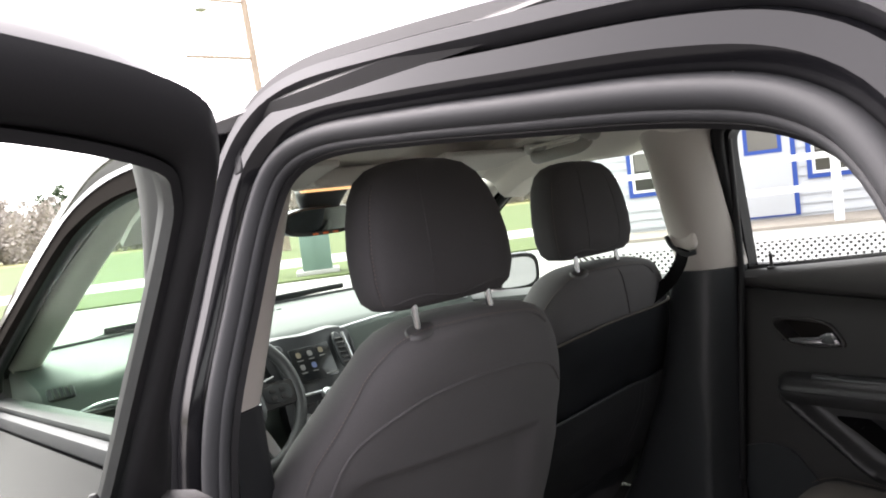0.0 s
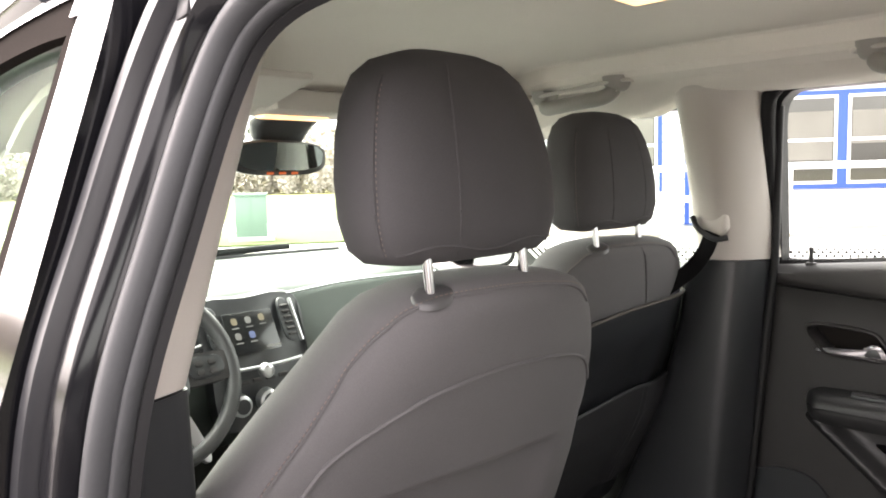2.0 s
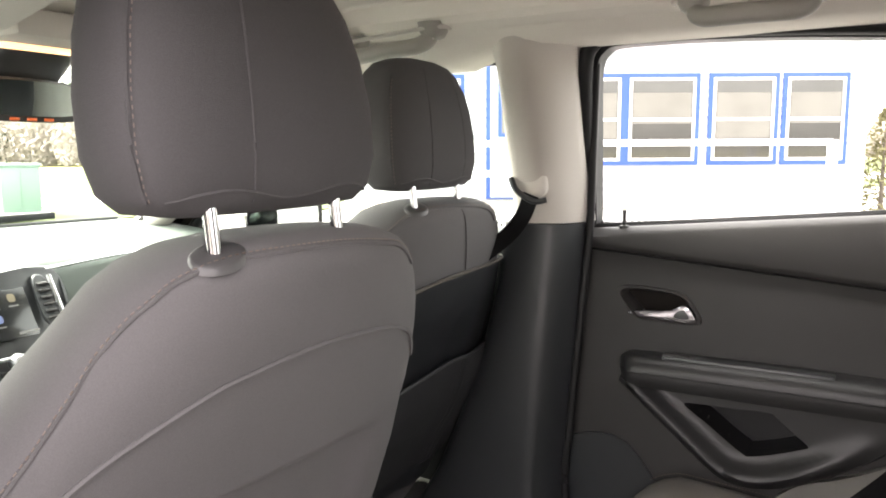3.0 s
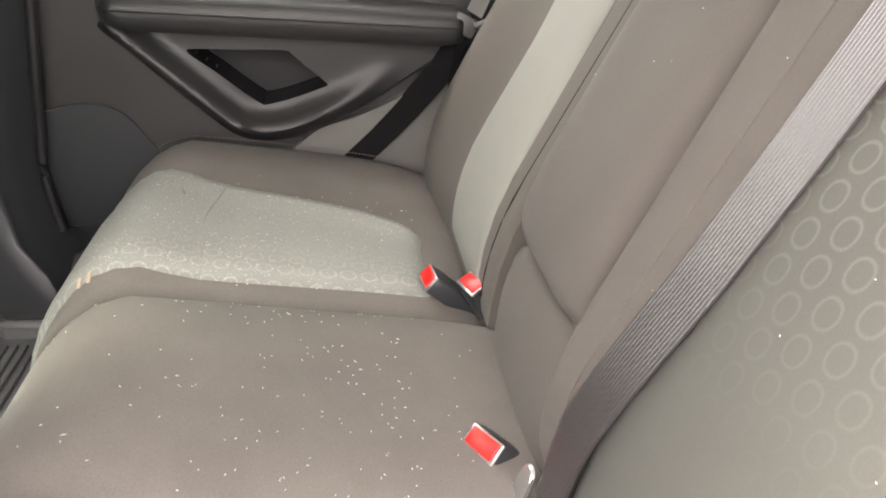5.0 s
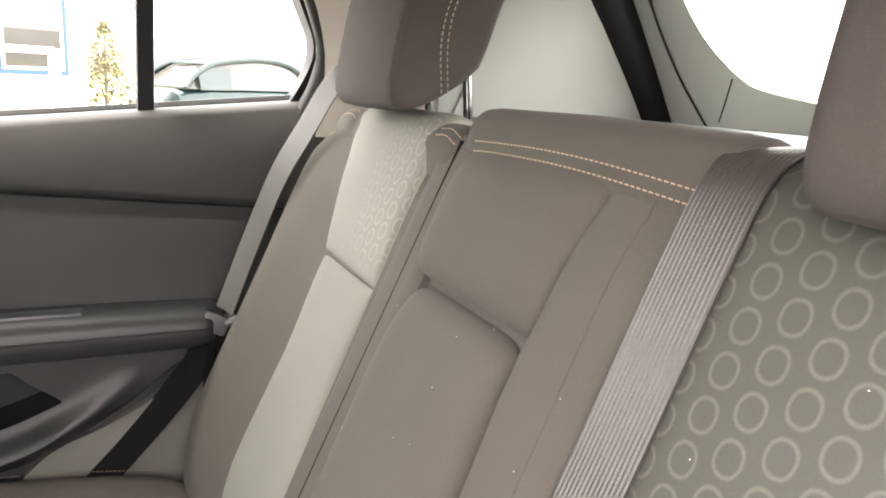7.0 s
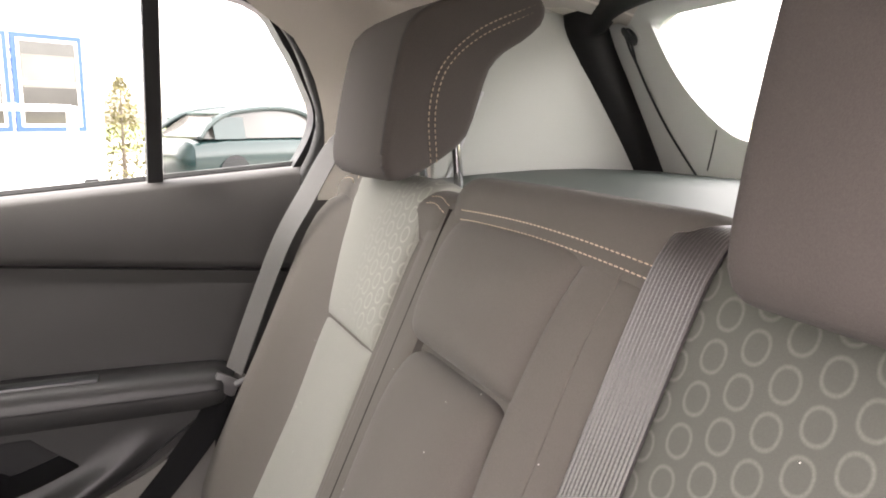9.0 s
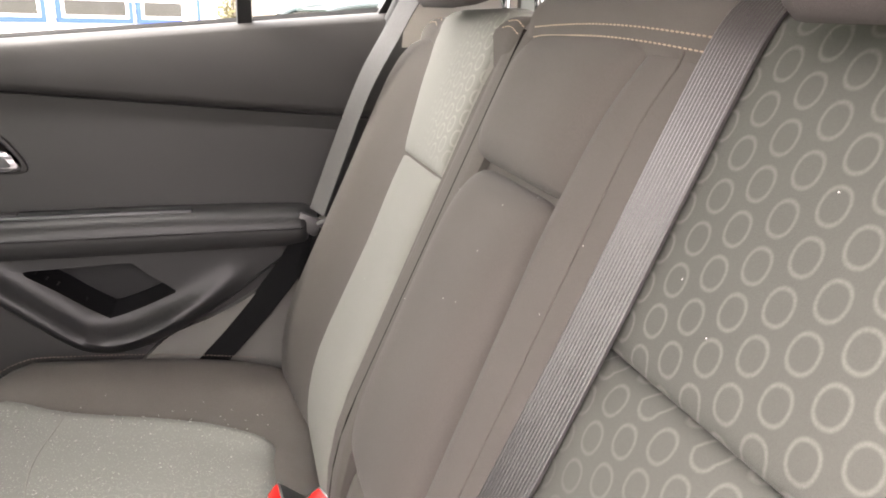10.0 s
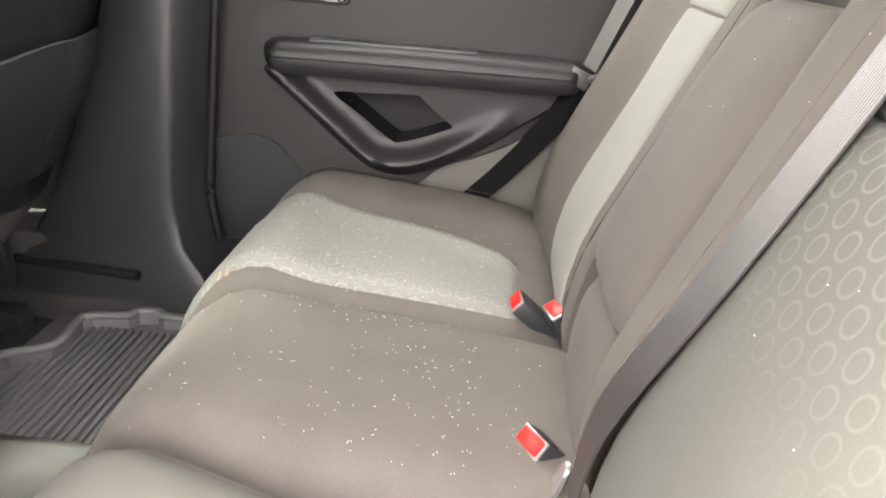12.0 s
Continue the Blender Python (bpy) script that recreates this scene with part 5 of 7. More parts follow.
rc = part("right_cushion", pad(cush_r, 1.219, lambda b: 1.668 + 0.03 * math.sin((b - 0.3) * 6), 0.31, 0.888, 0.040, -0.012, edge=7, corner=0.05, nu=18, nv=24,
                               extra=lambda u, v: 0.042 * max(0.0, (u - 0.30) / 0.5) * (1 - 0.8 * max(0, (u - 0.8) / 0.2) ** 2)), cloth_lit, bench, "dusty charcoal cloth right cushion, lightened as if better lit", 60)
part("right_cushion_insert", pad(cush_r, lambda b: 1.248 + 0.02 * (0.7 - b), insert_edge, 0.375, 0.884, 0.036, -0.001, edge=16, nu=14, nv=24,
                                 extra=lambda u, v: 0.014 * max(0.0, (u - 0.5) / 0.5)), insert_c, rc, "light grey ring-patterned cushion insert", 60)
part("middle_cushion", pad(cush_at, lambda b: joint_x(b) + 0.002, 1.216, 0.25, 0.875, 0.052, -0.012, edge=6, corner=0.05, nu=16, nv=20), cloth_lit, bench, "dusty charcoal cloth middle cushion, lightened as if better lit", 60)
lc = part("left_cushion", pad(cush_at, 0.345, joint_x, 0.31, 0.868, 0.040, -0.012, edge=7, corner=0.06, nu=18, nv=20), cloth_lit, bench, "dusty charcoal cloth left cushion, lightened as if better lit", 60)
part("left_cushion_insert", pad(cush_at, 0.44, lambda b: joint_x(b) - 0.028, 0.36, 0.855, 0.034, 0.004, edge=16, nu=12, nv=16), insert_p, lc, "light grey cushion insert", 60)
part("cushion_edge_stitching", dashes([cush_r(1.630 + 0.03 * math.sin((b - 0.3) * 6), b, 0.066) for b in np.linspace(0.40, 0.80, 30)], 0.0006, 0.004, 0.0020), stitch_grey, rc, "brown stitching")
for k in range(2):
    part("tan_tag", rbox((0.014, 0.0045, 0.0016), cush_r(1.235, 0.795 + 0.012 * k, 0.026), 0.0006, Euler((radians(-24), radians(-35), 0)).to_matrix()), stitch, rc, "short tan bar tack")
part("seat_base", rbox((1.32, 0.50, 0.24), (1.0, 0.56, 0.425), 0.03), carpet, bench, "black carpeted seat base")


def rear_headrest(hx, label, dy=0.0, dz=0.0):
    """A rear headrest that hooks over the seat back, with a long swept top."""
    hr = thing("rear_headrest", (hx, 0.06 + dy, 1.20 + dz), label, "headrest", "rear headrests")
    prof = [(y + dy, z + dz) for y, z in curve2([(0.148, 1.207), (0.160, 1.225), (0.158, 1.255), (0.149, 1.305), (0.139, 1.350), (0.126, 1.388), (0.098, 1.410), (0.060, 1.424), (0.015, 1.436), (-0.024, 1.441), (-0.046, 1.430), (-0.056, 1.414), (-0.050, 1.394),
                    (-0.024, 1.373), (0.000, 1.359), (0.020, 1.338), (0.033, 1.303), (0.050, 1.258), (0.082, 1.232), (0.120, 1.212)])]
    n = len(prof)

    def inset(d):
        """The side outline drawn in by d."""
        out = []
        for i, (y, z) in enumerate(prof):
            (y0, z0), (y1, z1) = prof[i - 1], prof[(i + 1) % n]
            ty, tz = y1 - y0, z1 - z0
            m = math.hypot(ty, tz)
            out.append((y - tz / m * d, z + ty / m * d))
        return out
    sign = 1 if inset(0.01)[0][1] > prof[0][1] else -1
    loops = []
    for dx, d in ((-0.1122, 0.0105), (-0.1115, 0.0075), (-0.109, 0.0035), (-0.105, 0.001), (-0.097, 0.0), (0.0, -0.002), (0.097, 0.0), (0.105, 0.001), (0.109, 0.0035), (0.1115, 0.0075), (0.1122, 0.0105)):
        loops.append([(hx + dx, y, z) for y, z in inset(sign * d)])
    pad_bm = skin(loops)
    bmesh.ops.triangulate(pad_bm, faces=[f for f in pad_bm.faces if len(f.verts) > 4], ngon_method="EAR_CLIP")
    body = part("headrest_pad", pad_bm, cloth_rear_head, hr, "charcoal cloth headrest pad", 60)
    for d in (0.0, 0.008):
        run = curve([(hx - 0.1125, 0.100 + dy - d, 1.228 + dz), (hx - 0.1125, 0.102 + dy - d, 1.290 + dz), (hx - 0.1125, 0.085 + dy - 0.8 * d, 1.342 + dz - 0.4 * d), (hx - 0.1125, 0.037 + dy - 0.3 * d, 1.385 + dz - d), (hx - 0.1115, -0.040 + dy, 1.418 + dz - d)], 40)
        part("headrest_stitching", dashes(run, 0.0006, 0.0042, 0.0028), stitch, body, "tan double stitching")
    part("front_seam", tube([(hx - 0.1045, y, z) for y, z in inset(sign * 0.0012)[1:int(n * 0.36)]], 0.0012, 5), cloth_head, body)
    for s in (-0.06, 0.06):
        part("headrest_post", tube([(hx + s, 0.035, 1.15), (hx + s, 0.050, 1.33)], 0.006, 10), chrome, hr, "chrome post", 60)
    return hr


rear_headrest(1.405, "charcoal cloth headrest with swept top and tan stitching")
rear_headrest(0.635, "charcoal cloth headrest over the ring-patterned seat", 0.014, -0.018)


# ---- belts ----
def strap(path, width, thick, across):
    """A flat woven strap with ribs along it."""
    n = 28
    prof = []
    for i in range(n + 1):
        prof.append((-width / 2 + width * i / n, thick * (0.5 + 0.19 * (i % 2))))
    prof += [(width / 2, -thick * 0.5), (-width / 2, -thick * 0.5)]
    return sweep(path, prof, across)


mid_belt = thing("middle_seat_belt", (0.86, 0.30, 0.60), "grey woven lap belt hanging over the middle seat back", "seat belt")
path = curve([back_at(x, b, h) for x, b, h in ((0.842, -0.060, -0.075), (0.840, -0.058, -0.040), (0.838, -0.045, -0.006), (0.837, -0.02, 0.010), (0.836, 0.04, 0.014), (0.834, 0.2, 0.015), (0.835, 0.35, 0.017), (0.842, 0.5, 0.022), (0.852, 0.60, 0.018))], 40)
part("webbing", strap(path, 0.052, 0.0022, [FN] * len(path)), webbing, mid_belt, "grey ribbed webbing", 12)
part("belt_slot", rbox((0.075, 0.02, 0.02), back_at(0.862, -0.060, -0.075), 0.006), dark_low, mid_belt, "black belt guide")
part("anchor_plate", prism(flat2([(-0.011, 0), (0.011, 0), (0.009, 0.03), (-0.009, 0.03)], 24), lambda a, b, h: Vector((0.900 + a, 0.352 - 0.3 * b + h, 0.592 + b)), 0, 0.004, 0.001), silver, mid_belt, "steel anchor tongue")

out_belt = thing("outer_seat_belt", (1.64, 0.28, 0.80), "grey belt of the rear passenger seat hanging by the door", "seat belt")
belt_run = curve([(1.590, 0.085, 1.262), (1.596, 0.132, 1.237), (1.602, 0.178, 1.161), (1.620, 0.212, 1.094), (1.636, 0.246, 1.004), (1.644, 0.290, 0.884)], 30)
part("webbing", strap(belt_run, 0.034, 0.002, (-0.62, 0.75, 0.15)), webbing_side, out_belt, "grey ribbed webbing", 30)
part("belt_guide", rbox((0.05, 0.06, 0.035), (1.600, 0.065, 1.235), 0.010), dark, out_belt, "charcoal belt guide")
part("latch_tongue", merge(rbox((0.010, 0.040, 0.030), (1.632, 0.306, 0.868), 0.004, Euler((radians(25), 0, 0)).to_matrix()), tube([(1.625, 0.292, 0.868), (1.622, 0.275, 0.876), (1.622, 0.262, 0.882)], 0.005, 8)), post_grey, out_belt, "grey latch tongue")
low_run = curve([(1.642, 0.304, 0.868), (1.660, 0.322, 0.81), (1.672, 0.365, 0.745), (1.675, 0.42, 0.68), (1.675, 0.485, 0.61)], 20)
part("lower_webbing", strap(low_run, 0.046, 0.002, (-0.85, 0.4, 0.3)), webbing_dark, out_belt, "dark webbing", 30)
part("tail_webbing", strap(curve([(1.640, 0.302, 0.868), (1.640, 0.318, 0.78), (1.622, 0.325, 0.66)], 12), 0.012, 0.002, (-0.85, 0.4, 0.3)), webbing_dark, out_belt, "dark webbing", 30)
part("wheel_arch_trim", prism(flat2([(0.60, 0.585), (0.548, 0.664), (0.47, 0.698), (0.399, 0.735), (0.345, 0.785), (0.303, 0.840), (0.270, 0.862), (0.255, 0.80), (0.255, 0.60), (0.42, 0.57)], 60), lambda a, b, h: Vector((1.715 - h, a, b)), -0.02, 0.032, 0.010), arch_grey, car, "grey trim over the wheel arch", 50)


def buckle(at, ang, tilt, label):
    """A seat belt buckle with a red button."""
    b = thing("belt_buckle", at, label, "seat belt buckle", "belt buckles")
    m = Matrix.Translation(at) @ Matrix.Rotation(radians(ang), 4, "Z") @ Matrix.Rotation(radians(tilt), 4, "X")

    def put(bm):
        bm.transform(m)
        return bm
    body = rbox((0.044, 0.110, 0.026), (0, -0.007, 0), 0.006)
    part("housing", put(body), dark_low, b, "black buckle housing")
    part("button_rim", put(rbox((0.041, 0.004, 0.0235), (0, 0.0475, 0), 0.0015)), silver, b, "silver rim")
    part("button", put(rbox((0.036, 0.010, 0.019), (0, 0.0465, 0.0008), 0.0025)), red, b, "red release button")
    part("stalk", put(rbox((0.026, 0.05, 0.012), (0, -0.08, -0.003), 0.004)), dark_low, b, "black stalk")
    return b


buckle((1.271, 0.354, 0.580), 5, 40, "black belt buckle with red button facing the door side")
buckle((1.250, 0.316, 0.574), 20, 60, "black belt buckle with red button lying on the cushion joint")
buckle((0.969, 0.346, 0.577), 32, 42, "black belt buckle with red button before the middle seat")

shoulder = thing("front_seat_belt", (1.59, 1.04, 1.22), "dark front passenger belt on its pillar guide", "seat belt")
part("guide_cover", skin([oval((x, 1.040, 1.232), (0, 1, 0), (0.15, 0, 1), a, b, 3, 24) for x, a, b in ((1.612, 0.038, 0.034), (1.586, 0.037, 0.033), (1.580, 0.030, 0.026))]), beige, shoulder, "beige guide cover", 50)
part("guide_loop", tube(curve([(1.574, 1.075, 1.240), (1.570, 1.060, 1.215), (1.570, 1.025, 1.195), (1.578, 1.000, 1.198)], 12), 0.006, 8), dark_low, shoulder, "black belt loop")
part("webbing", strap(curve([(1.572, 1.030, 1.208), (1.568, 1.046, 1.165), (1.556, 1.080, 1.12), (1.515, 1.150, 1.06), (1.42, 1.26, 0.96)], 24), 0.034, 0.002, (-1, 0, 0.1)), webbing_dark, shoulder, "dark webbing", 30)


# ---- roof fittings ----
def grab_handle(y0, y1, x, z, label, fall=0.0):
    """A moulded handle: two hinged feet and a bowed grip that hangs below the rail."""
    g = thing("grab_handle", (x, (y0 + y1) / 2, z), label, "grab handle", "grab handles")
    m = (y0 + y1) / 2

    def at(dx, y, dz):
        return Vector((x + dx, y, z + dz - fall * (y - y0) / (y1 - y0)))
    path = curve([at(0.012, y1 - 0.006, 0.006), at(-0.004, y1 - 0.004, -0.014), at(-0.018, y1 - 0.020, -0.026), at(-0.026, y1 - 0.05, -0.028), at(-0.028, m, -0.028), at(-0.026, y0 + 0.05, -0.028), at(-0.018, y0 + 0.020, -0.026), at(-0.004, y0 + 0.004, -0.014), at(0.012, y0 + 0.006, 0.006)], 40)
    part("grip", tube(path, 0.0155, 12, 0.85), handle_beige, g, "beige plastic grip", 60)
    rim = oval((0, 0, 0), (1, 0, 0), (0, 1, 0), 0.030, (y1 - y0) / 2 + 0.030, 3.2, 40)
    part("dish", sweep([at(0.006 + q.x, m + q.y, 0.002) for q in rim], [(0.004 * math.cos(k), 0.004 * math.sin(k)) for k in np.linspace(0, 2 * math.pi, 9)[:-1]], (0, 0, 1), closed=True), beige, g, "raised beige rim round the handle", 60)
    for y in (y0, y1):
        part("foot", skin([oval(at(0.004, y, h), (1, 0, 0), (0, 1, 0), a, b, 3.0, 20) for h, a, b in ((0.014, 0.030, 0.026), (0.000, 0.028, 0.024), (-0.012, 0.020, 0.018), (-0.016, 0.012, 0.011))]), handle_beige, g, "beige foot", 50)
        part("foot_cap", rbox((0.020, 0.016, 0.004), at(-0.002, y, -0.016), 0.0015), beige, g, "small beige screw cap")
    return g


grab_handle(1.170, 1.350, 1.432, 1.514, "beige grab handle over the front passenger door", 0.014)
grab_handle(0.535, 0.705, 1.432, 1.518, "beige grab handle over the rear passenger door")
XF[0] = MIRROR
grab_handle(1.19, 1.36, 1.455, 1.518, "beige grab handle over the driver door")
XF[0] = Matrix.Identity(4)
dome = thing("dome_lamp", (1.0, 0.868, 1.575), "lit dome lamp in the middle of the headliner", "ceiling lamp")
part("lamp_rim", rbox((0.115, 0.105, 0.012), (1.005, 0.868, 1.573), 0.006), beige, dome, "beige lamp rim")
part("lens", rbox((0.085, 0.072, 0.010), (1.005, 0.868, 1.5675), 0.004), lamp_glow, dome, "warm glowing lens")
console = thing("overhead_console", (1.0, 1.42, 1.52), "beige overhead console with a lit map lamp", "console")
part("lamp_pod", rbox((0.28, 0.13, 0.045), (1.0, 1.585, 1.482), 0.014), beige, console, "beige lamp pod at the windscreen header")
part("map_lamp", rbox((0.15, 0.035, 0.008), (0.955, 1.610, 1.458), 0.003), lamp_glow, console, "warm glowing lens")


def visor(x, y, label):
    v = thing("sun_visor", (x, y, 1.5), label, "sun visor", "sun visors")
    part("visor_board", rbox((0.34, 0.15, 0.016), (x, y, 1.488), 0.007, Euler((radians(-13), 0, 0)).to_matrix()), beige, v, "beige visor board")
    return v


visor(0.68, 1.46, "beige folded sun visor on the driver side")
visor(1.32, 1.46, "beige folded sun visor on the passenger side")

inner_mirror = thing("rear_view_mirror", (0.975, 1.72, 1.39), "black rear view mirror under its windscreen mount", "mirror")
part("mirror_shell", skin([oval((0.975, 1.70 + d, 1.382 + 0.1 * d), (1, 0.10, 0), (0, -0.1, 1), a, b, 3.2, 32) for d, a, b in ((-0.014, 0.112, 0.028), (-0.010, 0.124, 0.036), (0.010, 0.126, 0.037), (0.030, 0.10, 0.026), (0.036, 0.05, 0.012))]), dark_low, inner_mirror, "black mirror shell", 50)
part("mirror_glass", skin([oval((0.975, 1.70 + d, 1.384), (1, 0.10, 0), (0, -0.1, 1), 0.112, 0.029, 3.2, 32) for d in (-0.0155, -0.013)]), mirror_mat, inner_mirror, "mirror glass")
part("mirror_stem", skin([oval((0.985, y, z), (1, 0, 0), (0, 0.6, 0.6), a, b, 3, 20) for y, z, a, b in ((1.715, 1.395, 0.03, 0.02), (1.72, 1.425, 0.06, 0.03), (1.70, 1.455, 0.075, 0.03), (1.64, 1.475, 0.07, 0.02))]), dark_low, inner_mirror, "black sensor housing and stem", 50)
for dx in (-0.03, 0.0, 0.03):
    part("call_button", rbox((0.016, 0.004, 0.005), (0.975 + dx, 1.6855, 1.3495), 0.001), amber, inner_mirror, "small amber button")

# ---- dashboard ----
dash = thing("dashboard", (1.0, 2.0, 0.6), "grey soft dashboard with centre screen and vents", "dashboard")
loops = []
for x in np.linspace(0.32, 1.68, 35):
    hood = 0.030 * math.exp(-((x - 0.66) / 0.17) ** 4)
    bow = 0.05 * (1 - ((x - 1.0) / 0.7) ** 2)
    mid = math.exp(-((x - 1.0) / 0.16) ** 4)
    f = 1.865 + 0.02 * mid - 1.6 * hood
    loops.append([(x, 2.42 + bow, 1.100), (x, 2.24 + bow, 1.098), (x, 2.10, 1.088 + 0.5 * hood), (x, f + 0.12, 1.074 + hood), (x, f + 0.08, 1.064 + hood), (x, f + 0.066, 1.045 + hood), (x, f + 0.045, 1.0), (x, f + 0.01, 0.93), (x, f + 0.01, 0.85), (x, f + 0.10, 0.70), (x, 2.35, 0.55), (x, 2.44, 0.9)])
part("dash_top", skin(loops), soft_dash, dash, "grey soft dashboard top", 50)
stack = part("centre_panel", prism(flat2([(0.862, 1.055), (1.0, 1.062), (1.138, 1.055), (1.128, 0.93), (1.10, 0.78), (1.0, 0.775), (0.90, 0.78), (0.872, 0.93)], 48), lambda a, b, h: Vector((a, 1.84 - h + 0.55 * (b - 0.93) * (b > 0.93), b)), -0.04, -0.001, 0.004), dark_low, dash, "black centre stack", 40)


def stack_at(a, b, h):
    return Vector((a, 1.84 - h + 0.55 * (b - 0.93) * (b > 0.93), b))


part("touch_screen", prism([(0.930, 0.944), (1.058, 0.944), (1.058, 1.032), (0.930, 1.032)], stack_at, 0.0, 0.004, 0.001), screen_mat, stack, "dark touch screen")
for i, (a, b, m) in enumerate(((0.956, 1.014, icon_yellow), (0.992, 1.014, icon_white), (1.028, 1.016, icon_yellow), (0.956, 0.982, icon_white), (0.992, 0.982, icon_blue))):
    icon = part("screen_icon", prism(flat2([(a - 0.006, b - 0.006), (a + 0.006, b - 0.006), (a + 0.006, b + 0.006), (a - 0.006, b + 0.006)], 16), stack_at, 0.004, 0.0052), m, stack, "small lit icon")
    part("icon_caption", prism([(a - 0.009, b - 0.0155), (a + 0.009, b - 0.0155), (a + 0.009, b - 0.0135), (a - 0.009, b - 0.0135)], stack_at, 0.004, 0.0050), icon_white, stack)
part("screen_footer", prism([(1.02, 0.950), (1.06, 0.950), (1.06, 0.954), (1.02, 0.954)], stack_at, 0.004, 0.005), icon_white, stack)


def vent(x0, x1, z0, z1, parent, trimmed=True):
    v = part("air_vent", prism(flat2([(x0, z0), (x1, z0), (x1 - 0.004, z1), (x0 + 0.002, z1)], 24), stack_at, 0.0, 0.008, 0.003), dark_low, parent, "black air vent")
    for k in range(6):
        z = z0 + (k + 0.6) * (z1 - z0) / 6.2
        part("vent_slat", rbox((x1 - x0 - 0.012, 0.012, 0.005), stack_at((x0 + x1) / 2, z, 0.010), 0.002), dark, v)
    if trimmed:
        part("vent_trim", tube([stack_at(x1 + 0.002, z, 0.010) for z in np.linspace(z0 - 0.01, z1 + 0.006, 6)], 0.0045, 8), silver, v, "silver vent trim")


vent(1.078, 1.112, 0.962, 1.042, stack)
vent(0.886, 0.920, 0.962, 1.042, stack, False)
part("radio_trim", tube([stack_at(a, 0.918 - 0.006 * math.cos((a - 1.0) * 12), 0.012) for a in np.linspace(0.90, 1.10, 14)], 0.004, 8), silver, stack, "silver trim")
part("volume_knob", skin([oval(stack_at(1.0, 0.903, h), (1, 0, 0), (0, 0.1, 1), r, r, 2, 24) for h, r in ((0.010, 0.017), (0.026, 0.016), (0.029, 0.012))]), silver, stack, "silver volume knob", 50)
for k in range(6):
    a = 0.915 + 0.034 * k
    part("radio_button", rbox((0.024, 0.006, 0.010), stack_at(a, 0.882, 0.006), 0.002), dark, stack)
for a in (0.93, 1.0, 1.07):
    part("climate_knob", skin([oval(stack_at(a, 0.835, h), (1, 0, 0), (0, 0.1, 1), r, r, 2, 24) for h, r in ((0.008, 0.026), (0.028, 0.024), (0.031, 0.018))]), silver, stack, "silver-rimmed climate knob", 50)
    part("knob_face", skin([oval(stack_at(a, 0.835, h), (1, 0, 0), (0, 0.1, 1), 0.017, 0.017, 2, 20) for h in (0.030, 0.0325)]), dark_low, stack)
part("hazard_light", rbox((0.014, 0.004, 0.005), stack_at(1.08, 0.872, 0.013), 0.001), red, stack, "small red light")
part("dash_strip", tube(curve([(1.12, 1.915, 1.058), (1.30, 1.925, 1.066), (1.5, 1.93, 1.064), (1.66, 1.935, 1.058)], 20), 0.004, 8), silver, dash, "thin silver strip")
sv = part("side_vent", rbox((0.10, 0.016, 0.070), (0.415, 1.895, 0.975), 0.016), dark_low, dash, "black side air vent")
for k in range(5):
    part("vent_slat", rbox((0.085, 0.012, 0.005), (0.415, 1.887, 0.952 + 0.012 * k), 0.002), dark, sv)
part("vent_arc", tube(curve([(0.335, 1.90, 0.955), (0.37, 1.885, 1.005), (0.43, 1.878, 1.022), (0.49, 1.875, 1.02)], 16), 0.004, 8), silver, sv, "silver arc")
DEMIST_TURN = Euler((radians(-36), 0, 0)).to_matrix()
demist = part("demist_vent", rbox((0.062, 0.016, 0.034), (0.362, 1.938, 1.056), 0.012, DEMIST_TURN), dark_low, dash, "small demister vent")
for k in range(4):
    part("demist_slat", rbox((0.004, 0.010, 0.024), (0.344 + 0.012 * k, 1.931, 1.061), 0.001, DEMIST_TURN), soft_dash, demist)
part("binnacle", skin([oval((0.66, y, 1.035), (1, 0, 0), (0, 0, 1), a, b, 3, 28) for y, a, b in ((1.80, 0.150, 0.062), (1.83, 0.155, 0.066), (1.92, 0.14, 0.05))]), dark_low, dash, "black instrument hood", 50)
part("sticker", rbox((0.10, 0.002, 0.030), (1.04, 2.36, 1.115), 0.0005, Euler((radians(-60), 0, 0)).to_matrix()), sticker_cyan, dash, "cyan sticker behind the windscreen")
for k in range(12):
    part("demist_slot", rbox((0.016, 0.006, 0.004), (0.86 + 0.025 * k, 2.30, 1.099), 0.001), dark_low, dash)

wheel_thing = thing("steering_wheel", (0.655, 1.62, 0.95), "black leather steering wheel with silver spokes", "steering wheel")
wc = Vector((0.657, 1.680, 0.978))
wn = Vector((0, -0.90, 0.43)).normalized()
wu = Vector((1, 0, 0)).cross(wn).normalized() * -1
wx = Vector((1, 0, 0))


def wheel_at(a, b, h):
    return wc + wx * a + wu * b + wn * h


if wheel_at(0, 1, 0).z < wc.z:
    wu = -wu
part("rim", tube([wheel_at(0.174 * math.cos(t), 0.174 * math.sin(t) * (0.97 if math.sin(t) < 0 else 1), 0) for t in np.linspace(0, 2 * math.pi, 49)[:-1]], 0.0155, 12, 1.0, True, wn), leather, wheel_thing, "black leather rim", 60)
hub = part("hub", skin([oval(wheel_at(0, -0.01, h), wx, wu, a, b, 2.8, 28) for h, a, b in ((-0.05, 0.05, 0.05), (-0.02, 0.078, 0.068), (0.012, 0.076, 0.066), (0.022, 0.055, 0.048))]), dark_low, wheel_thing, "black hub", 60)
part("badge", skin([oval(wheel_at(0, -0.008, h), wx, wu, 0.022, 0.010, 4, 16) for h in (0.021, 0.0245)]), silver, hub, "silver badge plate")
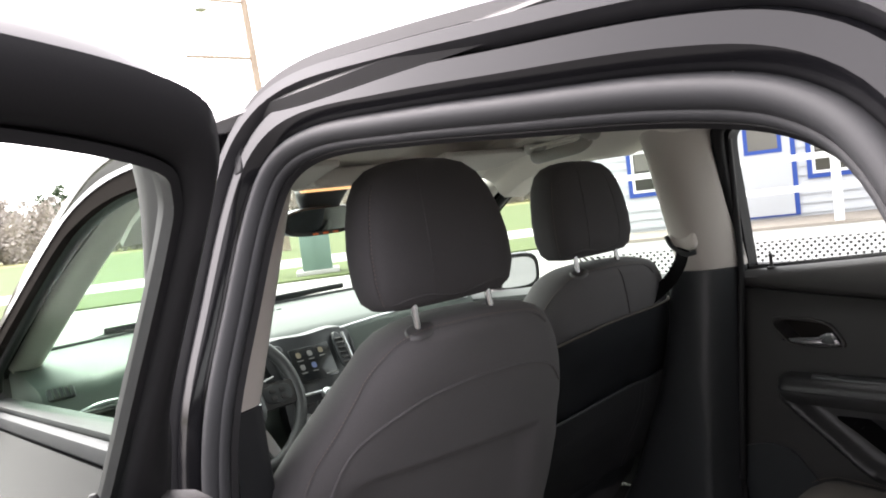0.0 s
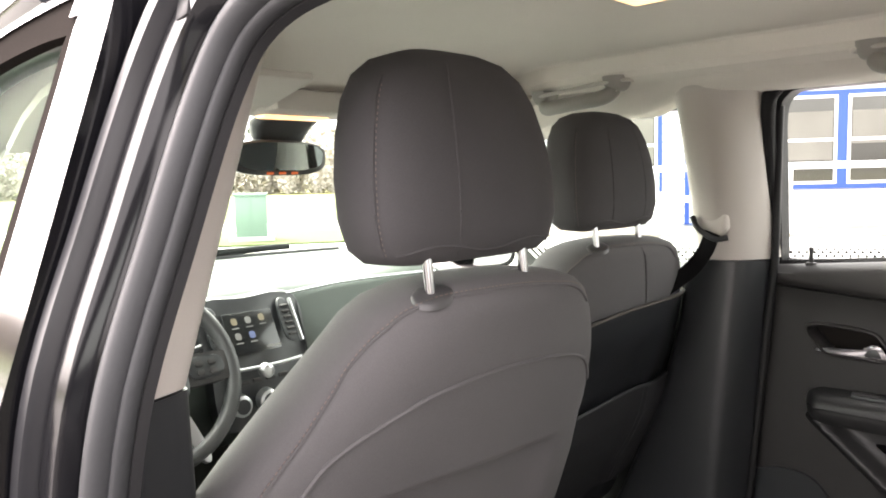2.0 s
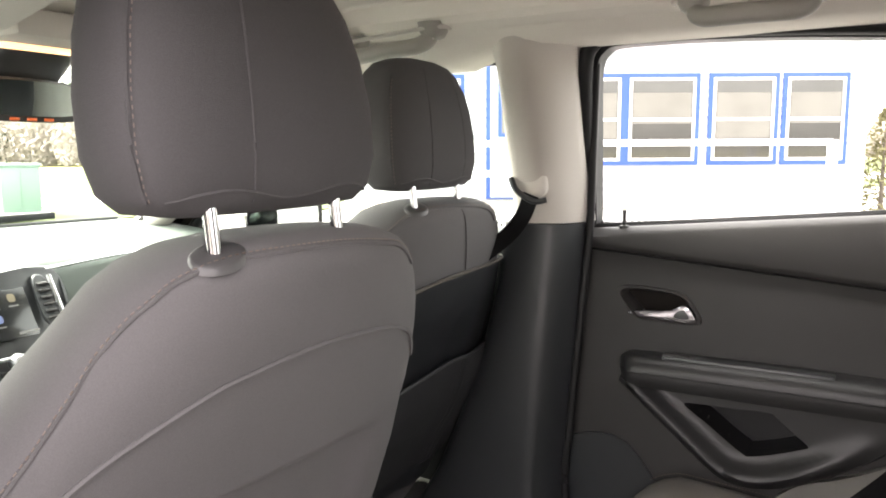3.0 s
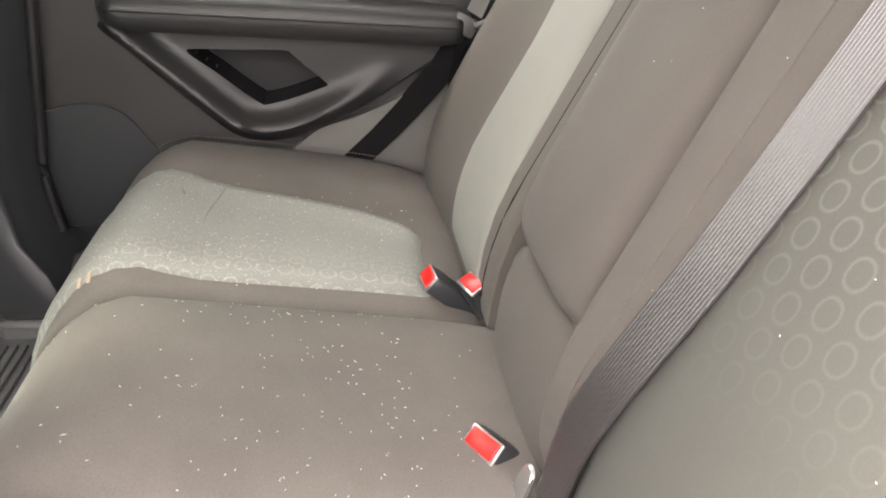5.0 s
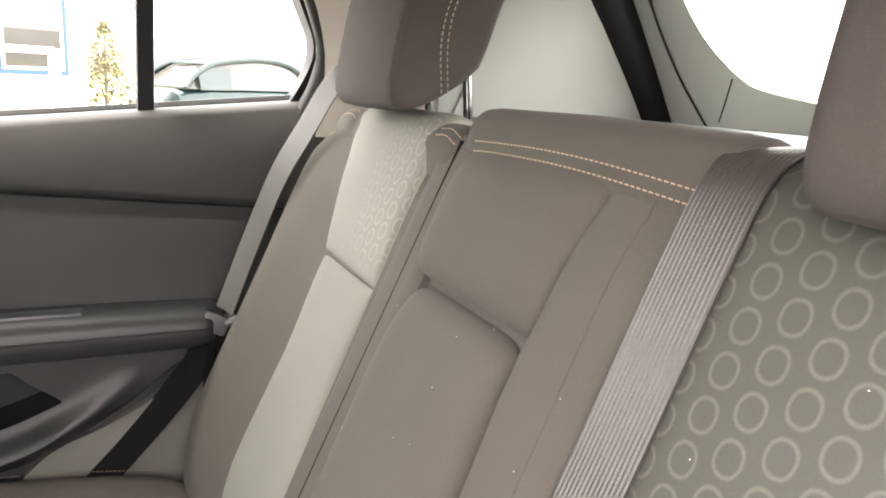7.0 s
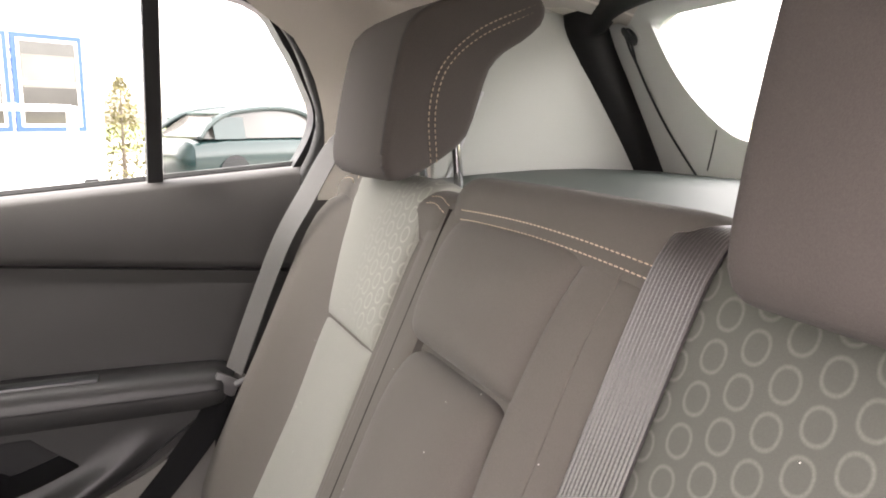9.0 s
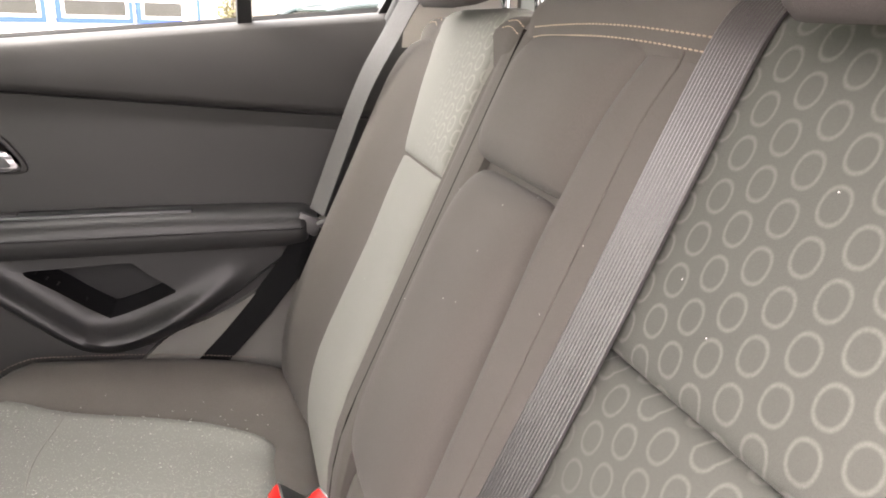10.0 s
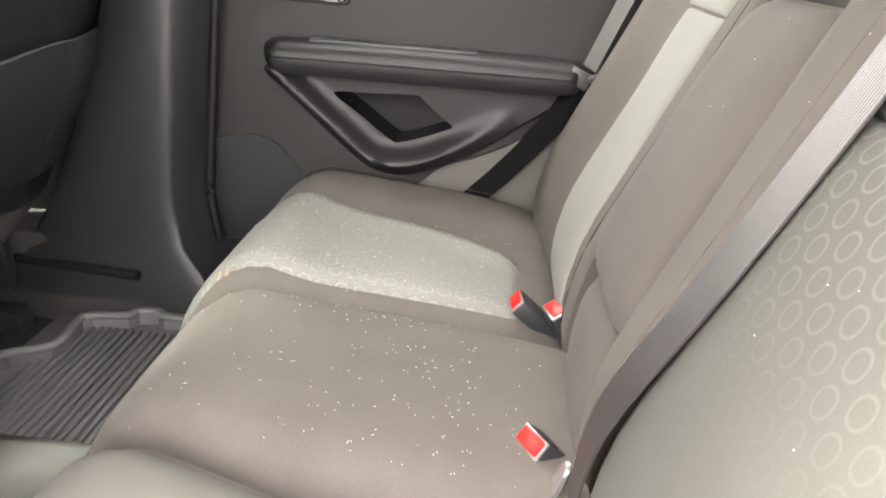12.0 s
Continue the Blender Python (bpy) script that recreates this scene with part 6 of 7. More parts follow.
for s in (-1, 1):
    sp = part("spoke", prism(flat2([(s * 0.06, 0.022), (s * 0.12, 0.026), (s * 0.170, 0.020), (s * 0.170, -0.026), (s * 0.12, -0.034), (s * 0.06, -0.030)], 36), wheel_at, -0.012, 0.010, 0.004), dark, wheel_thing, "charcoal spoke with buttons")
    part("button_pad", prism(flat2([(s * 0.085, 0.016), (s * 0.145, 0.016), (s * 0.145, -0.020), (s * 0.085, -0.022)], 20), wheel_at, 0.010, 0.014, 0.002), dark_low, sp)
    for i in range(2):
        for j in range(2):
            part("wheel_button", prism(flat2([(s * (0.095 + 0.026 * i), 0.010 - 0.018 * j), (s * (0.108 + 0.026 * i), 0.010 - 0.018 * j), (s * (0.108 + 0.026 * i), 0.000 - 0.018 * j), (s * (0.095 + 0.026 * i), 0.000 - 0.018 * j)], 12), wheel_at, 0.013, 0.0165, 0.001), dark, sp)
    part("lower_spoke", prism(flat2([(s * 0.03, -0.06), (s * 0.052, -0.06), (s * 0.085, -0.162), (s * 0.066, -0.168)], 24), wheel_at, -0.008, 0.006, 0.003), silver, wheel_thing, "silver lower spoke")
column = part("column", skin([oval(wc - wn * d + Vector((0, 0, -0.02)), wx, wu, a, a, 3, 20) for d, a in ((0.04, 0.05), (0.12, 0.06), (0.24, 0.06))]), dark_low, wheel_thing, "black column shroud", 50)
for s in (-1, 1):
    part("stalk", tube([wheel_at(s * 0.05, 0.03, -0.06), wheel_at(s * 0.15, 0.05, -0.055)], 0.008, 8), dark_low, wheel_thing, "black control stalk")
con2 = thing("centre_console", (1.0, 1.5, 0.4), "black centre console with gear lever", "console")
part("console_body", skin([oval((1.0, y, 0.50), (1, 0, 0), (0, 0, 1), 0.115, h, 4, 24) for y, h in ((1.12, 0.05), (1.16, 0.09), (1.35, 0.12), (1.6, 0.14), (1.85, 0.20))]), dark_low, con2, "black console body", 50)
part("gear_knob", skin([oval((0.985, 1.60 + 0.02 * k, 0.70 + dz), (1, 0, 0), (0, 1, 0), r, r, 2.4, 20) for k, (dz, r) in enumerate(((-0.06, 0.012), (0.0, 0.016), (0.02, 0.028), (0.05, 0.030), (0.075, 0.022), (0.08, 0.01)))]), silver, con2, "silver-ringed gear knob", 50)

# ---- floor mat ----
fm = thing("floor_mat", (1.35, 1.05, 0.315), "black ribbed rubber floor mat in the rear footwell", "floor mat")
part("mat_tray", rbox((0.50, 0.46, 0.012), (1.345, 1.05, 0.318), 0.005), mat_rubber, fm, "black rubber tray")
part("mat_rim", tube(curve([(1.10, 0.84, 0.335), (1.10, 1.26, 0.345), (1.12, 1.272, 0.35), (1.35, 1.275, 0.35), (1.385, 1.262, 0.35), (1.425, 1.205, 0.35), (1.455, 1.196, 0.35), (1.525, 1.205, 0.352), (1.545, 1.190, 0.352), (1.560, 1.125, 0.352), (1.580, 1.112, 0.352), (1.592, 1.075, 0.35), (1.575, 1.055, 0.35), (1.580, 0.98, 0.345), (1.585, 0.84, 0.335)], 120), 0.008, 8, 1.3), mat_rubber, fm, "raised rubber rim", 60)
part("mat_wall", sheet([[Vector((x, y, z)) for z in (0.318, 0.334, 0.350)] for x, y in ((1.10, 1.265), (1.35, 1.27), (1.385, 1.258), (1.425, 1.202), (1.455, 1.193), (1.525, 1.201), (1.543, 1.187), (1.557, 1.123), (1.577, 1.110), (1.588, 1.075), (1.572, 1.055), (1.577, 0.98), (1.582, 0.84))], 0.004), mat_rubber, fm, "upright rubber mat edge", 30)
for k in range(26):
    part("mat_rib", rbox((0.42, 0.008, 0.008), (1.335, 0.845 + 0.0155 * k, 0.327), 0.002), mat_rubber, fm)

# ---- lint on the bench ----
CLOTH = BVHTree.FromPolygons(*poly_soup([o for o in bpy.data.objects if o.type == "MESH" and (o.parent == bench or (o.parent is not None and o.parent.parent == bench))]))
rng = random.Random(7)
bm = bmesh.new()
for k in range(380):
    kind = rng.random()
    if kind < 0.36:
        a, b = rng.uniform(0.89, 1.20), rng.triangular(0.34, 0.84, 0.45)
        p, nrm = cush_at(a, b, 0.12), Vector((0, -0.1, 1)).normalized()
    elif kind < 0.74:
        a, b = rng.uniform(1.25, 1.50), rng.triangular(0.38, 0.84, 0.7)
        p, nrm = cush_at(a, b, 0.12), Vector((0, -0.1, 1)).normalized()
    elif kind < 0.90:
        a, b = rng.gauss(1.49, 0.03), rng.uniform(0.38, 0.76)
        p, nrm = cush_at(a, b, 0.12), Vector((0, -0.1, 1)).normalized()
    else:
        a, b = rng.uniform(0.46, 1.60), rng.uniform(0.05, 0.45)
        p, nrm = back_at(a, b, 0.10), FN.copy()
    p = laid(p, -nrm, 0.0002)
    L, w = rng.uniform(0.0008, 0.0023) * (1.6 if rng.random() < 0.06 else 1) * (0.45 if kind >= 0.90 else 1.0), rng.uniform(0.0005, 0.0008)
    t = rng.uniform(0, math.pi)
    ux = nrm.orthogonal().normalized()
    uy = nrm.cross(ux)
    d, e = (ux * math.cos(t) + uy * math.sin(t)) * L, (uy * math.cos(t) - ux * math.sin(t)) * w
    q = [p + d, p + e, p - d, p - e]
    lo = [bm.verts.new(v) for v in q]
    hi = bm.verts.new(p + nrm * (0.0006 if kind >= 0.90 else 0.0013))
    for i in range(4):
        bm.faces.new((lo[i], lo[(i + 1) % 4], hi))
    bm.faces.new(lo[::-1])
part("insert_seam", tube([laid(cush_at(x, 0.660 + 0.02 * math.sin((x - 1.25) * 12), 0.12), Vector((0, 0.1, -1)).normalized(), 0.0) for x in np.linspace(1.256, 1.50, 20)], 0.0010, 5), insert_r, rc)
specks = part("lint_specks", bm, lint, None, "scattered white lint specks on the rear bench", 180, "stuff")
tagged(specks, category="lint")

# ---- outside ----
def noise_mat(name, c0, c1, scale, rough=0.95, scale2=60, bump=0.4):
    m = mat(name, c0, rough=rough, spec=0.2, var=0.1, vscale=scale, grain=0.2, gscale=scale2, bump=bump, bscale=scale2 * 1.5)
    n, l = m.node_tree.nodes, m.node_tree.links
    b = n["Principled BSDF"]
    base = b.inputs["Base Color"].links[0].from_socket
    tx = n.new("ShaderNodeTexNoise")
    tx.inputs["Scale"].default_value, tx.inputs["Detail"].default_value = scale * 0.37, 5
    tc = n.new("ShaderNodeTexCoord")
    l.new(tc.outputs["Object"], tx.inputs["Vector"])
    mxn = n.new("ShaderNodeMix")
    mxn.data_type = "RGBA"
    l.new(tx.outputs[0], mxn.inputs["Factor"])
    l.new(base, mxn.inputs["A"])
    mxn.inputs["B"].default_value = (*c1, 1)
    l.new(mxn.outputs["Result"], b.inputs["Base Color"])
    return m


lot_mat = noise_mat("pale_concrete", (0.24, 0.24, 0.228), (0.29, 0.285, 0.27), 0.8)
# Unseen ground round the car, kept dark to cut light bounced into the cabin.
apron_mat = noise_mat("dark_unseen_asphalt", (0.115, 0.114, 0.112), (0.150, 0.147, 0.143), 1.2)
grass_mat = noise_mat("lawn", (0.050, 0.076, 0.022), (0.080, 0.094, 0.036), 0.25, scale2=25)
road_mat = noise_mat("worn_asphalt", (0.27, 0.265, 0.255), (0.34, 0.33, 0.32), 0.5)
field_mat = noise_mat("dry_field", (0.18, 0.155, 0.075), (0.14, 0.15, 0.062), 0.05, scale2=8)
siding_mat = mat("grey_siding_paint", (0.43, 0.44, 0.46), rough=0.6, var=0.05, vscale=2, grain=0.04, gscale=80)
white_wood = mat("white_painted_wood", (0.66, 0.66, 0.65), rough=0.55, var=0.06, vscale=5, grain=0.05, gscale=120)
blue_wood = mat("blue_painted_trim", (0.010, 0.050, 0.27), rough=0.5, var=0.08, vscale=5, grain=0.05, gscale=120)
deck_mat = mat("weathered_deck_boards", (0.24, 0.21, 0.18), rough=0.8, var=0.2, vscale=4, grain=0.2, gscale=60)
pane_mat = mat("dim_window_glass", (0.045, 0.043, 0.040), rough=0.06, spec=0.6, var=0.3, vscale=1.5)
curtain_mat = mat("pale_blinds", (0.13, 0.122, 0.11), rough=0.8, var=0.25, vscale=3)
# Near-black colour that stands in for shade below the house and deck.
shadow_mat = mat("crawl_space_shade", (0.03, 0.03, 0.03), rough=1.0)
roofing = mat("grey_shingles", (0.16, 0.16, 0.165), rough=0.9, var=0.2, grain=0.2, gscale=40)
bark = mat("grey_bark", (0.14, 0.115, 0.09), rough=0.95, var=0.25, grain=0.2, gscale=30, bump=0.4, bscale=60)
# Twig colour paled to put distance haze on the far woods.
leaf_far = mat("hazy_bare_twigs", (0.40, 0.36, 0.33), rough=1.0, var=0.15, vscale=0.4, grain=0.2, gscale=4)
leaf_green = mat("evergreen_leaves", (0.055, 0.085, 0.045), rough=0.9, var=0.3, vscale=3, grain=0.2)
leaf_bud = mat("budding_bush", (0.13, 0.115, 0.05), rough=0.9, var=0.3, vscale=3, grain=0.2)
box_green = mat("green_utility_paint", (0.115, 0.185, 0.148), rough=0.5, var=0.08, vscale=2, grain=0.05)
concrete = mat("pad_concrete", (0.42, 0.41, 0.39), rough=0.9, var=0.1, grain=0.1, gscale=60)
pole_wood = mat("weathered_pole_wood", (0.33, 0.27, 0.21), rough=0.9, var=0.2, vscale=2, grain=0.2, gscale=40)
galv = mat("galvanised_steel", (0.50, 0.51, 0.52), rough=0.4, metal=0.6, var=0.08)
line_white = mat("white_road_paint", (0.74, 0.74, 0.72), rough=0.8, var=0.1, vscale=3, grain=0.1)
car_teal = mat("dark_teal_paint", (0.007, 0.018, 0.018), rough=0.22, coat=0.3, spec=0.4, var=0.1)

RN, RT = Vector((0.53, 0.848, 0)).normalized(), Vector((0.848, -0.53, 0)).normalized()


def strip(name, d0, d1, z, material, label, category, half=900.0):
    bm = bmesh.new()
    n = 24
    rows = []
    for i in range(n + 1):
        s = -half + 2 * half * i / n
        rows.append([bm.verts.new(RN * d + RT * s + Vector((0, 0, z))) for d in (d0, (d0 + d1) / 2, d1)])
    for a, b in zip(rows, rows[1:]):
        for i in range(2):
            bm.faces.new((a[i], b[i], b[i + 1], a[i + 1]))
    ext = bmesh.ops.extrude_face_region(bm, geom=list(bm.faces))
    bmesh.ops.translate(bm, vec=(0, 0, -0.06), verts=[v for v in ext["geom"] if isinstance(v, bmesh.types.BMVert)])
    return tagged(part(name, bm, material, None, label, 30, "structure"), category=category)


bm = bmesh.new()
bmesh.ops.create_grid(bm, x_segments=40, y_segments=40, size=1800)
tagged(part("ground", bm, field_mat, None, "flat dry spring field reaching the horizon", 30, "structure"), category="ground")
strip("pavement", 3.6, 16.7, 0.012, lot_mat, "pale worn concrete car park", "car park", 120)
strip("driveway", -60, 3.6, 0.012, apron_mat, "dark patched asphalt under the car, added unseen to cut bounced light", "car park", 120)
strip("verge", 16.7, 21.2, 0.05, grass_mat, "mown green grass verge with kerb edge", "grass")
strip("road", 21.2, 26.2, 0.02, road_mat, "pale worn asphalt road", "road")
strip("lawn", 26.2, 78, 0.016, grass_mat, "wide green lawn beyond the road", "grass")
for k in range(5):
    bm = rbox((0.10, 5.0, 0.006), (0, 0, 0), 0.0)
    bm.transform(Matrix.Translation(RN * 13.6 + RT * (-11 + 2.9 * k) + Vector((0, 0, 0.0155))) @ Matrix.Rotation(math.atan2(-0.53, 0.848), 4, "Z"))
    tagged(part("parking_line", bm, line_white, None, "white painted parking bay line", 30, "structure"), category="road marking", group="parking lines")

# the house opposite
F0, FT, FNORM = Vector((10.83, 2.62, 0)), Vector((0.495, -0.869, 0)), Vector((-0.869, -0.495, 0))


def face(s, z, h):
    """A place on the house front: s along it, z up, h out of it."""
    return F0 + FT * s + FNORM * h + Vector((0, 0, z))


def slab(s0, s1, z0, z1, h0, h1, bevel=0.0):
    return prism([(s0, z0), (s1, z0), (s1, z1), (s0, z1)], face, h0, h1, bevel, 1)


house = thing("house", tuple(face(-2, 0, -2)), "pale grey clapboard building with blue window trim", "building")
SH0, SH1 = -4.75, 2.35
part("wall", slab(SH0, SH1, 0.45, 3.0, -5.0, -0.03), siding_mat, house, "pale grey siding wall", 30)
boards = bmesh.new()
for k in range(20):
    z = 0.55 + 0.122 * k
    lo = [boards.verts.new(face(s, zz, h)) for s, zz, h in ((SH0, z, 0.0), (SH1, z, 0.0), (SH1, z + 0.122, -0.022), (SH0, z + 0.122, -0.022), (SH0, z, -0.03), (SH1, z, -0.03))]
    boards.faces.new((lo[0], lo[1], lo[2], lo[3]))
    boards.faces.new((lo[4], lo[5], lo[1], lo[0]))
part("siding", boards, siding_mat, house, "overlapping grey boards", 10, "stuff")
part("roof", prism([(SH0 - 0.4, 3.0), (SH1 + 0.4, 3.0), (SH1 + 0.4, 3.15), (SH0 - 0.4, 3.15)], face, -5.2, 0.45), white_wood, house, "white eaves board")
part("roof_slope", sheet([[face(SH0 - 0.4, 3.14 + 1.2 * k, 0.5 - 2.7 * k), face(SH1 + 0.4, 3.14 + 1.2 * k, 0.5 - 2.7 * k)] for k in np.linspace(0, 1, 4)], 0.06), roofing, house, "grey shingle roof")
part("corner_board", slab(SH1 - 0.12, SH1 + 0.01, 0.45, 3.0, -0.02, 0.02), white_wood, house)
part("skirt_wall", slab(SH0, SH1, 0.0, 0.46, -5.0, -0.2), shadow_mat, house, "crawl space wall coloured dark as shade")


def window(s0, s1, z0, z1, blinds):
    w = part("window", slab(s0 - 0.06, s1 + 0.06, z0 - 0.06, z1 + 0.06, -0.02, 0.018), blue_wood, house, "window with blue trim")
    part("window_frame", merge(slab(s0, s0 + 0.035, z0, z1, 0.0, 0.028), slab(s1 - 0.035, s1, z0, z1, 0.0, 0.028), slab(s0 + 0.035, s1 - 0.035, z0, z0 + 0.035, 0.0, 0.028), slab(s0 + 0.035, s1 - 0.035, z1 - 0.035, z1, 0.0, 0.028),
                               slab(s0 + 0.035, s1 - 0.035, (z0 + z1) / 2 - 0.018, (z0 + z1) / 2 + 0.018, 0.0, 0.030)), white_wood, w, "white sash frame", 20)
    part("pane", slab(s0 + 0.035, s1 - 0.035, z0 + 0.035, z1 - 0.035, 0.016, 0.0215), pane_mat, w, "dim window pane", 20)
    if blinds:
        part("blind", slab(s0 + 0.05, s1 - 0.05, z0 + 0.30 + 0.2 * (blinds - 1), z1 - 0.20, 0.0200, 0.0235), curtain_mat, w, "half-drawn blind behind the pane", 20)


for s0, s1, bl in ((-4.10, -3.15, 1), (-1.84, -0.98, 1), (-0.86, 0.03, 2), (0.27, 1.10, 1), (1.27, 2.05, 2)):
    window(s0, s1, 1.17, 2.28, bl)
dr = part("house_door", slab(-2.80, -2.02, 0.66, 2.62, -0.02, 0.016), blue_wood, house, "grey house door with blue frame")
part("door_leaf", slab(-2.74, -2.08, 0.68, 2.56, 0.0, 0.024, 0.003), siding_mat, dr, "pale grey door leaf", 20)
part("door_window_trim", slab(-2.64, -2.18, 1.50, 2.42, 0.02, 0.032), blue_wood, dr, "blue door window trim", 20)
part("door_pane", slab(-2.59, -2.23, 1.55, 2.37, 0.03, 0.035), curtain_mat, dr, "curtained door pane", 20)
part("door_knob", skin([oval(face(-2.70, 1.46, h), FT, (0, 0, 1), r, r, 2, 12) for h, r in ((0.024, 0.012), (0.05, 0.014), (0.07, 0.028), (0.09, 0.018))]), galv, dr, "steel door knob")

deck = thing("porch_deck", tuple(face(-2, 0, 1.2)), "wooden porch deck with white rails and lattice skirt", "deck")
DH = 1.30
for k in range(9):
    part("deck_board", slab(SH0, 1.35, 0.60, 0.635, 0.03 + k * DH / 9, 0.022 + (k + 1) * DH / 9), deck_mat, deck, "", 20)
part("deck_fascia", slab(SH0, 1.35, 0.47, 0.598, DH - 0.04, DH + 0.005), white_wood, deck, "white fascia board", 20)
part("deck_foot", slab(SH0, 1.35, 0.02, 0.12, DH - 0.04, DH + 0.005), white_wood, deck, "white foot board", 20)
# Solid block coloured as the shade below the boards.
part("deck_void", slab(SH0, 1.35, 0.0, 0.46, 0.1, DH - 0.10), shadow_mat, deck, "dark block standing for the shade under the deck", 20)
lat = part("lattice", slab(SH0, 1.35, 0.115, 0.125, DH - 0.03, DH - 0.01), white_wood, deck, "white diagonal lattice skirt", 20)
for k in range(76):
    s = -4.72 + 0.0812 * k
    for sign, hh in ((1, 0.0), (-1, 0.008)):
        a, b = (s, s + 0.34) if sign > 0 else (s + 0.34, s)
        bm = prism([(a - 0.019, 0.12), (a + 0.019, 0.12), (b + 0.019, 0.47), (b - 0.019, 0.47)], face, DH - 0.028 + hh, DH - 0.022 + hh)
        part("lath", bm, white_wood, lat, "", 20)
for s in (-4.7, -3.2, -1.75, 1.30):
    part("rail_post", slab(s - 0.045, s + 0.045, 0.635, 1.42, DH - 0.12, DH - 0.03, 0.004), white_wood, deck, "white rail post", 20)
for z in (1.36, 1.0):
    part("rail", slab(SH0, 1.30, z, z + 0.075, DH - 0.115, DH - 0.075, 0.004), white_wood, deck, "white wooden rail", 20)

# utility box, poles
box = thing("utility_box", (9.2, 15.5, 0.05), "green steel utility box on a concrete pad", "utility box")
tw = Euler((0, 0, radians(-32))).to_matrix()
part("pad", rbox((1.0, 0.9, 0.10), (9.2, 15.5, 0.09), 0.01, tw), concrete, box, "concrete pad")
part("cabinet", rbox((0.70, 0.60, 0.92), (9.2, 15.5, 0.60), 0.02, tw), box_green, box, "green steel cabinet")
part("lid", rbox((0.76, 0.66, 0.07), (9.2, 15.5, 1.09), 0.02, tw), box_green, box, "green overhanging lid")
part("seam", rbox((0.012, 0.62, 0.80), (9.2, 15.5, 0.6), 0.003, tw), box_green, box)


def pole(x, y, h, r, label, lean=(0.0, 0.0)):
    p = thing("utility_pole", (x, y, 0.02), label, "utility pole", "utility poles")
    part("shaft", skin([oval((x + lean[0] * k, y + lean[1] * k, 0.02 + h * k), (1, 0, 0), (0, 1, 0), r * (1 - 0.3 * k), r * (1 - 0.3 * k), 2, 14) for k in np.linspace(0, 1, 8)]), pole_wood, p, "weathered wooden shaft", 60)
    return p


p1 = pole(16.4, 30.0, 12.5, 0.20, "leaning weathered wooden utility pole with crossarms", (-0.55, 0))
part("crossarm", rbox((3.2, 0.12, 0.12), (14.6, 30.0, 8.55), 0.01), pole_wood, p1, "wooden crossarm")
part("upper_arm", rbox((2.0, 0.10, 0.10), (14.9, 30.0, 10.95), 0.01), pole_wood, p1, "upper wooden arm")
part("transformer", skin([oval((13.9, 30.0, z), (1, 0, 0), (0, 1, 0), a, a, 2, 16) for z, a in ((10.45, 0.2), (10.5, 0.26), (10.85, 0.26), (10.9, 0.2))]), galv, p1, "grey steel transformer", 40)
part("hanger", rbox((0.06, 0.06, 1.6), (13.75, 30.0, 7.7), 0.01), galv, p1, "steel hanger")
p2 = pole(8.45, 16.7, 2.6, 0.10, "short wooden service post with meter box")
part("meter_box", rbox((0.26, 0.14, 0.34), (8.30, 16.55, 1.32), 0.02), galv, p2, "grey steel meter box")


def wood_line(name, label, category, d0, s0, s1, n, h0, h1, material, seed):
    """A far line of trees: trunks and crowns of many small twig clumps."""
    r = random.Random(seed)
    vs, fs = [], []
    for k in range(n):
        s, d = r.uniform(s0, s1), d0 + r.uniform(0, 18)
        h = r.uniform(h0, h1)
        base = RN * d + RT * s
        tr = 0.012 * h
        i0 = len(vs)
        for z, q in ((0, tr), (h * 0.8, tr * 0.3)):
            for a in range(4):
                vs.append((base.x + q * math.cos(a * 1.57), base.y + q * math.sin(a * 1.57), z))
        for a in range(4):
            fs.append((i0 + a, i0 + (a + 1) % 4, i0 + 4 + (a + 1) % 4, i0 + 4 + a))
        for c in range(360):
            t = r.random()
            z = h * (0.04 + 0.96 * t)
            rad = h * 0.22 * math.sin(math.pi * min(0.95, 0.15 + 0.8 * t)) * r.uniform(0.3, 1.1)
            an = r.uniform(0, 6.28)
            c0 = Vector((base.x + rad * math.cos(an), base.y + rad * math.sin(an), z))
            i0 = len(vs)
            sz = h * r.uniform(0.03, 0.065)
            for m_ in range(3):
                vs.append(tuple(c0 + Vector((r.uniform(-1, 1), r.uniform(-1, 1), r.uniform(-1, 1))) * sz))
            fs.append((i0, i0 + 1, i0 + 2))
    me = bpy.data.meshes.new(name)
    me.from_pydata(vs, [], fs)
    me.materials.append(material)
    ob = new(name, me)
    return tagged(ob, label, category, "", "stuff")


wood_line("far_woods", "far line of bare spring trees, paled as by haze", "woods", 92, -260, 330, 1500, 5, 8.5, leaf_far, 3)
wood_line("far_evergreens", "far dark evergreen trees among bare woods", "woods", 100, -60, 160, 90, 6, 10, leaf_green, 5)


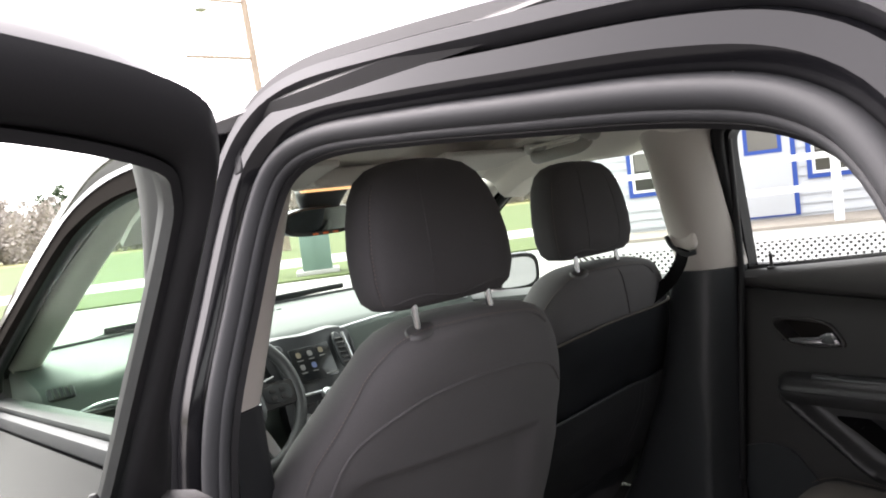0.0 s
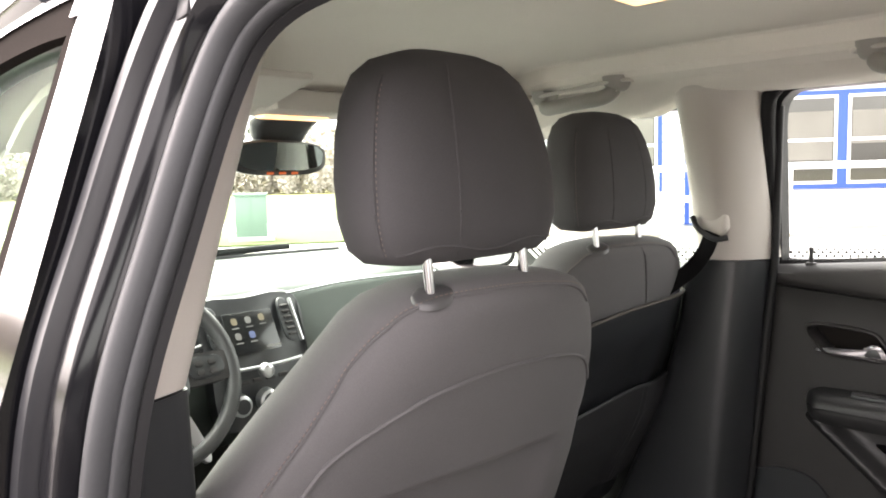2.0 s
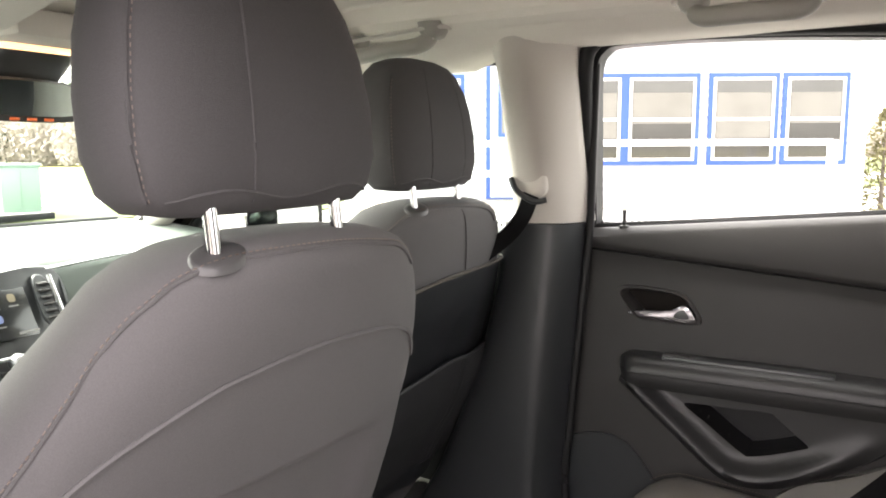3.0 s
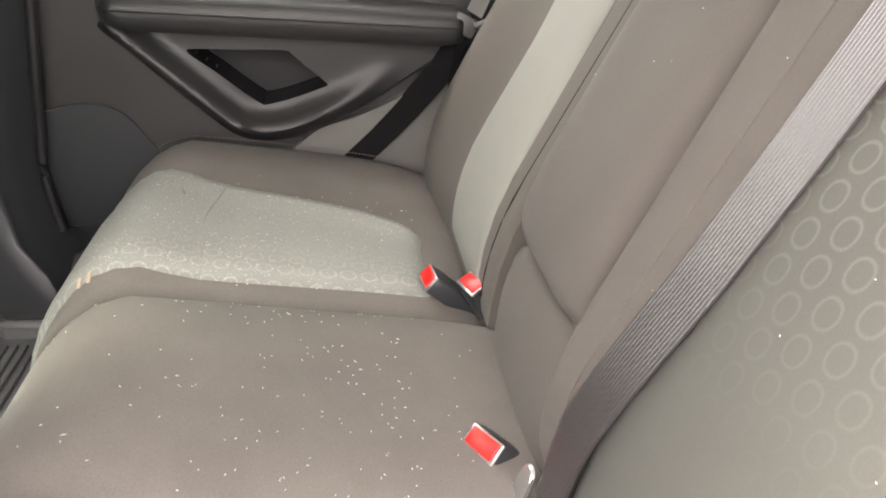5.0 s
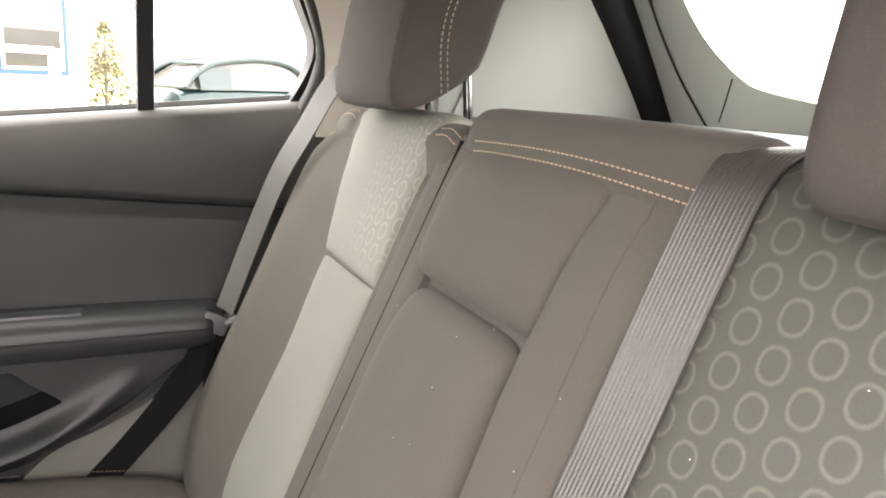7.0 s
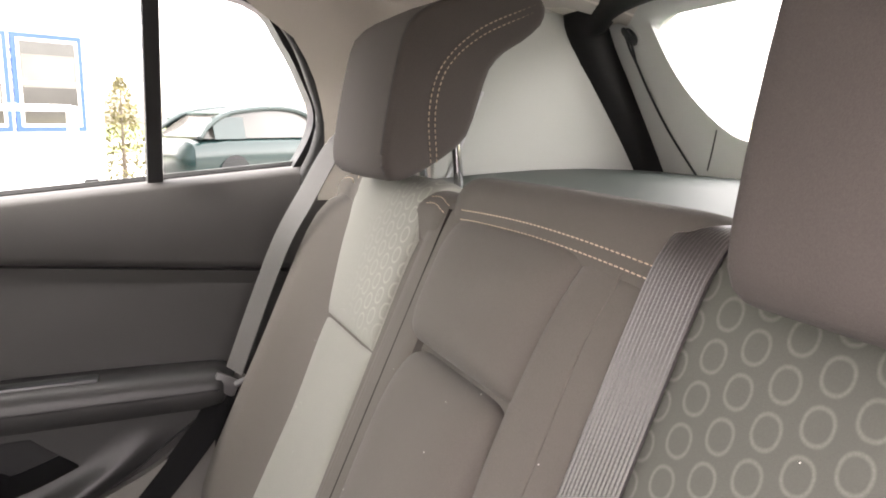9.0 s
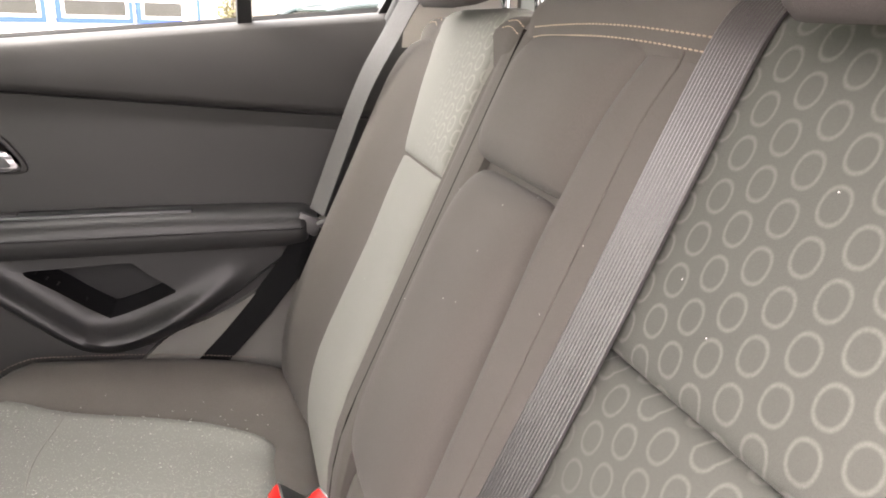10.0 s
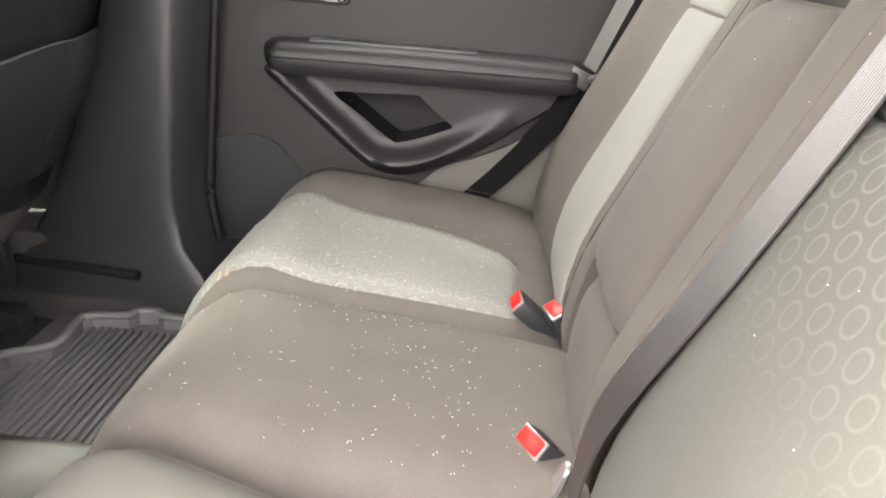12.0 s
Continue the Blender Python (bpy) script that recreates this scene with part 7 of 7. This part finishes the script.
def bush(x, y, h, material, label, seed):
    b = thing("bush", (x, y, 0.02), label, "bush")
    r = random.Random(seed)
    part("stem", skin([oval((x, y, z), (1, 0, 0), (0, 1, 0), q, q, 2, 8) for z, q in ((0.0, 0.05), (h * 0.5, 0.03), (h * 0.9, 0.01))]), bark, b)
    vs, fs = [], []
    for k in range(900):
        t = r.random()
        z = 0.15 + (h - 0.15) * t
        rad = h * 0.28 * (1 - t) ** 0.7 * r.uniform(0.35, 1.05) + 0.03
        a = r.uniform(0, 6.28)
        c = Vector((x + rad * math.cos(a), y + rad * math.sin(a), z))
        d = Vector((r.uniform(-1, 1), r.uniform(-1, 1), r.uniform(-0.5, 1))).normalized() * r.uniform(0.03, 0.08)
        e = d.orthogonal().normalized() * d.length * 0.4
        i = len(vs)
        vs += [tuple(c - e), tuple(c + d), tuple(c + e), tuple(c - d * 0.6)]
        fs.append((i, i + 1, i + 2, i + 3))
    me = bpy.data.meshes.new("crown")
    me.from_pydata([(v[0] - x, v[1] - y, v[2] - 0.02) for v in vs], [], fs)
    me.materials.append(material)
    o = new("crown", me)
    o.parent = b
    tagged(o, "budding yellow green leaves")
    return b


bush(14.2, 0.31, 1.95, leaf_bud, "conical budding yellow-green bush beside the building", 11)


def parked_car(c, yaw, material, label):
    """A parked car: body, cabin glass, wheels."""
    pk = thing("parked_car", (c[0], c[1], 0.02), label, "car", "parked cars")
    m = Matrix.Translation((c[0], c[1], 0.02)) @ Matrix.Rotation(radians(yaw), 4, "Z")

    def put(bm):
        bm.transform(m)
        return bm
    low = [oval((x, 0, zc), (0, 1, 0), (0, 0, 1), 0.86 * k, hh, 4, 24) for x, zc, hh, k in ((-2.2, 0.55, 0.20, 0.8), (-2.12, 0.58, 0.33, 0.95), (-1.5, 0.60, 0.38, 1.0), (0, 0.60, 0.38, 1.0), (1.3, 0.58, 0.35, 1.0), (2.0, 0.54, 0.27, 0.95), (2.2, 0.5, 0.16, 0.8))]
    part("body", put(skin(low)), material, pk, "glossy car body", 50)
    cab = [[(x, s * w, z) for x, s, w, z in ((xx, -1, w0, z0), (xx, 1, w0, z0), (xx, 0.86, w0, z1), (xx, -0.86, w0, z1))] for xx, w0, z0, z1 in ((-1.95, 0.74, 0.93, 0.97), (-1.3, 0.76, 0.93, 1.36), (-0.4, 0.76, 0.93, 1.46), (0.3, 0.75, 0.93, 1.42), (1.15, 0.72, 0.92, 0.97))]
    part("cabin_glass", put(skin(cab)), pane_mat, pk, "dark cabin glass", 40)
    part("roof", put(skin([[(xx, s * w, z) for s, w, z in ((-0.86, w0, z0), (0.86, w0, z0), (0.80, w0, z0 + 0.04), (-0.80, w0, z0 + 0.04))] for xx, w0, z0 in ((-1.35, 0.76, 1.345), (-0.4, 0.76, 1.455), (0.35, 0.75, 1.415))])), material, pk, "glossy roof", 40)
    for s in (-1, 1):
        part("roof_pillars", put(tube(curve([(1.22, s * 0.72, 0.94), (0.75, s * 0.70, 1.20), (0.30, s * 0.665, 1.42), (-0.40, s * 0.665, 1.475), (-1.30, s * 0.665, 1.37), (-1.75, s * 0.70, 1.16), (-1.98, s * 0.74, 0.94)], 24), 0.055, 8)), material, pk, "glossy roof pillars", 50)
        part("rear_side_panel", put(sheet([[(xx, s * (0.785 - 0.10 * (zz - 0.92) / 0.45), zz) for zz in (0.92, 1.10, 1.30)] for xx in (-1.05, -1.35, -1.70)], 0.02)), material, pk, "glossy rear side panel", 50)
    for x in (-1.35, 1.35):
        for s in (-1, 1):
            part("wheel", put(skin([oval((x, s * 0.78 + dy, 0.32), (1, 0, 0), (0, 0, 1), r, r, 2, 20) for dy, r in ((-0.10, 0.2), (-0.09, 0.32), (0.09, 0.32), (0.10, 0.2))])), rubber, pk, "black wheel")
    return pk


parked_car((15.6, -2.3), -62, car_teal, "dark teal hatchback parked beside the building")
